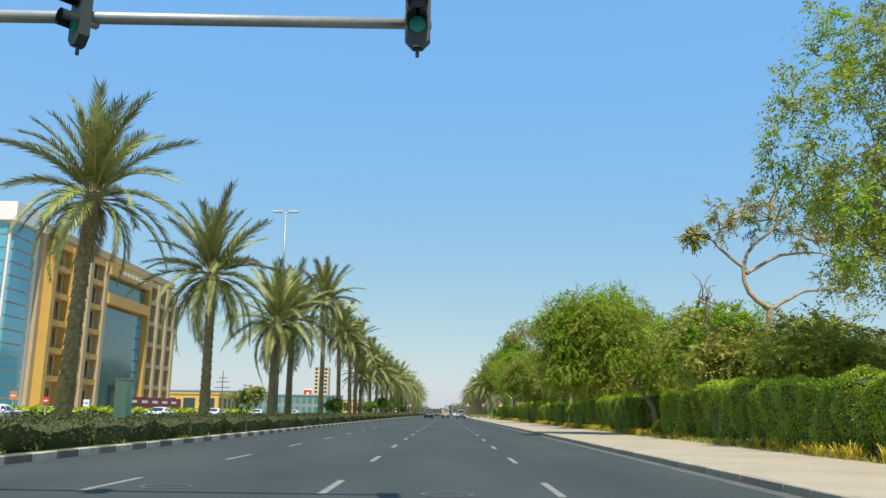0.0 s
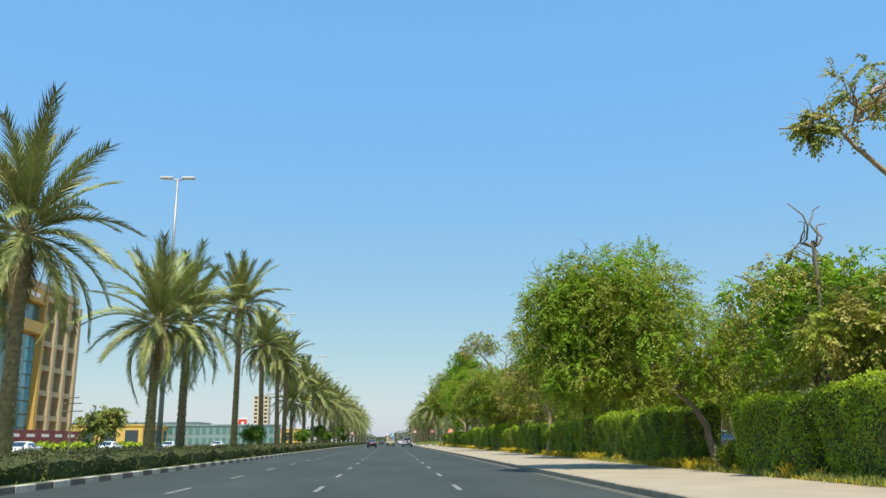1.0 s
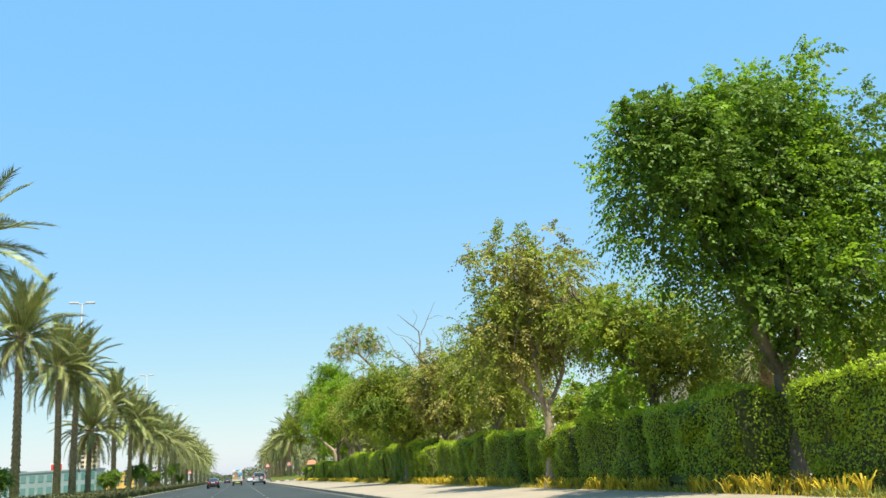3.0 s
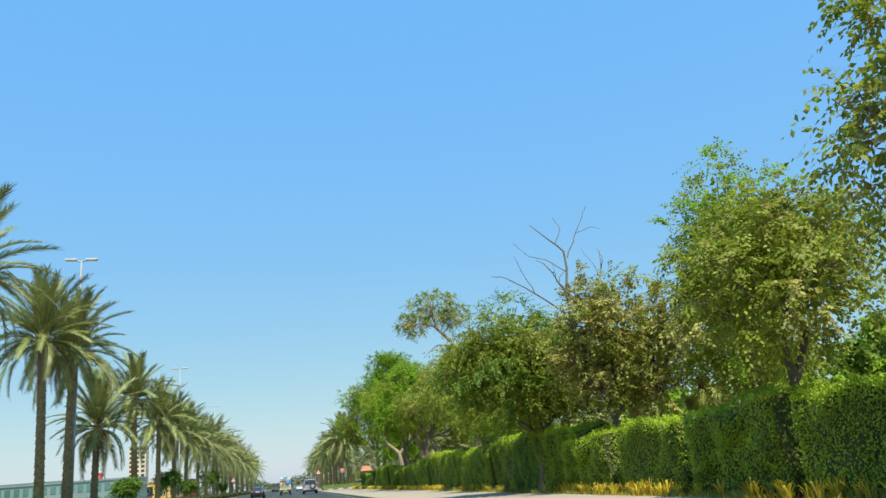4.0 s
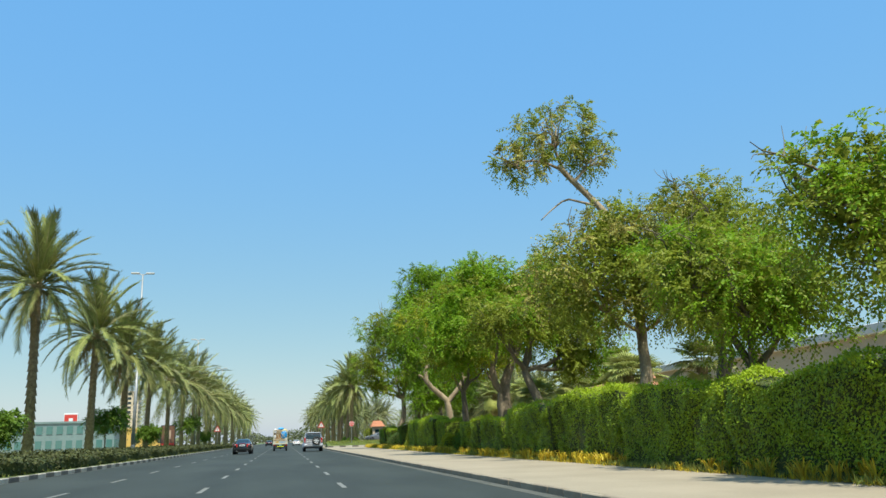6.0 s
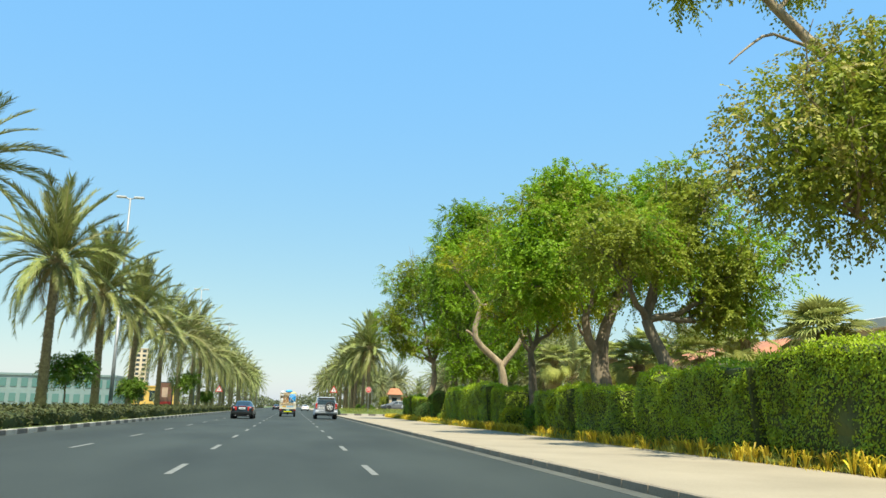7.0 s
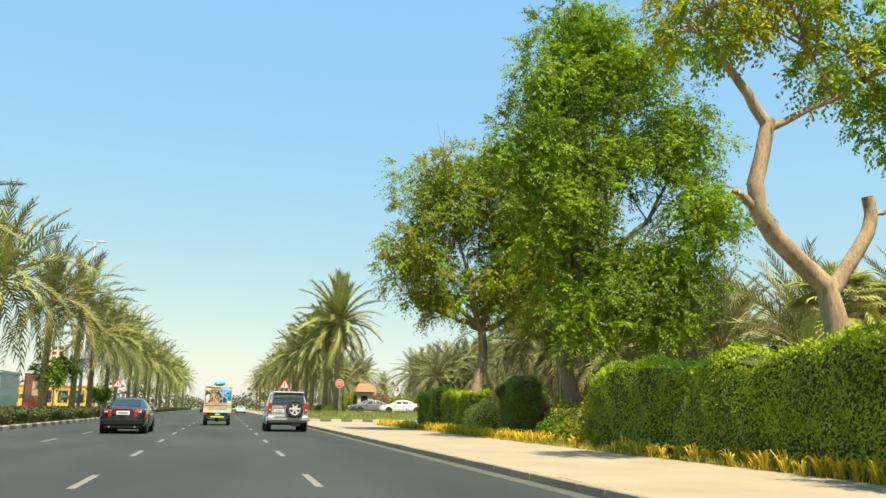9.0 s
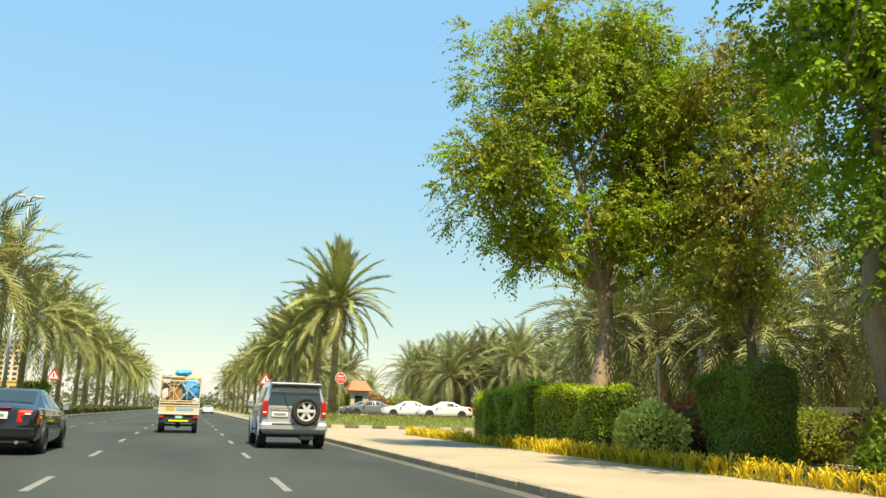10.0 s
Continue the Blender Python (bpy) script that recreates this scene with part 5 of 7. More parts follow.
for x, turn in ((-4.62, -42), (-0.37, 0)):
    bm = bmesh.new()
    prof = [(-0.16, 1.02), (0.16, 1.02), (0.16, -0.02), (0.06, -0.13), (-0.06, -0.13), (-0.16, -0.02)]
    v0 = [bm.verts.new((px, -0.2, pz)) for px, pz in prof]
    v1 = [bm.verts.new((px, -0.06, pz)) for px, pz in prof]
    bm.faces.new(v0), bm.faces.new(v1[::-1])
    for a in range(6):
        bm.faces.new((v0[a], v1[a], v1[(a + 1) % 6], v0[(a + 1) % 6]))
    bmesh.ops.recalc_face_normals(bm, faces=bm.faces[:])
    h = part("signal_head", bm, dark_green, mast, "dark signal housing with three lenses")
    h.matrix_basis = pose(x, 0, 5.87) @ pose(0, 0, 0, 0, 0, turn)
    for k, m in ((0, signal_green), (1, signal_off), (2, signal_off)):
        bm = bmesh.new()
        rod(bm, (0, -0.2, 0.17 + 0.33 * k), (0, -0.215, 0.17 + 0.33 * k), 0.11, 0.11, 20)
        part("lens", bm, m, h, "lit green lens" if k == 0 else "dark lens")
        bm = bmesh.new()
        n = 12
        ring = [(0.13 * math.cos(a), 0.17 + 0.33 * k + 0.13 * math.sin(a)) for a in np.linspace(radians(-20), radians(200), n)]
        va = [bm.verts.new((p, -0.2, q)) for p, q in ring]
        vb = [bm.verts.new((p, -0.40, q + 0.0)) for p, q in ring]
        for a in range(n - 1):
            bm.faces.new((va[a], va[a + 1], vb[a + 1], vb[a]))
        bmesh.ops.solidify(bm, geom=bm.faces[:], thickness=0.008)
        part("visor", bm, dark_green, h)
    bm = bmesh.new()
    rod(bm, (0, -0.13, -0.13), (0, -0.13, -0.24), 0.025)
    part("drip_cap", bm, dark_green, h)
    bm = bmesh.new()
    box(bm, -0.05, -0.08, 0.2, 0.05, 0.10, 0.36, bevel=0.01)
    part("clamp", bm, galvanised, h)


# ---------------------------------------------------------------- signs, cabinet, poles
def board(bm, outline, y0, y1):
    a = [bm.verts.new((x, y0, z)) for x, z in outline]
    b = [bm.verts.new((x, y1, z)) for x, z in outline]
    bm.faces.new(a), bm.faces.new(b[::-1])
    n = len(outline)
    for i in range(n):
        bm.faces.new((a[i], b[i], b[(i + 1) % n], a[(i + 1) % n]))
    bmesh.ops.recalc_face_normals(bm, faces=bm.faces[:])


def triangle_sign(x, y, z, size):
    top = empty("warning_sign", "triangular red-bordered warning sign on a grey post", "road sign", "warning signs", at=pose(x, y, 0.13))
    bm = bmesh.new()
    rod(bm, (0, 0, 0), (0, 0, z + 0.35), 0.035)
    part("post", bm, galvanised, top)
    tri = lambda s: [(-0.5 * s * size, z - 0.29 * s * size), (0.5 * s * size, z - 0.29 * s * size), (0, z + 0.577 * s * size)]
    bm = bmesh.new()
    board(bm, tri(1.0), -0.055, -0.04)
    part("border", bm, sign_red, top)
    bm = bmesh.new()
    board(bm, tri(0.66), -0.06, -0.054)
    part("face", bm, sign_white, top)
    bm = boxes((-0.045, -0.066, z - 0.12, 0.045, -0.061, z + 0.16))
    rod(bm, (-0.0, -0.066, z + 0.2), (0.0, -0.061, z + 0.2), 0.05, 0.05, 10)
    part("symbol", bm, black_plastic, top)
    return top


triangle_sign(6.35, 235.8, 3.45, 1.2)
triangle_sign(-10.4, 237.0, 3.2, 1.12)
stop = empty("stop_sign", "round-cornered red stop sign on a grey post", "road sign", at=pose(10.2, 221.0, 0.4) @ Matrix.Diagonal((0.95, 1, 1, 1)))
bm = bmesh.new()
rod(bm, (0, 0, 0), (0, 0, 3.2), 0.035)
part("post", bm, galvanised, stop)
octo = lambda s: [(s * math.cos(radians(22.5 + 45 * k)), 3.05 + s * math.sin(radians(22.5 + 45 * k))) for k in range(8)]
bm = bmesh.new()
board(bm, octo(0.42), -0.05, -0.036)
part("border", bm, sign_white, stop)
bm = bmesh.new()
board(bm, octo(0.38), -0.056, -0.049)
part("face", bm, sign_red, stop)
text = bpy.data.curves.new("stop", "FONT")
text.body, text.size, text.align_x, text.align_y, text.extrude = "STOP", 0.22, "CENTER", "CENTER", 0.002
t = child("lettering", text, stop)
t.matrix_basis = pose(0, -0.06, 2.95, 90)
text.materials.append(sign_white)
part("script_bar", boxes((-0.22, -0.062, 3.14, 0.22, -0.056, 3.22)), sign_white, stop)

cabinet = empty("utility_cabinet", "pale green metal utility cabinet on the median", "utility cabinet", at=pose(-13.2, 33.5, 0.15) @ Matrix.Diagonal((0.66, 0.9, 1.06, 1)))
part("body", boxes((-0.42, -0.3, 0.1, 0.42, 0.3, 2.1), bevel=0.03), cabinet_green, cabinet)
part("plinth", boxes((-0.46, -0.34, 0, 0.46, 0.34, 0.1)), gutter_mat, cabinet)
part("roof", boxes((-0.46, -0.34, 2.1, 0.46, 0.34, 2.16)), cabinet_green, cabinet)
part("door", boxes((-0.36, -0.315, 0.2, 0.36, -0.3, 2.0)), cabinet_green, cabinet)

pylon = empty("aerial_post", "thin dark post with short cross arms", "post", at=pose(-16.5, 60.0, 0.15))
bm = bmesh.new()
rod(bm, (0, 0, 0), (0, 0, 3.9), 0.045, 0.03)
part("post", bm, bark_dark, pylon)
for z, w in ((2.7, 0.55), (3.1, 0.45), (3.4, 0.3)):
    bm = bmesh.new()
    rod(bm, (-w, 0, z), (w, 0.02, z + 0.03), 0.03)
    part("cross_arm", bm, bark_dark, pylon)

# young trees on the median
for i, (y, z) in enumerate(((55.1, 2.7), (97.0, 2.6), (141.0, 2.9), (166.0, 4.0), (186.0, 3.0), (221.0, 5.0), (247.0, 3.0))):
    broad_tree(-13.4, y, ((0, 0, z * 0.79, z * 0.42, z * 0.42, z * 0.26), (z * 0.17, 0.3, z * 0.9, z * 0.25, z * 0.25, z * 0.16)), 60 + i, "grass" if i == 0 else "dark", 1800 if i == 0 else 5200, gap=0.4, radius=0.06, leaf_len=0.14, base=0.15, bark=bark_pale,
               trunk=((0, 0, 0), (0.05, 0, z * 0.24), (0.0, 0, z * 0.45)), label="small round-headed tree on the median", group="small trees on the median")


# ---------------------------------------------------------------- office building beyond the road
stone_tan = material("tan_cladding", (0.46, 0.37, 0.22), (0.40, 0.31, 0.18), 0.7, scale=0.3, fine=6)
ochre = material("ochre_cladding", (0.58, 0.36, 0.09), (0.50, 0.30, 0.07), 0.6, scale=0.3, fine=6)
white_panel = material("white_panel", (0.74, 0.73, 0.70), (0.66, 0.65, 0.62), 0.5, scale=0.3, fine=6)
blue_glass = glass("blue_glass", (0.09, 0.36, 0.46), 0.08)
dark_glass = glass("dark_glass", (0.012, 0.03, 0.035), 0.05)
teal_glass = glass("teal_glass", (0.06, 0.17, 0.15), 0.1)
office = empty("office_building", "ochre and blue-glass office building beyond the opposite road", "building", at=pose(-55, 0, -0.06))
part("wall", boxes((-24, 106.5, 0, 0, 158, 24.8)), stone_tan, office)
part("roof", boxes((-24.4, 106.0, 24.8, 0.4, 158.5, 25.9)), stone_tan, office)
part("tower_wall", boxes((-40, 99.2, 0, -0.6, 106.5, 24.6)), white_panel, office)
part("tower_cap", boxes((-40.4, 98.4, 24.6, 0.3, 107.0, 27.0)), white_panel, office)
for z in range(14):
    row = part("glass_band", boxes((-39.6, 98.9, 0.8 + z * 1.7, -0.9, 99.2, 2.24 + z * 1.7)), blue_glass, office, "blue glass band with pale mullions")
    for k in range(13):
        part("mullion", boxes((-39.0 + 3.0 * k, 98.85, 0.8 + z * 1.7, -38.92 + 3.0 * k, 98.9, 2.24 + z * 1.7)), white_panel, row)
    part("side_pane", boxes((-0.6, 99.6, 0.8 + z * 1.7, -0.35, 105.2, 2.24 + z * 1.7)), blue_glass, office)
for y in (108.0, 113.6, 119.2, 124.8, 143.5, 148.2, 152.9, 157.4):
    part("pier", boxes((0, y - 0.5, 0, 1.3, y + 0.5, 24.0)), ochre if y in (108.0, 113.6, 143.5) else stone_tan, office)
for z in (5.2, 9.0, 12.8, 16.6, 20.4, 23.6):
    part("beam", boxes((0, 107.6, z - 0.4, 1.0, 124.3, z + 0.4)), ochre, office)
    part("beam", boxes((0, 144.0, z - 0.4, 1.0, 157.9, z + 0.4)), stone_tan, office)
for y0, y1 in ((108.55, 113.05), (114.15, 118.65), (119.75, 124.25), (144.05, 147.65), (148.75, 152.35), (153.45, 156.85)):
    for z0 in (1.2, 5.6, 9.4, 13.2, 17.0, 20.8):
        for a in (0.22, 0.62):
            w = y1 - y0
            part("window", boxes((0.0, y0 + w * a - 0.55, z0 + 0.3, 0.12, y0 + w * a + 0.75, z0 + 2.7)), dark_glass, office)
part("curtain_glass", boxes((0.0, 125.6, 1.8, 0.5, 139.5, 17.2)), teal_glass, office, "tall blank grey-green glass screen")
for k in range(8):
    for c in range(2):
        part("pane", boxes((0.0, 139.9 + 1.6 * c, 1.8 + 1.95 * k, 0.3, 141.3 + 1.6 * c, 3.55 + 1.95 * k)), blue_glass, office)
part("lintel", boxes((0.0, 125.3, 17.6, 1.6, 143.0, 19.3)), ochre, office)
part("upper_glass", boxes((0.0, 125.6, 19.5, 0.4, 143.0, 22.0)), teal_glass, office)
part("sign_beam", boxes((0.0, 125.3, 22.2, 1.6, 143.0, 24.2)), ochre, office)
for k in range(7):
    part("sign_mark", boxes((1.6, 128.0 + 1.8 * k, 22.9, 1.66, 129.2 + 1.8 * k, 23.5)), sign_white if k else sign_red, office)
part("entrance", boxes((0.5, 131, 0.2, 0.9, 135, 5.0)), dark_glass, office)

# hoarding, low blocks and far buildings
hoard_red = material("hoarding_red", (0.22, 0.05, 0.045), (0.15, 0.035, 0.03), 0.7, scale=0.5, fine=5)
render_cream = material("cream_render", (0.62, 0.52, 0.36), (0.52, 0.43, 0.30), 0.85, scale=0.4, fine=8)
roof_tile = material("roof_tile", (0.48, 0.20, 0.10), (0.36, 0.14, 0.07), 0.8, scale=1.5, fine=12)
haze_teal = material("far_teal", (0.20, 0.28, 0.27), (0.15, 0.22, 0.21), 0.4, scale=0.1, fine=1)
yellow_wall = material("yellow_wall", (0.60, 0.40, 0.10), (0.5, 0.33, 0.08), 0.8, scale=0.3, fine=5)
hoarding = empty("hoarding", "dark red site hoarding with pale lettering bars", "hoarding", at=pose(-47, 0, -0.06))
for i in range(10):
    part("panel", boxes((0, 119.0 + 2.5 * i, 0, 0.12, 121.46 + 2.5 * i, 3.1)), hoard_red, hoarding)
for i in range(5):
    part("lettering_bar", boxes((0.12, 121 + 4.5 * i, 2.2, 0.15, 123.4 + 4.5 * i, 2.6)), sign_white, hoarding)


def far_block(name, x0, y0, x1, y1, h, mat, label, bays=8, floors=2, pane=None, trim=None):
    top = empty(name, label, "building", at=pose(0, 0, -0.06))
    part("wall", boxes((x0, y0, 0, x1, y1, h)), mat, top)
    part("roof", boxes((x0 - 0.3, y0 - 0.3, h, x1 + 0.3, y1 + 0.3, h + 0.5)), trim or mat, top)
    w, f = (x1 - x0) / bays, h / floors
    for i in range(bays):
        for j in range(floors):
            part("window", boxes((x0 + w * (i + 0.2), y0 - 0.15, f * (j + 0.25), x0 + w * (i + 0.8), y0, f * (j + 0.8))), pane or dark_glass, top)
    w = (y1 - y0) / bays
    for i in range(bays):
        for j in range(floors):
            xs = (x1, x1 + 0.15) if x1 < 0 else (x0 - 0.15, x0)
            part("window", boxes((xs[0], y0 + w * (i + 0.2), f * (j + 0.25), xs[1], y0 + w * (i + 0.8), f * (j + 0.8))), pane or dark_glass, top)
    return top


far_block("glass_hall", -230, 600, -135, 640, 15, haze_teal, "low teal glass hall in the distance", 14, 3, teal_glass)
far_block("yellow_store", -120, 300, -84, 330, 7, yellow_wall, "low yellow warehouse with a flat roof", 5, 1)
far_block("white_store", -150, 420, -100, 440, 9, white_panel, "low white commercial block with a red band", 9, 1, trim=sign_red)
far_block("apartment_tower", -131, 800, -117, 815, 44, render_cream, "pale apartment tower in the haze", 3, 12)
far_block("glass_pavilion", -84, 330, -44, 346, 7.4, haze_teal, "long low pavilion of green glass behind the palms", 16, 2, teal_glass)
far_block("long_store", -95, 480, -50, 500, 8, yellow_wall, "low sand-coloured shop row", 8, 1)


def villa(x0, y0, x1, y1, h, label, tiles=True):
    top = empty("villa", label, "house", "villas behind the grove", at=pose(0, 0, -0.06))
    part("wall", boxes((x0, y0, 0, x1, y1, h)), render_cream, top)
    part("parapet", boxes((x0 - 0.25, y0 - 0.25, h, x1 + 0.25, y1 + 0.25, h + 0.45), bevel=0.03), white_panel if not tiles else render_cream, top)
    if tiles:
        bm = bmesh.new()
        a = [bm.verts.new(p) for p in ((x0 - 0.5, y0 - 0.5, h + 0.46), (x1 + 0.5, y0 - 0.5, h + 0.46), (x1 + 0.5, y1 + 0.5, h + 0.46), (x0 - 0.5, y1 + 0.5, h + 0.46))]
        r0, r1 = bm.verts.new(((x0 + x1) / 2, y0 + 2.5, h + 2.2)), bm.verts.new(((x0 + x1) / 2, y1 - 2.5, h + 2.2))
        for f in ((a[0], a[1], r0), (a[1], a[2], r1, r0), (a[2], a[3], r1), (a[3], a[0], r0, r1), (a[3], a[2], a[1], a[0])):
            bm.faces.new(f)
        part("roof", bm, roof_tile, top)
    for i in range(3):
        for z in (0.9, h * 0.55):
            yy = y0 + (y1 - y0) * (i + 0.3) / 3
            w = part("window", boxes((x0 - 0.06, yy, z, x0, yy + 1.5, z + 1.3)), dark_glass, top)
            part("frame", boxes((x0 - 0.1, yy - 0.1, z - 0.1, x0 - 0.02, yy + 1.6, z)), white_panel, w)
    return top


villa(36, 96, 48, 112, 6.4, "cream villa with a flat roof", False)
villa(26, 128, 38, 151, 5.2, "long cream villa with a flat roof", False)
villa(28, 160, 40, 177, 4.4, "cream villa with a red tiled roof")
villa(30, 66, 42, 82, 6.0, "cream villa with a flat roof", False)
villa(28, 40, 42, 54, 5.6, "cream villa with a flat roof", False)
garden = empty("garden_wall", "low cream garden wall behind the trees", "wall", at=pose(21.5, 0, -0.06))
for i in range(28):
    part("panel", boxes((0, 10 + 7 * i, 0, 0.2, 16.7 + 7 * i, 1.9)), render_cream, garden)
    part("pillar", boxes((-0.1, 16.7 + 7 * i, 0, 0.3, 17.0 + 7 * i, 2.15), bevel=0.02), white_panel, garden)
gate = empty("gatehouse", "small gatehouse with an orange tiled roof", "gatehouse", at=pose(17.3, 250, 0.82) @ Matrix.Diagonal((0.6, 0.7, 1.06, 1)))
part("wall", boxes((-1.6, -1.4, 0, 1.6, 1.4, 2.4)), render_cream, gate)
bm = bmesh.new()
a = [bm.verts.new(p) for p in ((-2.2, -2.0, 2.4), (2.2, -2.0, 2.4), (2.2, 2.0, 2.4), (-2.2, 2.0, 2.4), (-1.2, 0, 3.4), (1.2, 0, 3.4))]
for f in ((0, 1, 5, 4), (1, 2, 5), (2, 3, 4, 5), (3, 0, 4), (3, 2, 1, 0)):
    bm.faces.new([a[i] for i in f])
part("roof", bm, roof_tile, gate)
part("window", boxes((-0.9, -1.44, 1.0, 0.5, -1.4, 1.9)), dark_glass, gate)
# bright hedge on the far side of the opposite road
BRIGHT = [hedge_meshes(9.0, 1.6, 1.1, 81 + k, "hedge", 26, 0.34, 0.12) for k in range(2)]
for i, y in enumerate(np.arange(30, 140, 9.0)):
    hedge("roadside_hedge", BRIGHT[i % 2], pose(-33.6, float(y), -0.06), "bright green clipped hedge beyond the opposite road", "hedges beyond the opposite road")


# ---------------------------------------------------------------- advert panel, fuel pylon, covers in the road
advert = empty("advert_panel", "dark-framed poster panel on the median edge", "advert panel", at=pose(-18.2, 238.0, 0.15))
part("frame", boxes((-1.15, -0.15, 0.5, 1.15, 0.15, 4.1), bevel=0.04), black_plastic, advert)
poster = part("poster", boxes((-1.0, -0.165, 0.85, 1.0, -0.15, 3.95)), material("poster_brown", (0.20, 0.10, 0.06), (0.12, 0.06, 0.04), 0.4, scale=1.5), advert)
part("poster_patch", boxes((-0.35, -0.172, 1.9, 0.45, -0.165, 3.3)), material("poster_pale", (0.55, 0.40, 0.28), (0.4, 0.28, 0.2), 0.4, scale=2), poster)
part("poster_band", boxes((-1.0, -0.172, 0.85, 1.0, -0.165, 1.25)), sign_red, poster)
part("plinth", boxes((-0.4, -0.2, 0, 0.4, 0.2, 0.5)), gutter_mat, advert)
fuel = empty("fuel_station_pylon", "white roadside pylon with a red top panel", "sign pylon", at=pose(-59, 346, -0.06))
part("column", boxes((-1.9, -0.4, 0, 1.9, 0.4, 10.6), bevel=0.05), sign_white, fuel)
part("panel", boxes((-1.7, -0.46, 6.6, 1.7, -0.4, 10.2)), sign_red, fuel)
part("panel_mark", boxes((-0.5, -0.5, 7.6, 0.6, -0.46, 9.2)), sign_white, fuel)
cover_mat = material("cast_iron", (0.035, 0.035, 0.035), (0.02, 0.02, 0.02), 0.6, scale=6, fine=40, bump=0.4)
for x, y in ((-4.45, 13.6), (0.08, 12.9), (2.9, 96.0)):
    c = empty("manhole_cover", "dark round iron cover in the road", "manhole cover", "iron covers in the road", at=pose(x, y, 0.0))
    bm = bmesh.new()
    rod(bm, (0, 0, -0.02), (0, 0, 0.006), 0.33, 0.33, 24)
    part("lid", bm, cover_mat, c)
    bm = bmesh.new()
    bmesh.ops.create_circle(bm, segments=24, radius=0.42)
    inner = bmesh.ops.create_circle(bm, segments=24, radius=0.345)
    bmesh.ops.bridge_loops(bm, edges=bm.edges[:])
    bmesh.ops.translate(bm, verts=bm.verts[:], vec=(0, 0, 0.007))
    part("rim", bm, gutter_mat, c)


# ---------------------------------------------------------------- small posts, a palm stump
def post_sign(x, y, z0, z1, kind, mat, label):
    """A thin post with a small plate facing the oncoming traffic."""
    top = empty("post_sign", label, "sign", "small signs on posts", at=pose(x, y, z0))
    bm = bmesh.new()
    rod(bm, (0, 0, 0), (0, 0, z1 - z0), 0.03, 0.03, 8)
    part("post", bm, lamp_white, top)
    bm = bmesh.new()
    if kind == "round":
        rod(bm, (0, -0.035, z1 - z0 - 0.3), (0, -0.055, z1 - z0 - 0.3), 0.3, 0.3, 24)
    else:
        box(bm, -0.28, -0.055, z1 - z0 - 0.62, 0.28, -0.035, z1 - z0, bevel=0.008)
    plate_part = part("plate", bm, mat, top)
    part("plate_bar", boxes((-0.17, -0.061, z1 - z0 - 0.36, 0.17, -0.056, z1 - z0 - 0.26)), sign_white if mat is not sign_white else sign_blue, plate_part)
    return top


sign_orange = material("sign_orange", (0.62, 0.20, 0.08), (0.5, 0.15, 0.06), 0.5)
post_sign(-32.4, 61.0, -0.06, 2.4, "square", sign_orange, "orange notice plate on a white post")
post_sign(-32.4, 66.0, -0.06, 2.1, "round", sign_red, "round red sign on a white post")
post_sign(-32.4, 73.5, -0.06, 2.0, "square", sign_white, "white notice plate on a white post")
post_sign(16.4, 184.1, 0.1, 2.8, "square", sign_blue, "small blue sign on a post under the trees")
for x, y, z in ((16.0, 190.0, 3.5), (16.0, 187.5, 3.6), (15.8, 184.2, 3.5), (18.4, 166.0, 3.1)):
    bollard = empty("garden_lamp_post", "thin white lamp post among the palms", "lamp post", "thin posts in the palm grove", at=pose(x, y, -0.06))
    bm = bmesh.new()
    rod(bm, (0, 0, 0), (0, 0, z - 0.25), 0.035, 0.03, 8)
    part("pole", bm, lamp_white, bollard)
    bm = bmesh.new()
    rod(bm, (0, 0, z - 0.25), (0, 0, z), 0.09, 0.05, 10)
    part("lamp", bm, lamp_white, bollard)
stump = empty("palm_stump", "dry golden-brown palm stump with split frond stubs", "tree stump", at=pose(14.0, 46.9, 0.1))
stump_me = palm_trunk(1.9, 0.36, 0.34, rng)
stump_me.materials[0] = sunlit_straw
child("trunk", stump_me, stump)
for k in range(16):
    bm = bmesh.new()
    a = k * 2.4
    rod(bm, (0.2 * math.cos(a), 0.2 * math.sin(a), 1.5), (0.42 * math.cos(a), 0.42 * math.sin(a), 2.1 + 0.8 * ((k * 7) % 5) / 5), 0.07, 0.02, 5)
    part("frond_stub", bm, sunlit_straw, stump)


# ---------------------------------------------------------------- vehicles
def car_paint(name, base, metal=0.0, rough=0.3):
    return material(name, base, tuple(c * 0.9 for c in base), rough, metal, scale=1.0, fine=8, coat=0.6)


silver_paint = car_paint("silver_paint", (0.47, 0.49, 0.53), 0.35, 0.28)
black_paint = car_paint("black_paint", (0.008, 0.010, 0.010), 0.0, 0.14)
white_paint = car_paint("white_paint", (0.78, 0.78, 0.77), 0.0, 0.35)
grey_paint = car_paint("grey_paint", (0.20, 0.21, 0.22), 0.3, 0.35)
cage_paint = car_paint("cage_paint", (0.66, 0.60, 0.40), 0.0, 0.5)
cream_paint = car_paint("cream_paint", (0.62, 0.58, 0.46), 0.0, 0.55)
car_glass = glass("car_glass", (0.018, 0.03, 0.03), 0.04)
rubber = material("tyre_rubber", (0.028, 0.027, 0.026), (0.018, 0.018, 0.018), 0.85, scale=6, fine=40, bump=0.3)
alloy = material("alloy", (0.72, 0.72, 0.70), (0.6, 0.6, 0.6), 0.4, 0.35)
lens_red = material("lens_red", (0.55, 0.02, 0.012), (0.4, 0.012, 0.01), 0.2, coat=1.0)
lens_clear = material("lens_clear", (0.75, 0.75, 0.75), (0.6, 0.6, 0.6), 0.15, coat=1.0)
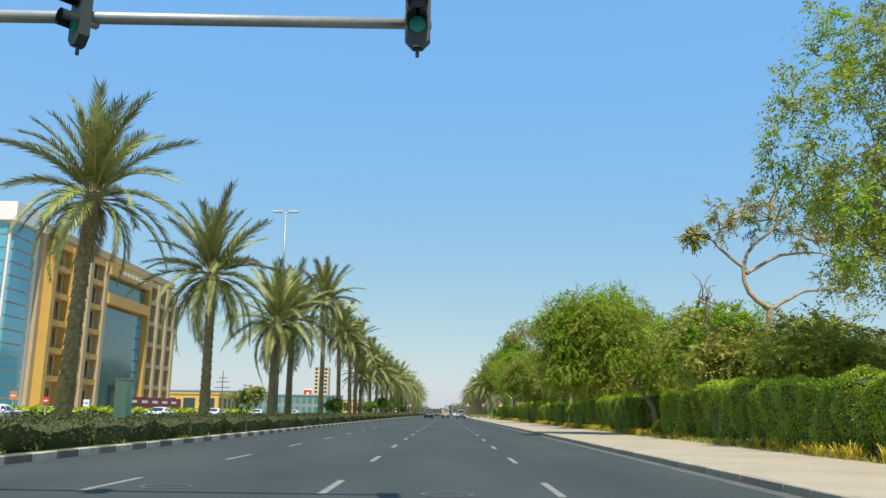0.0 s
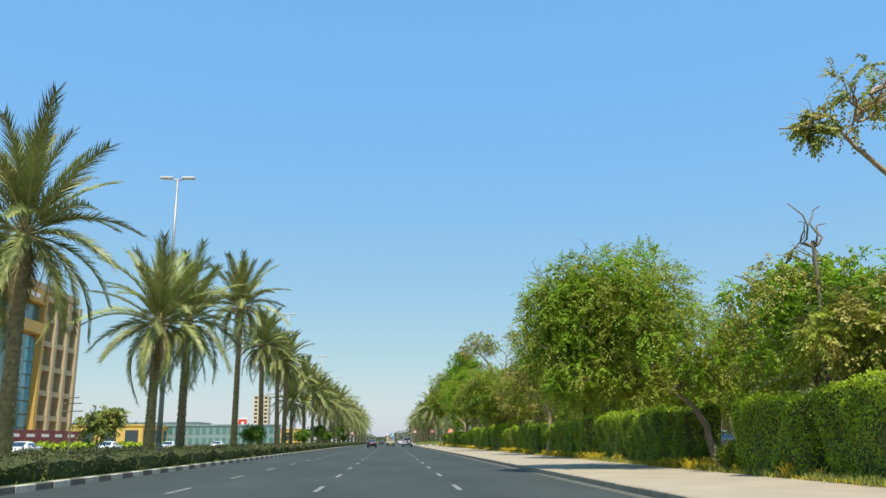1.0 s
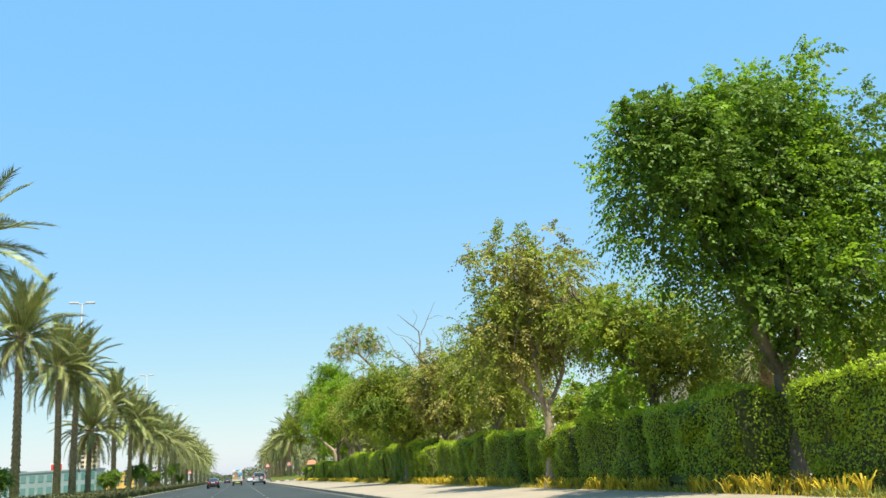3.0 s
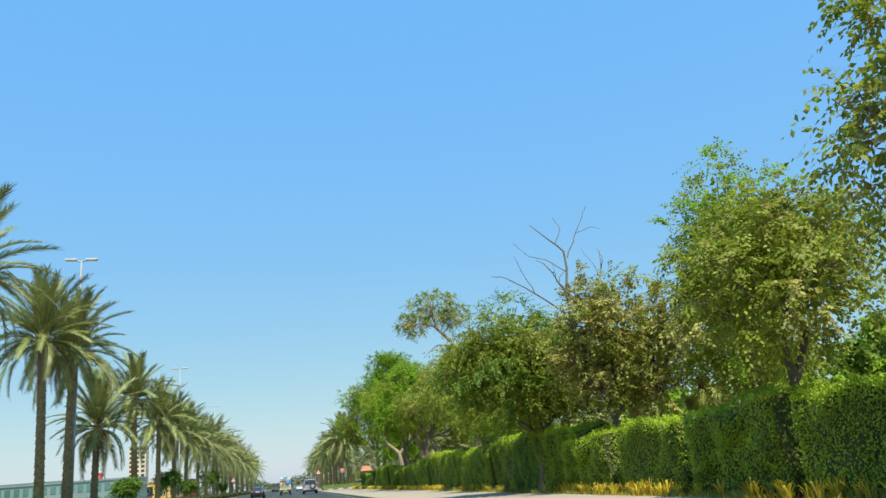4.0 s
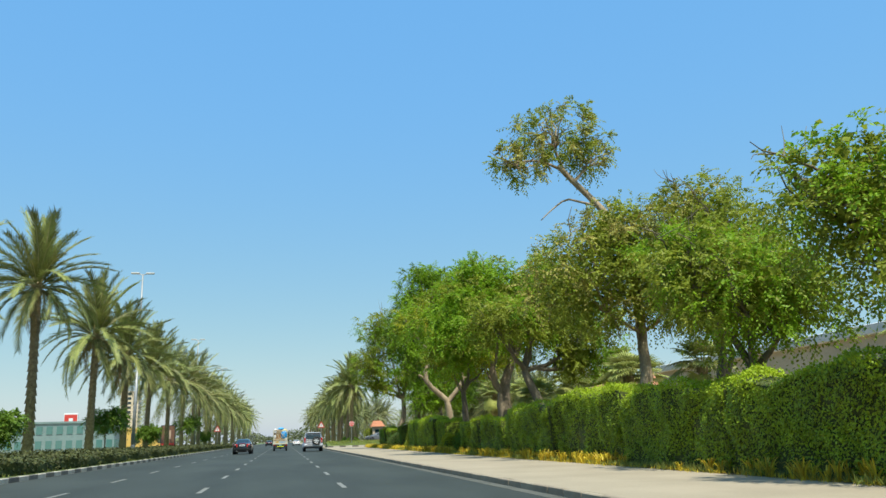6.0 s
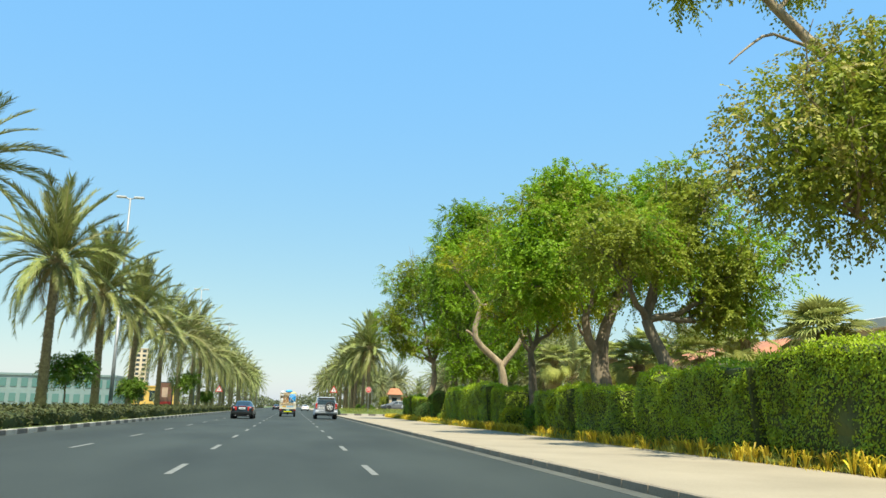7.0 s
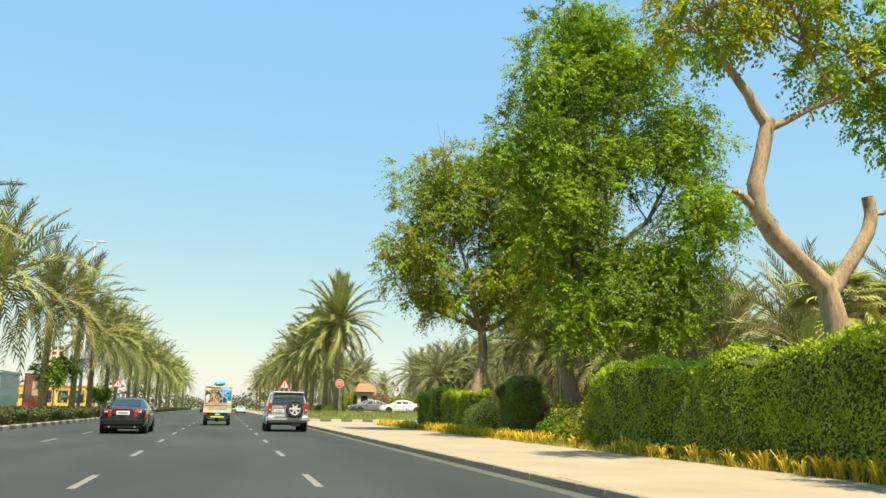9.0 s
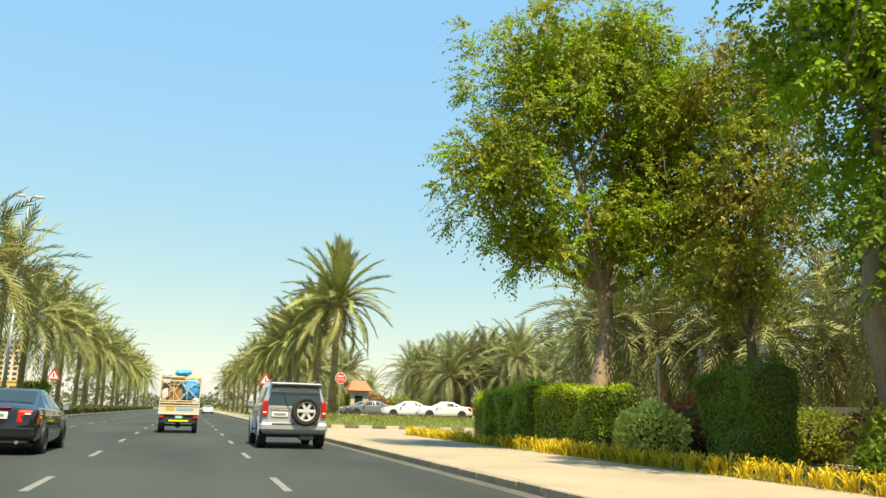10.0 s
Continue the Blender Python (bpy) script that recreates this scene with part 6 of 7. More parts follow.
trim_grey = material("trim_grey", (0.26, 0.27, 0.29), (0.2, 0.21, 0.22), 0.5)
chrome = material("chrome", (0.75, 0.75, 0.76), (0.68, 0.68, 0.7), 0.15, 0.95)
plate_mat = material("number_plate", (0.78, 0.79, 0.78), (0.7, 0.7, 0.7), 0.4)


def ring_at(st):
    """Half cross-section of a car body: from the sill over the shoulder to the middle of the roof."""
    zl, zb, zt, wl, wb, wt = st[1:]
    zm = zl + (zb - zl) * 0.5
    return [(wl * 0.55, zl), (wl * 0.94, zl), (wl, zl + 0.10), (max(wl, wb) * 1.012, zm), (wb, zb), (wb - 0.035, zb + 0.03),
            (wt, zt - min(0.07, (zt - zb) * 0.5)), (wt * 0.90, zt - 0.015), (wt * 0.5, zt), (0.0, zt + 0.008)]


def car_body(stations, mat, parent, name="body"):
    rings = []
    bm = bmesh.new()
    for st in stations:
        half = ring_at(st)
        full = [(x, z) for x, z in half] + [(-x, z) for x, z in half[-2::-1]]
        rings.append([bm.verts.new((x, st[0], z)) for x, z in full])
    n = len(rings[0])
    for a, b in zip(rings, rings[1:]):
        for i in range(n - 1):
            bm.faces.new((a[i], a[i + 1], b[i + 1], b[i]))
        bm.faces.new((a[n - 1], a[0], b[0], b[n - 1]))
    bm.faces.new(rings[0][::-1])
    bm.faces.new(rings[-1])
    bmesh.ops.recalc_face_normals(bm, faces=bm.faces[:])
    ob = part(name, bm, mat, parent, smooth=True)
    ob.data.set_sharp_from_angle(angle=radians(38))
    return ob


def station(stations, y):
    ys = [s[0] for s in stations]
    return [y] + [float(np.interp(y, ys, [s[k] for s in stations])) for k in range(1, 7)]


def side_glass(stations, y0, y1, f0, f1, side, mat, parent, name="side_window", lift=0.008, shear0=0.0, shear1=0.0):
    """A pane on the slope between shoulder and roof, from y0 to y1; the shears lean its front and rear edges."""
    bm = bmesh.new()
    cols = []
    for q in np.linspace(0, 1, 6):
        col = []
        for f in (f0, f1):
            y = (y0 + shear0 * (f - f0)) * (1 - q) + (y1 + shear1 * (f - f0)) * q
            h = ring_at(station(stations, y))
            a, b = h[5], h[6]
            col.append(bm.verts.new((side * (a[0] + (b[0] - a[0]) * f + lift), y, a[1] + (b[1] - a[1]) * f)))
        cols.append(col)
    for a, b in zip(cols, cols[1:]):
        bm.faces.new((a[0], b[0], b[1], a[1]))
    bmesh.ops.recalc_face_normals(bm, faces=bm.faces[:])
    bmesh.ops.solidify(bm, geom=bm.faces[:], thickness=0.006)
    return part(name, bm, mat, parent)


def slope_glass(stations, y0, y1, w, mat, parent, name, lift=0.008):
    """Windscreen or rear window: a pane on the middle of the roof surface from y0 to y1."""
    bm = bmesh.new()
    rows = []
    for y in np.linspace(y0, y1, 5):
        st = station(stations, y)
        rows.append([bm.verts.new((x, y, st[3] + lift + 0.012 - 0.03 * abs(x / st[6]) ** 2)) for x in np.linspace(-st[6] * w, st[6] * w, 7)])
    for a, b in zip(rows, rows[1:]):
        for i in range(6):
            bm.faces.new((a[i], a[i + 1], b[i + 1], b[i]))
    bmesh.ops.recalc_face_normals(bm, faces=bm.faces[:])
    return part(name, bm, mat, parent, smooth=True)


def wheel(parent, x, y, z, r, w, spokes=6, name="wheel", axis="x"):
    """Tyre, rim, spokes and hub, turned about x (or y)."""
    side = 1 if x > 0 else -1
    top = child(name, None, parent)
    top.matrix_basis = pose(x, y, z) @ (pose(0, 0, 0, 0, 0, 0 if side > 0 else 180) if axis == "x" else pose(0, 0, 0, 0, 0, -90))
    prof = [(-0.5, 0.66), (-0.5, 0.90), (-0.40, 0.985), (-0.2, 1.0), (0.2, 1.0), (0.40, 0.985), (0.5, 0.90), (0.5, 0.66), (0.38, 0.64), (-0.38, 0.64)]
    bm, n = bmesh.new(), 28
    rings = [[bm.verts.new((p * w, q * r * math.cos(a), q * r * math.sin(a))) for a in np.linspace(0, 2 * math.pi, n, endpoint=False)] for p, q in prof]
    for a, b in zip(rings, rings[1:] + rings[:1]):
        for i in range(n):
            bm.faces.new((a[i], a[(i + 1) % n], b[(i + 1) % n], b[i]))
    bmesh.ops.recalc_face_normals(bm, faces=bm.faces[:])
    part("tyre", bm, rubber, top, smooth=True)
    bm = bmesh.new()
    prof = [(0.34, 0.67), (0.42, 0.645), (0.40, 0.60), (0.05, 0.57)]
    rings = [[bm.verts.new((p * w, q * r * math.cos(a), q * r * math.sin(a))) for a in np.linspace(0, 2 * math.pi, n, endpoint=False)] for p, q in prof]
    for a, b in zip(rings, rings[1:]):
        for i in range(n):
            bm.faces.new((a[i], a[(i + 1) % n], b[(i + 1) % n], b[i]))
    part("rim", bm, alloy, top, smooth=True)
    bm = bmesh.new()
    rod(bm, (0.04 * w, 0, 0), (0.10 * w, 0, 0), r * 0.58, r * 0.58, 24)
    part("brake_disc", bm, black_plastic, top)
    for k in range(spokes):
        a = 2 * math.pi * k / spokes
        bm = bmesh.new()
        box(bm, 0.22 * w, r * 0.12, -r * 0.105, 0.36 * w, r * 0.62, r * 0.105, bevel=0.01)
        s = part("spoke", bm, alloy, top)
        s.matrix_basis = pose(0, 0, 0, math.degrees(a), 0, 0)
    bm = bmesh.new()
    rod(bm, (0.18 * w, 0, 0), (0.40 * w, 0, 0), r * 0.17, r * 0.13, 16)
    part("hub", bm, alloy, top)
    return top


def plate(parent, x, y, z, w=0.5, h=0.14, face=None, marks=None):
    p = part("number_plate", boxes((x - w / 2, y - 0.015, z - h / 2, x + w / 2, y, z + h / 2), bevel=0.004), face or plate_mat, parent, "number plate with plain bars")
    part("plate_bar", boxes((x - w * 0.36, y - 0.019, z - h * 0.22, x + w * 0.36, y - 0.015, z + h * 0.22)), marks or trim_grey, p)
    return p


def suv(m):
    top = empty("suv", "silver off-road estate car with a rear spare wheel", "car", at=m)
    S = [(0.10, 0.52, 1.16, 1.66, 0.86, 0.88, 0.66), (0.22, 0.46, 1.18, 1.78, 0.90, 0.915, 0.70), (0.9, 0.42, 1.18, 1.83, 0.92, 0.925, 0.73), (2.3, 0.42, 1.16, 1.84, 0.92, 0.925, 0.735),
         (2.7, 0.42, 1.15, 1.74, 0.92, 0.92, 0.72), (3.3, 0.42, 1.13, 1.20, 0.92, 0.915, 0.80), (4.1, 0.44, 1.06, 1.12, 0.91, 0.90, 0.74), (4.45, 0.5, 0.92, 0.98, 0.86, 0.85, 0.7), (4.55, 0.55, 0.8, 0.84, 0.76, 0.76, 0.6)]
    car_body(S, silver_paint, top)
    # tailgate
    part("tailgate", boxes((-0.74, 0.05, 0.66, 0.74, 0.115, 1.17), bevel=0.02), silver_paint, top)
    g = bmesh.new()
    o = [(-0.77, 1.17), (0.77, 1.17), (0.66, 1.67), (-0.66, 1.67)]
    a = [g.verts.new((x, 0.055 + (z - 1.19) * 0.13, z)) for x, z in o]
    b = [g.verts.new((x * 1.02, 0.14 + (z - 1.19) * 0.13, z)) for x, z in o]
    g.faces.new(a), g.faces.new(b[::-1])
    for i in range(4):
        g.faces.new((a[i], b[i], b[(i + 1) % 4], a[(i + 1) % 4]))
    bmesh.ops.recalc_face_normals(g, faces=g.faces[:])
    part("rear_window", g, car_glass, top)
    part("spoiler", boxes((-0.72, -0.06, 1.735, 0.72, 0.42, 1.80), bevel=0.032), silver_paint, top)
    # black strip stands in for the shade under the spoiler
    part("spoiler_shade", boxes((-0.68, -0.03, 1.685, 0.68, 0.10, 1.73), bevel=0.012), black_plastic, top)
    part("brake_light", boxes((-0.12, 0.05, 1.665, 0.12, 0.08, 1.69)), lens_red, top)
    for s in (-1, 1):
        bm = bmesh.new()
        box(bm, min(s * 0.75, s * 0.905), 0.045, 0.86, max(s * 0.75, s * 0.905), 0.34, 1.30, bevel=0.035, segments=2)
        l = part("tail_light", bm, lens_red, top)
        part("reverse_light", boxes((min(s * 0.78, s * 0.88), 0.038, 0.955, max(s * 0.78, s * 0.88), 0.05, 0.995), bevel=0.004), lens_clear, l)
        part("roof_rail", boxes((min(s * 0.62, s * 0.66), 0.6, 1.85, max(s * 0.62, s * 0.66), 2.3, 1.89), bevel=0.012), chrome, top)
        part("rail_foot", boxes((min(s * 0.61, s * 0.67), 0.55, 1.80, max(s * 0.61, s * 0.67), 0.7, 1.87)), black_plastic, top)
        mirror = part("door_mirror", boxes((min(s * 0.95, s * 1.13), 2.72, 1.12, max(s * 0.95, s * 1.13), 2.84, 1.32), bevel=0.03), silver_paint, top)
        part("mirror_glass", boxes((min(s * 0.97, s * 1.11), 2.712, 1.14, max(s * 0.97, s * 1.11), 2.72, 1.30)), chrome, mirror)
        side_glass(S, 0.42, 1.12, 0.08, 0.86, s, car_glass, top, shear0=0.22)
        side_glass(S, 1.18, 1.98, 0.08, 0.86, s, car_glass, top)
        side_glass(S, 2.04, 2.98, 0.08, 0.86, s, car_glass, top, shear1=-0.35)
        part("sill_step", boxes((min(s * 0.84, s * 0.97), 1.05, 0.36, max(s * 0.84, s * 0.97), 3.05, 0.43), bevel=0.02), trim_grey, top)
        for y in (0.78, 3.56):
            bm = bmesh.new()
            ring = np.linspace(radians(-8), radians(188), 15)
            va = [bm.verts.new((s * 0.925, y + 0.47 * math.cos(t), 0.40 + 0.47 * math.sin(t))) for t in ring]
            vb = [bm.verts.new((s * 0.975, y + 0.44 * math.cos(t), 0.40 + 0.44 * math.sin(t))) for t in ring]
            vc = [bm.verts.new((s * 0.975, y + 0.36 * math.cos(t), 0.40 + 0.36 * math.sin(t))) for t in ring]
            vd = [bm.verts.new((s * 0.70, y + 0.355 * math.cos(t), 0.40 + 0.355 * math.sin(t))) for t in ring]
            for p, q in ((va, vb), (vb, vc), (vc, vd)):
                for i in range(14):
                    bm.faces.new((p[i], p[i + 1], q[i + 1], q[i]))
            bmesh.ops.recalc_face_normals(bm, faces=bm.faces[:])
            part("wheel_arch", bm, silver_paint, top, smooth=True)
            wheel(top, s * 0.83, y, 0.385, 0.385, 0.25)
        for y in (1.5, 2.45):
            part("door_handle", boxes((min(s * 0.93, s * 0.965), y, 1.0, max(s * 0.93, s * 0.965), y + 0.16, 1.04), bevel=0.01), chrome, top)
    part("bumper", boxes((-0.95, -0.07, 0.46, 0.95, 0.30, 0.71), bevel=0.07), silver_paint, top)
    part("bumper_step", boxes((-0.62, -0.085, 0.66, 0.62, 0.05, 0.705), bevel=0.01), trim_grey, top)
    part("valance", boxes((-0.86, 0.0, 0.40, 0.86, 0.25, 0.50), bevel=0.04), trim_grey, top)
    part("underside", boxes((-0.7, 0.3, 0.30, 0.7, 4.2, 0.46)), black_plastic, top)
    part("silencer", boxes((0.2, 0.15, 0.24, 0.6, 0.7, 0.38), bevel=0.05), trim_grey, top)
    wheel(top, 0.30, -0.08, 1.03, 0.405, 0.25, name="spare_wheel", axis="y")
    part("plate_recess", boxes((-0.66, 0.04, 0.86, -0.16, 0.052, 1.08), bevel=0.005), trim_grey, top)
    plate(top, -0.41, 0.036, 0.93, 0.46, 0.13)
    part("garnish", boxes((-0.68, 0.02, 1.06, -0.12, 0.06, 1.11), bevel=0.012), chrome, top)
    bm = bmesh.new()
    rod(bm, (-0.18, 0.03, 1.10), (-0.36, 0.085, 1.52), 0.012, 0.008, 6)
    part("wiper", bm, black_plastic, top)
    return top


def sedan(m, paint, label, dark_trim=True, name="sedan_car"):
    top = empty(name, label, "car", at=m)
    S = [(0.0, 0.42, 0.78, 0.84, 0.74, 0.78, 0.64), (0.10, 0.32, 0.95, 1.01, 0.86, 0.86, 0.70), (0.5, 0.26, 0.98, 1.05, 0.89, 0.88, 0.68), (0.95, 0.24, 0.97, 1.09, 0.90, 0.89, 0.66), (1.62, 0.22, 0.95, 1.40, 0.91, 0.90, 0.60),
         (2.2, 0.22, 0.94, 1.45, 0.91, 0.90, 0.62), (2.75, 0.22, 0.93, 1.41, 0.91, 0.90, 0.62), (3.65, 0.22, 0.91, 0.99, 0.91, 0.89, 0.70), (4.45, 0.25, 0.78, 0.84, 0.87, 0.84, 0.66), (4.78, 0.32, 0.62, 0.68, 0.74, 0.74, 0.55), (4.84, 0.36, 0.52, 0.56, 0.62, 0.62, 0.5)]
    car_body(S, paint, top)
    slope_glass(S, 1.02, 1.56, 0.90, car_glass, top, "rear_window")
    slope_glass(S, 2.84, 3.58, 0.90, car_glass, top, "windscreen")
    for s in (-1, 1):
        side_glass(S, 1.22, 1.52, 0.10, 0.80, s, car_glass, top, shear0=0.35, shear1=0.05)
        side_glass(S, 1.58, 2.30, 0.08, 0.86, s, car_glass, top, shear0=0.15)
        side_glass(S, 2.36, 3.30, 0.08, 0.86, s, car_glass, top, shear1=-0.55)
        bm = bmesh.new()
        box(bm, min(s * 0.44, s * 0.885), -0.022, 0.655, max(s * 0.44, s * 0.885), 0.46, 0.965, bevel=0.05, segments=2)
        for v in bm.verts:
            v.co.y += 0.10 * max(0.0, abs(v.co.x) - 0.6) / 0.27 * (1 if v.co.y < 0.2 else 0) + 0.25 * max(0, v.co.z - 0.82)
            v.co.z += 0.05 * (0.6 - abs(v.co.x)) if v.co.z < 0.8 else 0.0
        l = part("tail_light", bm, lens_red, top)
        part("reverse_light", boxes((min(s * 0.60, s * 0.72), -0.016, 0.86, max(s * 0.60, s * 0.72), 0.02, 0.90), bevel=0.004), lens_clear, l)
        mirror = part("door_mirror", boxes((min(s * 0.92, s * 1.10), 3.05, 0.95, max(s * 0.92, s * 1.10), 3.17, 1.10), bevel=0.03), paint, top)
        part("mirror_glass", boxes((min(s * 0.94, s * 1.08), 3.04, 0.965, max(s * 0.94, s * 1.08), 3.05, 1.085)), chrome, mirror)
        bm = bmesh.new()
        box(bm, min(s * 0.5, s * 0.84), 4.42, 0.66, max(s * 0.5, s * 0.84), 4.70, 0.78, bevel=0.03)
        part("headlight", bm, lens_clear, top)
        for y in (0.95, 3.78):
            bm = bmesh.new()
            rod(bm, (s * 0.60, y, 0.34), (s * 0.922, y, 0.34), 0.375, 0.375, 28)
            part("wheel_arch", bm, black_plastic, top)
            wheel(top, s * 0.835, y, 0.325, 0.325, 0.215, spokes=7)
        for y in (1.85, 2.75):
            part("door_handle", boxes((min(s * 0.905, s * 0.93), y, 0.86, max(s * 0.905, s * 0.93), y + 0.17, 0.89), bevel=0.008), paint if dark_trim else chrome, top)
    part("boot_light", boxes((-0.30, 0.035, 0.985, 0.30, 0.10, 1.012), bevel=0.006), lens_red, top)
    part("bumper_trim", boxes((-0.80, -0.02, 0.545, 0.80, 0.06, 0.565)), chrome, top)
    part("bumper", boxes((-0.84, -0.03, 0.34, 0.84, 0.25, 0.62), bevel=0.06), paint, top)
    part("valance", boxes((-0.72, 0.02, 0.24, 0.72, 0.3, 0.35), bevel=0.03), black_plastic, top)
    part("underside", boxes((-0.75, 0.35, 0.18, 0.75, 4.4, 0.26)), black_plastic, top)
    for s in (-0.5, 0.5):
        bm = bmesh.new()
        rod(bm, (s, -0.02, 0.28), (s, 0.2, 0.28), 0.04, 0.04, 14)
        part("exhaust_tip", bm, chrome, top)
    plate(top, 0, 0.005, 0.84, 0.52, 0.15)
    return top


def loaded_truck(m):
    """A small pickup lorry with a caged bed heaped with boxes and tarpaulin bundles."""
    top = empty("loaded_pickup_truck", "cream pickup lorry with a caged bed heaped with goods", "truck", at=m)
    wood = material("cargo_wood", (0.42, 0.23, 0.09), (0.30, 0.15, 0.06), 0.75, scale=3, fine=20)
    card = material("cardboard", (0.46, 0.31, 0.17), (0.37, 0.24, 0.13), 0.85, scale=3, fine=20)
    tarp_blue = material("blue_tarpaulin", (0.03, 0.40, 0.85), (0.02, 0.28, 0.70), 0.4, scale=4, fine=14, bump=0.4)
    tarp_yellow = material("yellow_cloth", (0.66, 0.54, 0.22), (0.55, 0.43, 0.16), 0.8, scale=4, fine=14)
    sack = material("white_sack", (0.70, 0.70, 0.68), (0.58, 0.58, 0.56), 0.8, scale=4, fine=20)
    strip = material("yellow_reflector", (0.75, 0.80, 0.02), (0.65, 0.7, 0.02), 0.4)
    teal_plate = material("teal_plate", (0.05, 0.42, 0.38), (0.05, 0.36, 0.33), 0.4)
    part("bed_floor", boxes((-0.88, 0.0, 0.80, 0.88, 2.7, 0.90)), cream_paint, top)
    gate = part("tailgate", boxes((-0.90, -0.04, 0.84, 0.90, 0.02, 1.26), bevel=0.015), cream_paint, top)
    part("lettering_bar", boxes((-0.58, -0.05, 1.03, -0.2, -0.041, 1.18)), material("amber_bar", (0.70, 0.42, 0.03), rough=0.6), gate)
    part("lettering_bar", boxes((-0.12, -0.05, 1.03, 0.62, -0.041, 1.16)), material("pale_blue_bar", (0.28, 0.48, 0.66), rough=0.6), gate)
    for z in (0.86, 1.24):
        part("gate_rib", boxes((-0.90, -0.06, z - 0.025, 0.90, -0.04, z + 0.025), bevel=0.006), cream_paint, gate)
    for s in (-1, 1):
        part("bed_side", boxes((min(s * 0.86, s * 0.91), 0.02, 0.84, max(s * 0.86, s * 0.91), 2.7, 1.26), bevel=0.01), cream_paint, top)
        part("tail_light", boxes((min(s * 0.66, s * 0.84), -0.05, 0.68, max(s * 0.66, s * 0.84), 0.02, 0.78), bevel=0.01), lens_red, top)
        part("mud_flap", boxes((min(s * 0.62, s * 0.86), 0.34, 0.22, max(s * 0.62, s * 0.86), 0.36, 0.70)), black_plastic, top)
        wheel(top, s * 0.76, 0.80, 0.35, 0.35, 0.22, 5)
        wheel(top, s * 0.76, 3.55, 0.35, 0.35, 0.22, 5)
        for y in (0.06, 1.35, 2.62):
            bm = bmesh.new()
            rod(bm, (s * 0.87, y, 1.26), (s * 0.87, y, 2.55), 0.024, None, 8)
            part("cage_post", bm, cage_paint, top)
        for z in (1.42, 1.75, 2.08, 2.38, 2.55):
            bm = bmesh.new()
            rod(bm, (s * 0.87, 0.06, z), (s * 0.87, 2.62, z), 0.018, None, 8)
            part("side_rail", bm, cage_paint, top)
    for z in (1.36, 1.46, 2.38, 2.55):
        bm = bmesh.new()
        rod(bm, (-0.87, 0.05, z), (0.87, 0.05, z), 0.02, None, 8)
        part("rear_rail", bm, cage_paint, top)
    for a, b in (((-0.3, 1.42), (-0.3, 2.4)), ((0.3, 1.42), (0.3, 2.4)), ((-0.87, 1.46), (-0.3, 2.0)), ((-0.3, 2.0), (-0.87, 2.4)), ((-0.3, 1.9), (0.0, 1.46)), ((0.0, 1.46), (0.3, 1.9)),
                 ((0.3, 2.0), (0.87, 2.4)), ((0.87, 1.46), (0.3, 2.0)), ((-0.3, 1.9), (0.0, 2.36)), ((0.0, 2.36), (0.3, 1.9))):
        bm = bmesh.new()
        rod(bm, (a[0], 0.04, a[1]), (b[0], 0.04, b[1]), 0.017, None, 8)
        part("brace", bm, cage_paint, top)
    part("chassis", boxes((-0.42, 0.1, 0.48, -0.30, 4.2, 0.66), (0.30, 0.1, 0.48, 0.42, 4.2, 0.66), (-0.8, 0.05, 0.60, 0.8, 0.14, 0.70)), black_plastic, top)
    part("rear_panel", boxes((-0.84, 0.0, 0.46, 0.84, 0.05, 0.84)), black_plastic, top)
    part("reflector_strip", boxes((-0.42, -0.03, 0.52, 0.46, -0.0, 0.60), bevel=0.004), strip, top)
    bm = bmesh.new()
    rod(bm, (0, 0.75, 0.35), (0, 0.85, 0.35), 0.13, None, 14)
    rod(bm, (-0.7, 0.8, 0.35), (0.7, 0.8, 0.35), 0.05, None, 10)
    part("axle", bm, black_plastic, top)
    plate(top, 0.02, -0.03, 0.72, 0.34, 0.14, teal_plate, sack)
    S = [(2.85, 0.5, 1.15, 1.72, 0.82, 0.82, 0.66), (3.0, 0.45, 1.15, 1.80, 0.84, 0.84, 0.68), (3.8, 0.45, 1.12, 1.80, 0.84, 0.84, 0.68), (4.4, 0.45, 1.05, 1.15, 0.84, 0.83, 0.7), (4.9, 0.5, 0.9, 0.96, 0.8, 0.8, 0.66)]
    car_body(S, cream_paint, top, "cab")
    part("cab_window", boxes((-0.55, 2.84, 1.22, 0.55, 2.85, 1.6)), car_glass, top)
    for s in (-1, 1):
        part("door_mirror", boxes((min(s * 0.9, s * 1.08), 3.9, 1.15, max(s * 0.9, s * 1.08), 3.96, 1.4), bevel=0.02), black_plastic, top)

    def bundle(name, at, size, mat, label):
        bm = bmesh.new()
        bmesh.ops.create_icosphere(bm, subdivisions=4, radius=1.0)
        for v in bm.verts:
            n3 = v.co.copy()
            k = 1 + 0.16 * noise.noise(n3 * 2.3 + Vector(at)) + 0.10 * abs(noise.noise(Vector((n3.x * 7, n3.y * 3, n3.z * 5)) + Vector(at)))
            p = Vector((math.copysign(abs(n3.x) ** 0.75, n3.x), math.copysign(abs(n3.y) ** 0.75, n3.y), math.copysign(abs(n3.z) ** 0.8, n3.z))) * k
            v.co = Vector((p.x * size[0], p.y * size[1], p.z * size[2])) + Vector(at)
        return part(name, bm, mat, top, label, smooth=True)

    part("carton", boxes((-0.82, 0.12, 0.90, -0.02, 0.9, 1.45), bevel=0.01), wood, top, "brown wooden crate")
    part("carton", boxes((0.02, 0.14, 0.90, 0.60, 0.9, 1.40), bevel=0.01), wood, top, "brown wooden crate")
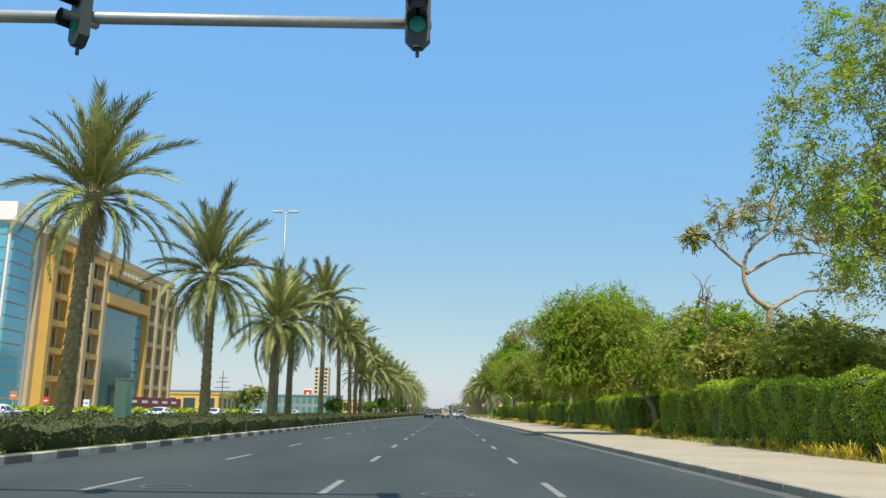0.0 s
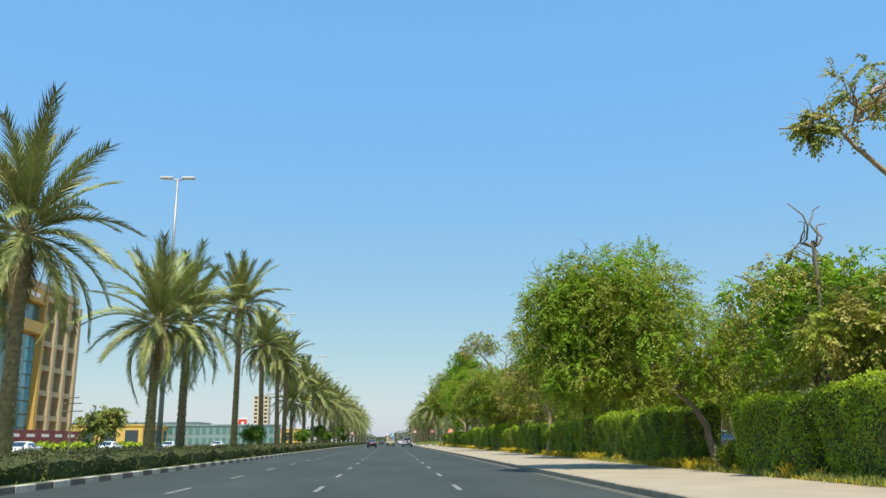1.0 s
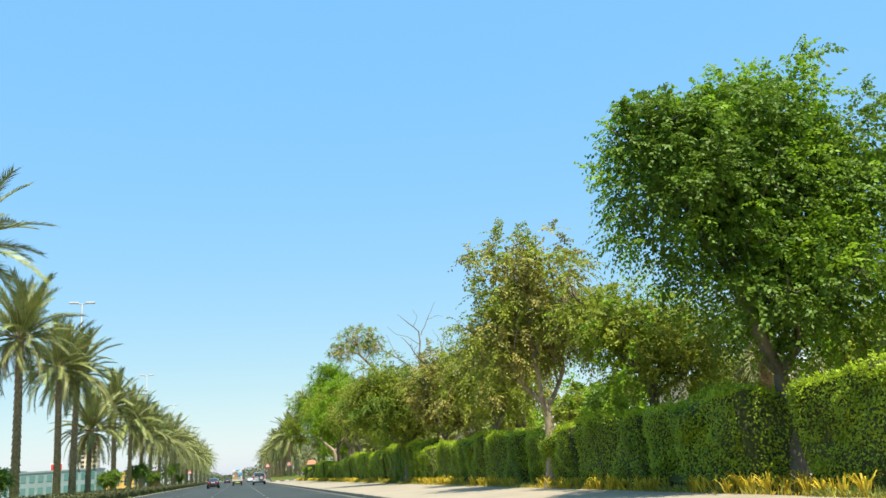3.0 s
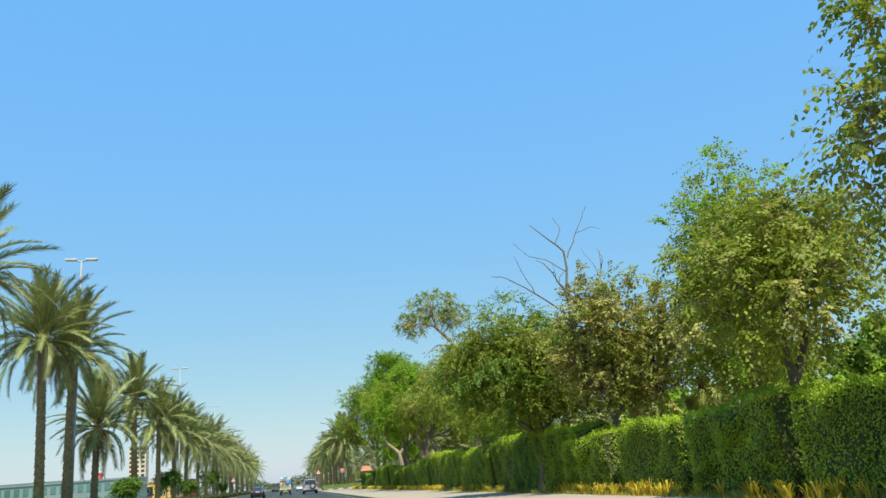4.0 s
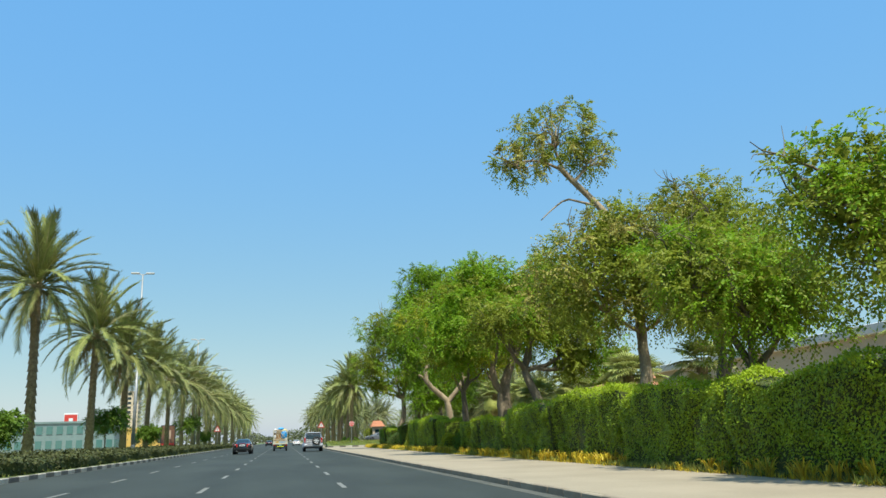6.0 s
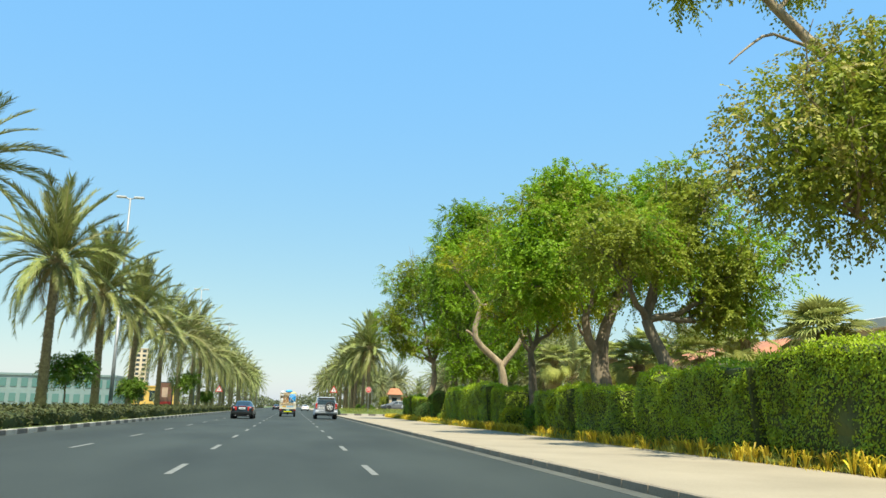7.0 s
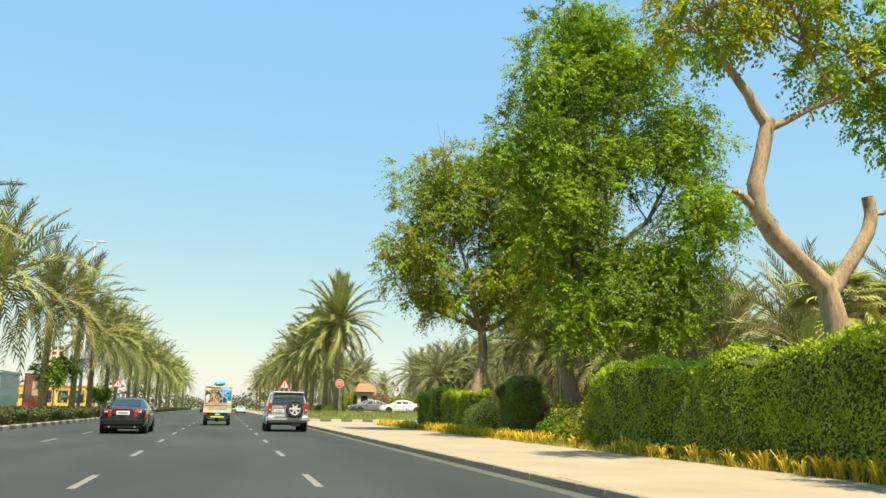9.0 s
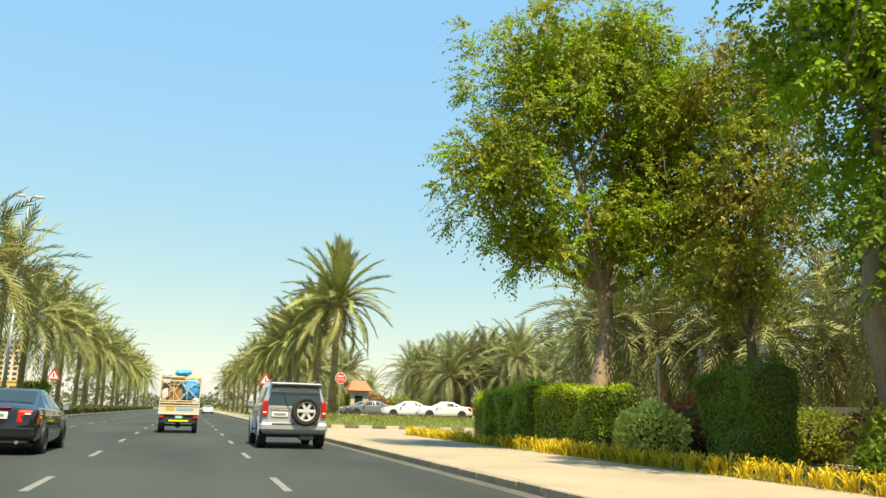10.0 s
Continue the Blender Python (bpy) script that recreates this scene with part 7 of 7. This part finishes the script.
    part("carton", boxes((-0.52, 0.16, 1.45, 0.08, 0.9, 2.15), bevel=0.01), wood, top, "brown wooden cupboard")
    part("carton", boxes((-0.50, 0.10, 2.16, 0.12, 0.8, 2.60), bevel=0.03), card, top, "brown cardboard carton")
    part("carton", boxes((-0.84, 0.95, 0.90, 0.84, 2.5, 2.3), bevel=0.01), card, top, "stack of brown cartons")
    bundle("tarpaulin_load", (0.42, 0.42, 2.0), (0.42, 0.34, 0.46), tarp_blue, "bulging bundle in blue tarpaulin")
    bundle("tarp_roll", (0.05, 0.7, 2.76), (0.36, 0.4, 0.15), tarp_blue, "blue tarpaulin roll on top")
    bundle("cloth_load", (0.42, 0.75, 2.48), (0.42, 0.4, 0.22), tarp_yellow, "yellow cloth bundle")
    bundle("sack", (-0.68, 0.40, 1.72), (0.16, 0.26, 0.30), sack, "white sack")
    bundle("sack", (0.70, 0.35, 1.40), (0.16, 0.24, 0.22), sack, "white sack")
    bundle("sack", (-0.64, 0.5, 2.62), (0.18, 0.3, 0.16), sack, "white bundle")
    return top


loaded_truck(pose(-0.15, 204.6, 0))
suv(pose(3.5, 191.1, 0) @ Matrix.Diagonal((1.12, 1.12, 1.14, 1)))
sedan(pose(-3.95, 185.9, 0) @ Matrix.Diagonal((1.05, 1.05, 1.07, 1)), black_paint, "black saloon car with red tail lights")
white_car = sedan(pose(23.9, 232.6, 0.82, 0, 0, 82), white_paint, "white parked saloon car", False, "parked_car")
tagged(white_car, group="parked white cars")
for x, y, yaw in ((21.6, 236.2, 82), (-30.2, 57.0, 180), (-36.2, 78.0, 178), (-30.0, 88.0, 180), (-30.2, 109.0, 180), (-30.1, 133.0, 180), (-30.2, 165.0, 180), (13.3, 47.8, 0), (14.9, 157.0, -4)):
    copy_thing(white_car, pose(x, y, 0.0 if -31 < x < 0 else 0.12 if 0 < x < 15 else 0.82 if y > 226 else -0.06, 0, 0, yaw))
grey_car = sedan(pose(19.2, 240.6, 0.82, 0, 0, 80), grey_paint, "dark grey parked saloon car", False, "parked_car")
copy_thing(grey_car, pose(17.5, 163.6, -0.06, 0, 0, 3) @ Matrix.Diagonal((1.02, 1.02, 1.2, 1)))
copy_thing(grey_car, pose(19.4, 245.4, 0.82, 0, 0, 80))
copy_thing(grey_car, pose(-36.2, 70.5, -0.06, 0, 0, 180))
copy_thing(grey_car, pose(-36.2, 99.0, -0.06, 0, 0, 180))
sedan(pose(-3.7, 330.0, 0), black_paint, "black saloon car far up the road")
sedan(pose(3.6, 318.0, 0), white_paint, "white saloon car far up the road", False)
